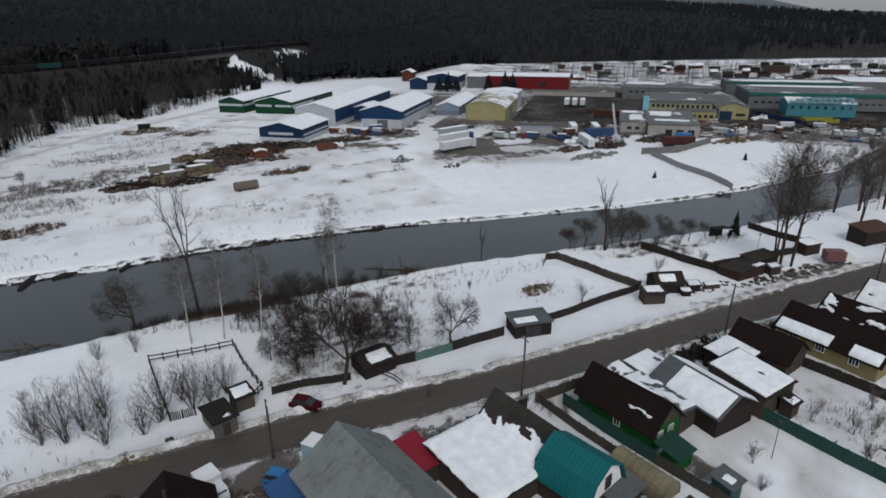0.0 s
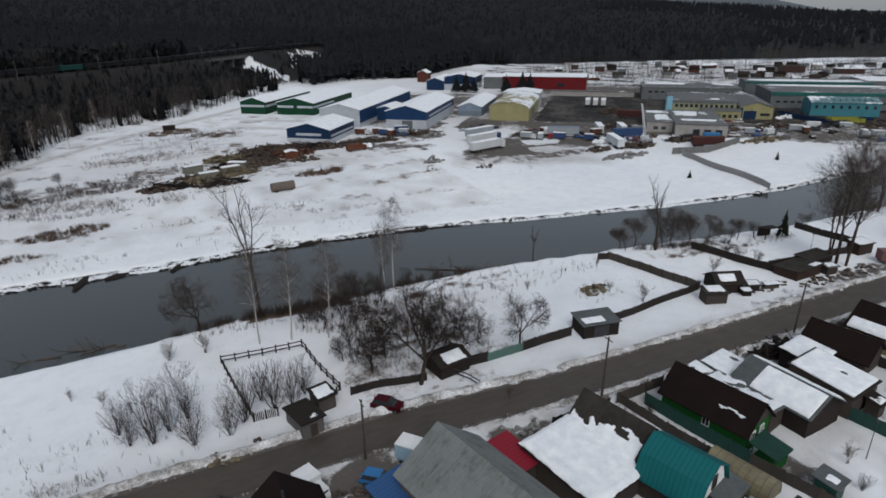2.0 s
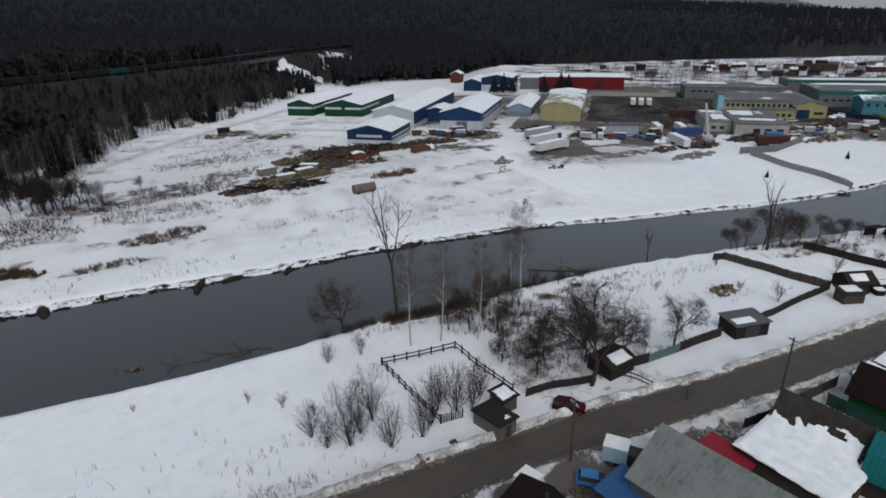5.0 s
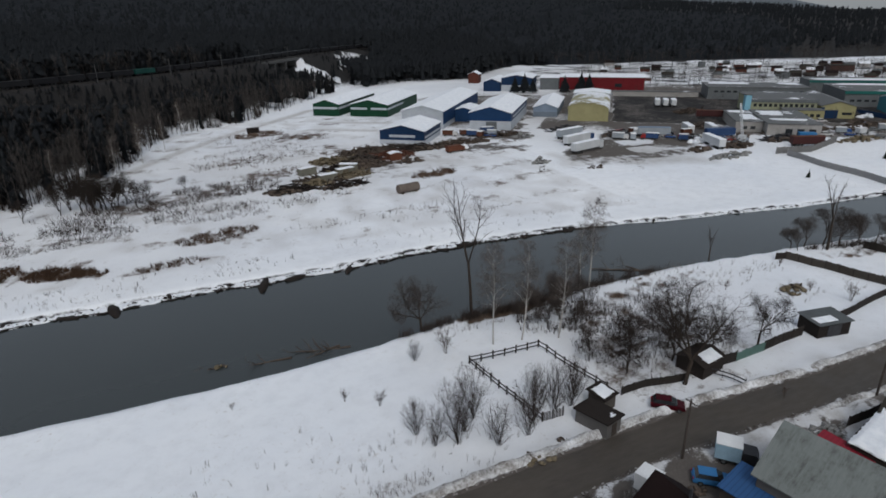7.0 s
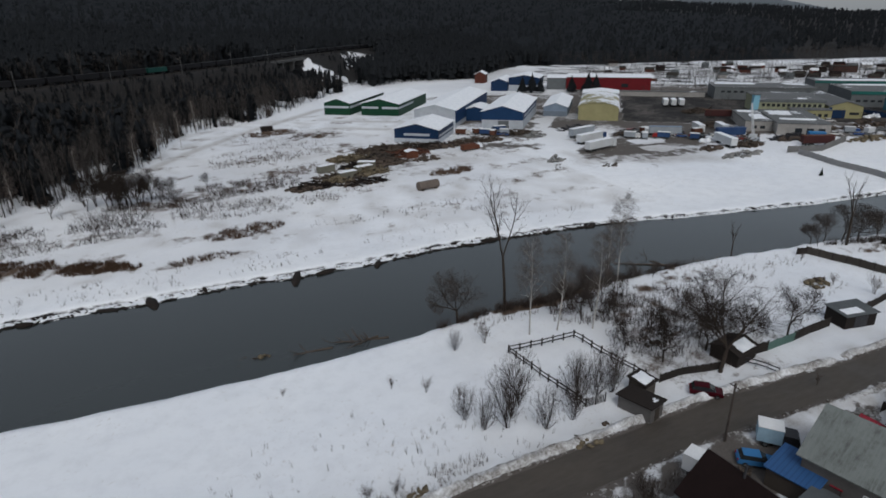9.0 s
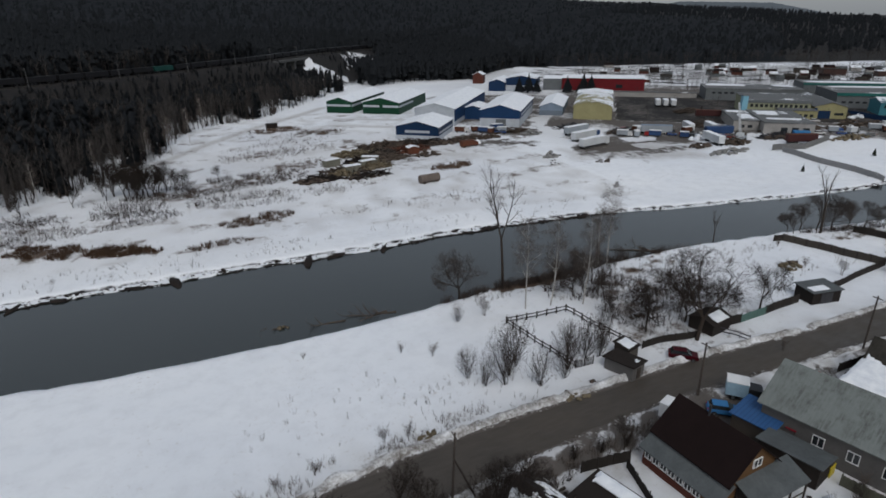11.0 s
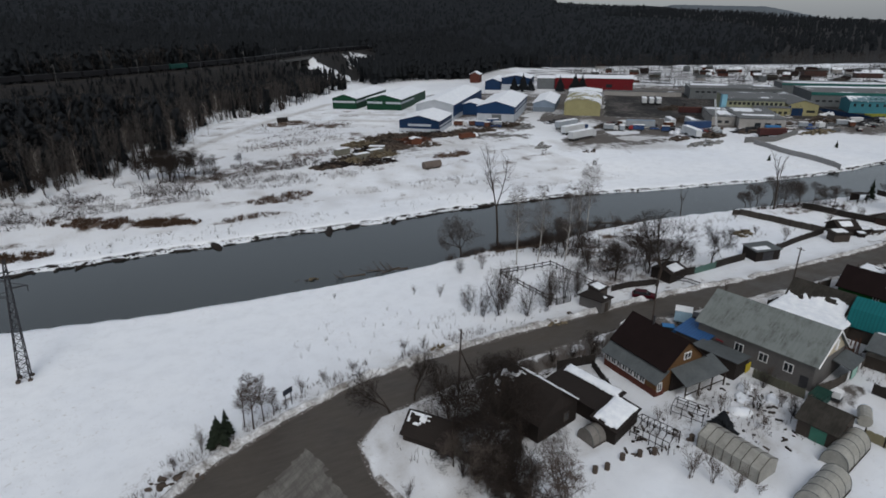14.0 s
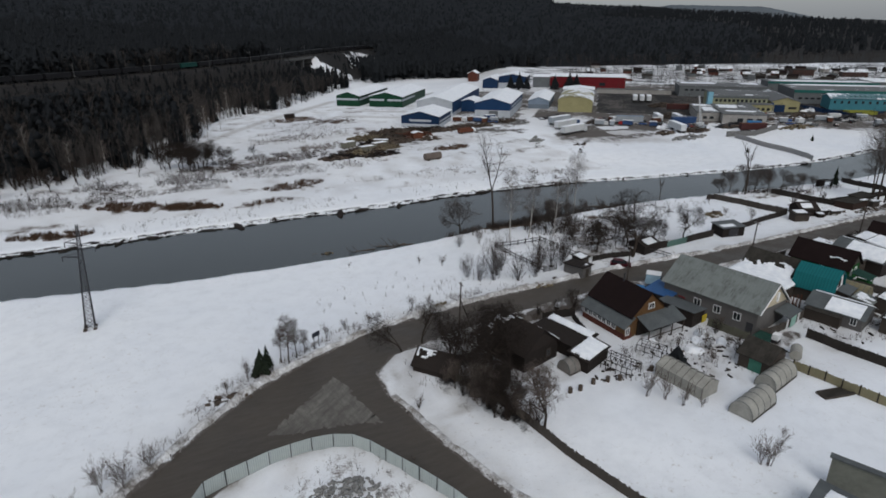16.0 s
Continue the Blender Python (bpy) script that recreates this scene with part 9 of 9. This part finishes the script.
CARS = [paint("car_white", (0.5, 0.5, 0.5), 0.3), paint("car_grey", (0.12, 0.125, 0.13), 0.3), paint("car_black", (0.02, 0.02, 0.022), 0.3), paint("car_blue", (0.03, 0.07, 0.2), 0.3), paint("car_red", (0.22, 0.02, 0.02), 0.3)]
for k in range(72):
    if k < 14 or k > 58:
        p, q = rng.uniform(-40, 12), rng.uniform(242, 262)
    elif k < 26:
        p, q = rng.uniform(40, 75), rng.uniform(262, 304)
    elif k < 36:
        p, q = rng.uniform(-112, -84), rng.uniform(238, 252)
    else:
        p, q = rng.uniform(70, 130), rng.uniform(270, 300)
    x, y = yard(p, q)
    if rng.random() < 0.65:
        car(x, y, rng.choice([0, 50, 140, -40]) + rng.uniform(-10, 10), rng.choice(CARS), "car parked in the industrial yard", rng.uniform(4.0, 4.8), 1.8, 1.6)
    else:
        box_truck(x, y, rng.choice([0, 50, 140, -40]) + rng.uniform(-10, 10), rng.choice(CARS), rng.choice([WT, GT, DB, M_RUST]), rng.uniform(5.5, 7.5), "small lorry parked in the industrial yard")

# dump of scrap, boards and rubble on the field
for x, y, rx, ry, n, mat, nm, lab, sz in [
        (-13, 197, 6, 2.5, 60, M_SCRAP, "scrap_heap", "dark scrap heap on the snowy field", (0.5, 1.3)), (-2, 202, 5, 3, 50, M_TAN, "rubbish_heap", "tan rubbish heap on the snowy field", (0.5, 1.4)),
        (6, 206, 8, 3, 70, M_TAN, "rubbish_heap", "tan rubbish heap on the snowy field", (0.5, 1.4)), (3, 195, 7, 1.6, 40, M_SCRAP, "scrap_heap", "dark scrap strewn on the snow", (0.4, 1.0)), (17, 217, 9, 4, 90, M_SCRAP, "scrap_heap", "dark heap of timber and scrap", (0.6, 1.6)),
        (26, 240, 10, 5, 90, M_SCRAP, "scrap_heap", "dark heap of timber and scrap", (0.6, 1.6)), (9, 230, 8, 4, 60, M_TAN, "rubbish_heap", "pale rubbish and boards on the field", (0.5, 1.3)), (35, 216, 6, 2, 40, M_SCRAP, "scrap_heap", "dark earth and scrap bank", (0.5, 1.2)),
        (48, 233, 9, 3, 60, M_SCRAP, "scrap_heap", "dark scrap before the blue warehouse", (0.5, 1.3)), (62, 240, 8, 2.5, 50, M_RUBBLE, "rubble_heap", "grey rubble beside the warehouses", (0.4, 1.1)), (95, 236, 5, 3, 40, M_RUBBLE, "rubble_heap", "grey snowy rubble beside the track", (0.5, 1.2)),
        (75, 192, 4, 2, 26, M_RUBBLE, "rubble_heap", "grey rubble heap on the snow", (0.5, 1.1)), (88, 178, 3, 1.4, 14, M_SCRAP, "scrap_heap", "small dark heap on the snow", (0.4, 0.8)), (70, 183, 2, 1, 6, M_SCRAP, "scrap_heap", "small dark heap on the snow", (0.4, 0.8)),
        (180, 178, 8, 3, 60, M_SCRAP, "scrap_heap", "dark machinery scrap along the yard edge", (0.6, 1.4)), (235, 180, 14, 4, 90, M_SCRAP, "scrap_heap", "dark scrap along the yard edge", (0.6, 1.6)), (262, 168, 14, 4, 90, M_RUBBLE, "rubble_heap", "grey rubble along the yard edge", (0.6, 1.6)),
        (285, 165, 14, 5, 90, M_SCRAP, "scrap_heap", "dark scrap along the yard edge", (0.6, 1.6)), (140, 168, 12, 2.5, 60, M_RUBBLE, "rubble_heap", "grey-brown spoil along the yard edge", (0.6, 1.4)), (208, 165, 12, 3, 60, M_TAN, "spoil_heap", "tan spoil heap at the yard edge", (0.6, 1.4)),
        (156, 178, 6, 3, 50, M_SCRAP, "scrap_heap", "dark scrap by the crane", (0.5, 1.2)), (131, 219, 7, 3, 40, M_SCRAP, "scrap_heap", "dark machinery parts in the yard", (0.5, 1.2)), (232, 235, 9, 4, 60, M_SCRAP, "scrap_heap", "dark goods stacked in the yard", (0.6, 1.5))]:
    rubble(x, y, rx, ry, n, int(abs(x * 7 + y)), mat, nm, lab, sz, 2.2)
for k, (x, y) in enumerate([(214, 186), (228, 180), (246, 190), (204, 196), (256, 182), (272, 178), (190, 190), (240, 206), (222, 201), (263, 196), (172, 191), (150, 192), (138, 180), (60, 228), (74, 236)]):
    rubble(x, y, 5.5, 2.6, 46, 300 + k, M_SNOW if k % 2 else M_SCRAP, "snow_pile" if k % 2 else "scrap_heap", "heap of pushed snow at the yard's edge" if k % 2 else "dark goods and scrap strewn in the yard", (0.5, 1.3), 1.8)


def plank_heap(x, y, rx, ry, n, seed, mat, label, ln=(1.0, 5.0), height=2.6):
    """Boards and bars thrown on a heap, as one loose mass."""
    rg_ = np.random.RandomState(seed)
    a, r = rg_.uniform(0, math.tau, n), np.sqrt(rg_.uniform(0, 1, n))
    px, py, pz = rx * r * np.cos(a), ry * r * np.sin(a), height * (1 - r) * rg_.uniform(0.1, 1, n) + 0.15
    t, up, l = rg_.uniform(0, math.tau, n), rg_.normal(0, 0.25, n), rg_.uniform(*ln, n) / 2
    dx, dy, dz = l * np.cos(t), l * np.sin(t), l * up
    w = rg_.uniform(0.06, 0.28, n)
    v, f = prisms(np.stack([px - dx, py - dy, pz - dz, px + dx, py + dy, pz + dz, w, w * 0.8], 1), 4)
    ob_ = tagged(new("plank_heap", from_arrays("plank_heap", v, f, mat)), label, "heap", kind="stuff")
    ob_.location = (x, y, ground_at(x, y))


for x, y, rx, ry, n, mat in [(18, 218, 11, 5, 160, M_SCRAP), (26, 238, 12, 6, 180, M_SCRAP), (-11, 198, 8, 3, 90, M_DARKWOOD), (8, 207, 10, 4, 110, M_TAN), (32, 228, 10, 5, 130, M_RUST), (12, 228, 9, 5, 110, M_TAN), (46, 235, 10, 4, 120, M_DARKWOOD), (64, 236, 12, 3, 110, M_SCRAP), (5, 196, 9, 2, 60, M_DARKWOOD), (20, 226, 8, 5, 120, M_OLDWOOD), (0, 205, 9, 4, 90, M_SCRAP), (38, 240, 9, 4, 100, M_OLDWOOD), (10, 216, 7, 3, 80, M_DARKWOOD),
                            (156, 180, 8, 4, 90, M_SCRAP), (182, 180, 10, 4, 110, M_STEEL), (236, 182, 18, 5, 150, M_SCRAP), (262, 172, 18, 5, 140, M_STEEL), (286, 168, 18, 6, 140, M_SCRAP), (134, 220, 8, 4, 80, M_STEEL), (225, 232, 14, 6, 140, M_SCRAP), (120, 240, 10, 4, 80, M_STEEL), (270, 205, 16, 6, 120, M_STEEL), (176, 215, 8, 4, 70, M_SCRAP), (205, 250, 10, 5, 90, M_SCRAP), (90, 243, 12, 3, 90, M_SCRAP), (70, 53.4, 5, 1.6, 60, M_DARKWOOD), (-24, 48.5, 3, 3, 60, M_DARKWOOD), (33, 35, 4, 3, 50, M_DARKWOOD)]:
    plank_heap(x, y, rx, ry, int(n * 1.7), int(abs(x * 3 + y)), mat, "tangled boards, pipes and scrap on a heap")
ba = thing("rusty_tank", 20.8, 181.5, -0.6, 8, "rusty cylindrical tank lying on the snow", "tank")
bm = bmesh.new()
tube(bm, (-3.4, 0, 1.4), (3.4, 0, 1.4), 1.35, n=16)
part("shell", bm, worn("rusty_pale_tank", (0.14, 0.115, 0.10), 0.6, 1.2, 0.5, 3), ba)
part("cradle", boxes((-2.6, -2.0, -1.2, 1.2, -0.3, 0.4), (2.0, 2.6, -1.2, 1.2, -0.3, 0.4)), M_SCRAP, ba)
oh = house("orange_hut", 32.0, 222.5, 4.4, 3.4, 2.4, 2.9, M_ORANGE, M_SNOW, "small rust-orange hut on the dump", 0, over=0.1, category="hut")
box_truck(57, 223, 10, M_ORANGE, M_ORANGE, 8.0, "orange-red lorry on the snowy field", M_RUST)
for x, y, t in [(-2, 215, 20), (2, 203.5, 12), (9, 208, 15), (12, 214, -30)]:
    cn = thing("site_container", x, y, ground_at(x, y), t, "grey site container among the scrap", "container")
    part("body", boxes((-3, 3, -1.2, 1.2, 0.1, 2.5)), worn("dull_container", (0.15, 0.145, 0.12), 0.7, 1.2, 0.5, 3), cn)
    part("roof", boxes((-3.05, 3.05, -1.25, 1.25, 2.5, 2.62)), M_SNOW, cn)
bxx = thing("green_bin", -5.9, 307.4, 3.2, 0, "small dark cabin at the end of the track", "cabin")
bxx.location.z = ground_at(-5.9, 307.4)
part("wall", boxes((-2.6, 2.6, -1.3, 1.3, -0.3, 1.9)), M_DARKWOOD, bxx)
part("roof", boxes((-2.8, 2.8, -1.5, 1.5, 1.9, 2.05)), M_DARKWOOD, bxx)

# far edge of the town: sheds and rows of leafless trees
rng = random.Random(33)
for k in range(80):
    p, q = rng.uniform(-60, 260), rng.uniform(450, 640)
    x, y = yard(p, q)
    w, d, h = rng.uniform(4, 9), rng.uniform(4, 6), rng.uniform(2.0, 3.2)
    hh = thing("distant_shed", x, y, ground_at(x, y), GRID + rng.uniform(-6, 6), "distant low shed with snowy roof", "shed", "sheds at the edge of town")
    part("wall", boxes((-w / 2, w / 2, -d / 2, d / 2, -0.5, h)), rng.choice([M_OLDWOOD, GREYCL, M_BRICKRED, M_CONCRETE, M_DARKWOOD]), hh)
    bm = bmesh.new()
    extrude_y(bm, gable_profile(d, h, h + 1.6, 0.2, 0.3), -w / 2 - 0.2, w / 2 + 0.2)
    part("roof", bm, rng.choice([M_SNOW, M_BROWNROOF, M_TIN, M_OLDROOF]), hh, at=pose(0, 0, 0, 0, 0, 90))
rs = np.random.RandomState(5)
pts = []
for k in range(2300):
    p, q = rs.uniform(-75, 300), rs.choice([448, 460, 470, 482, 492, 505, 516, 528, 540, 560, 580, 600, 620, 640, 660]) + rs.normal(0, 2.5)
    x, y = yard(p, q)
    pts.append((x, y, ground_at(x, y), rs.uniform(4, 9)))
for k in range(60):
    p, q = rs.uniform(-30, 130), rs.choice([300, 348, 400, 408, 436]) + rs.normal(0, 3)
    x, y = yard(p, q)
    pts.append((x, y, ground_at(x, y), rs.uniform(5, 8)))
v, f = forest_arrays(pts, [2] * len(pts), rs, 7)
tagged(new("town_trees", from_arrays("town_trees", v, f, M_TOWNTREES)), "rows of leafless trees at the edge of town", "trees", kind="stuff")
for x, y, h, sd in [(212, 350, 13, 1), (203, 356, 11, 2), (178, 366, 13, 3), (173, 370, 11, 4), (182, 362, 10, 5), (216, 347, 12, 6)]:
    plant(spruce("yard_pine", h, 60 + sd, M_PINE, "dark bushy pine between the warehouses", 0.12, 0.42), [(x, y, 1.0)], sd)
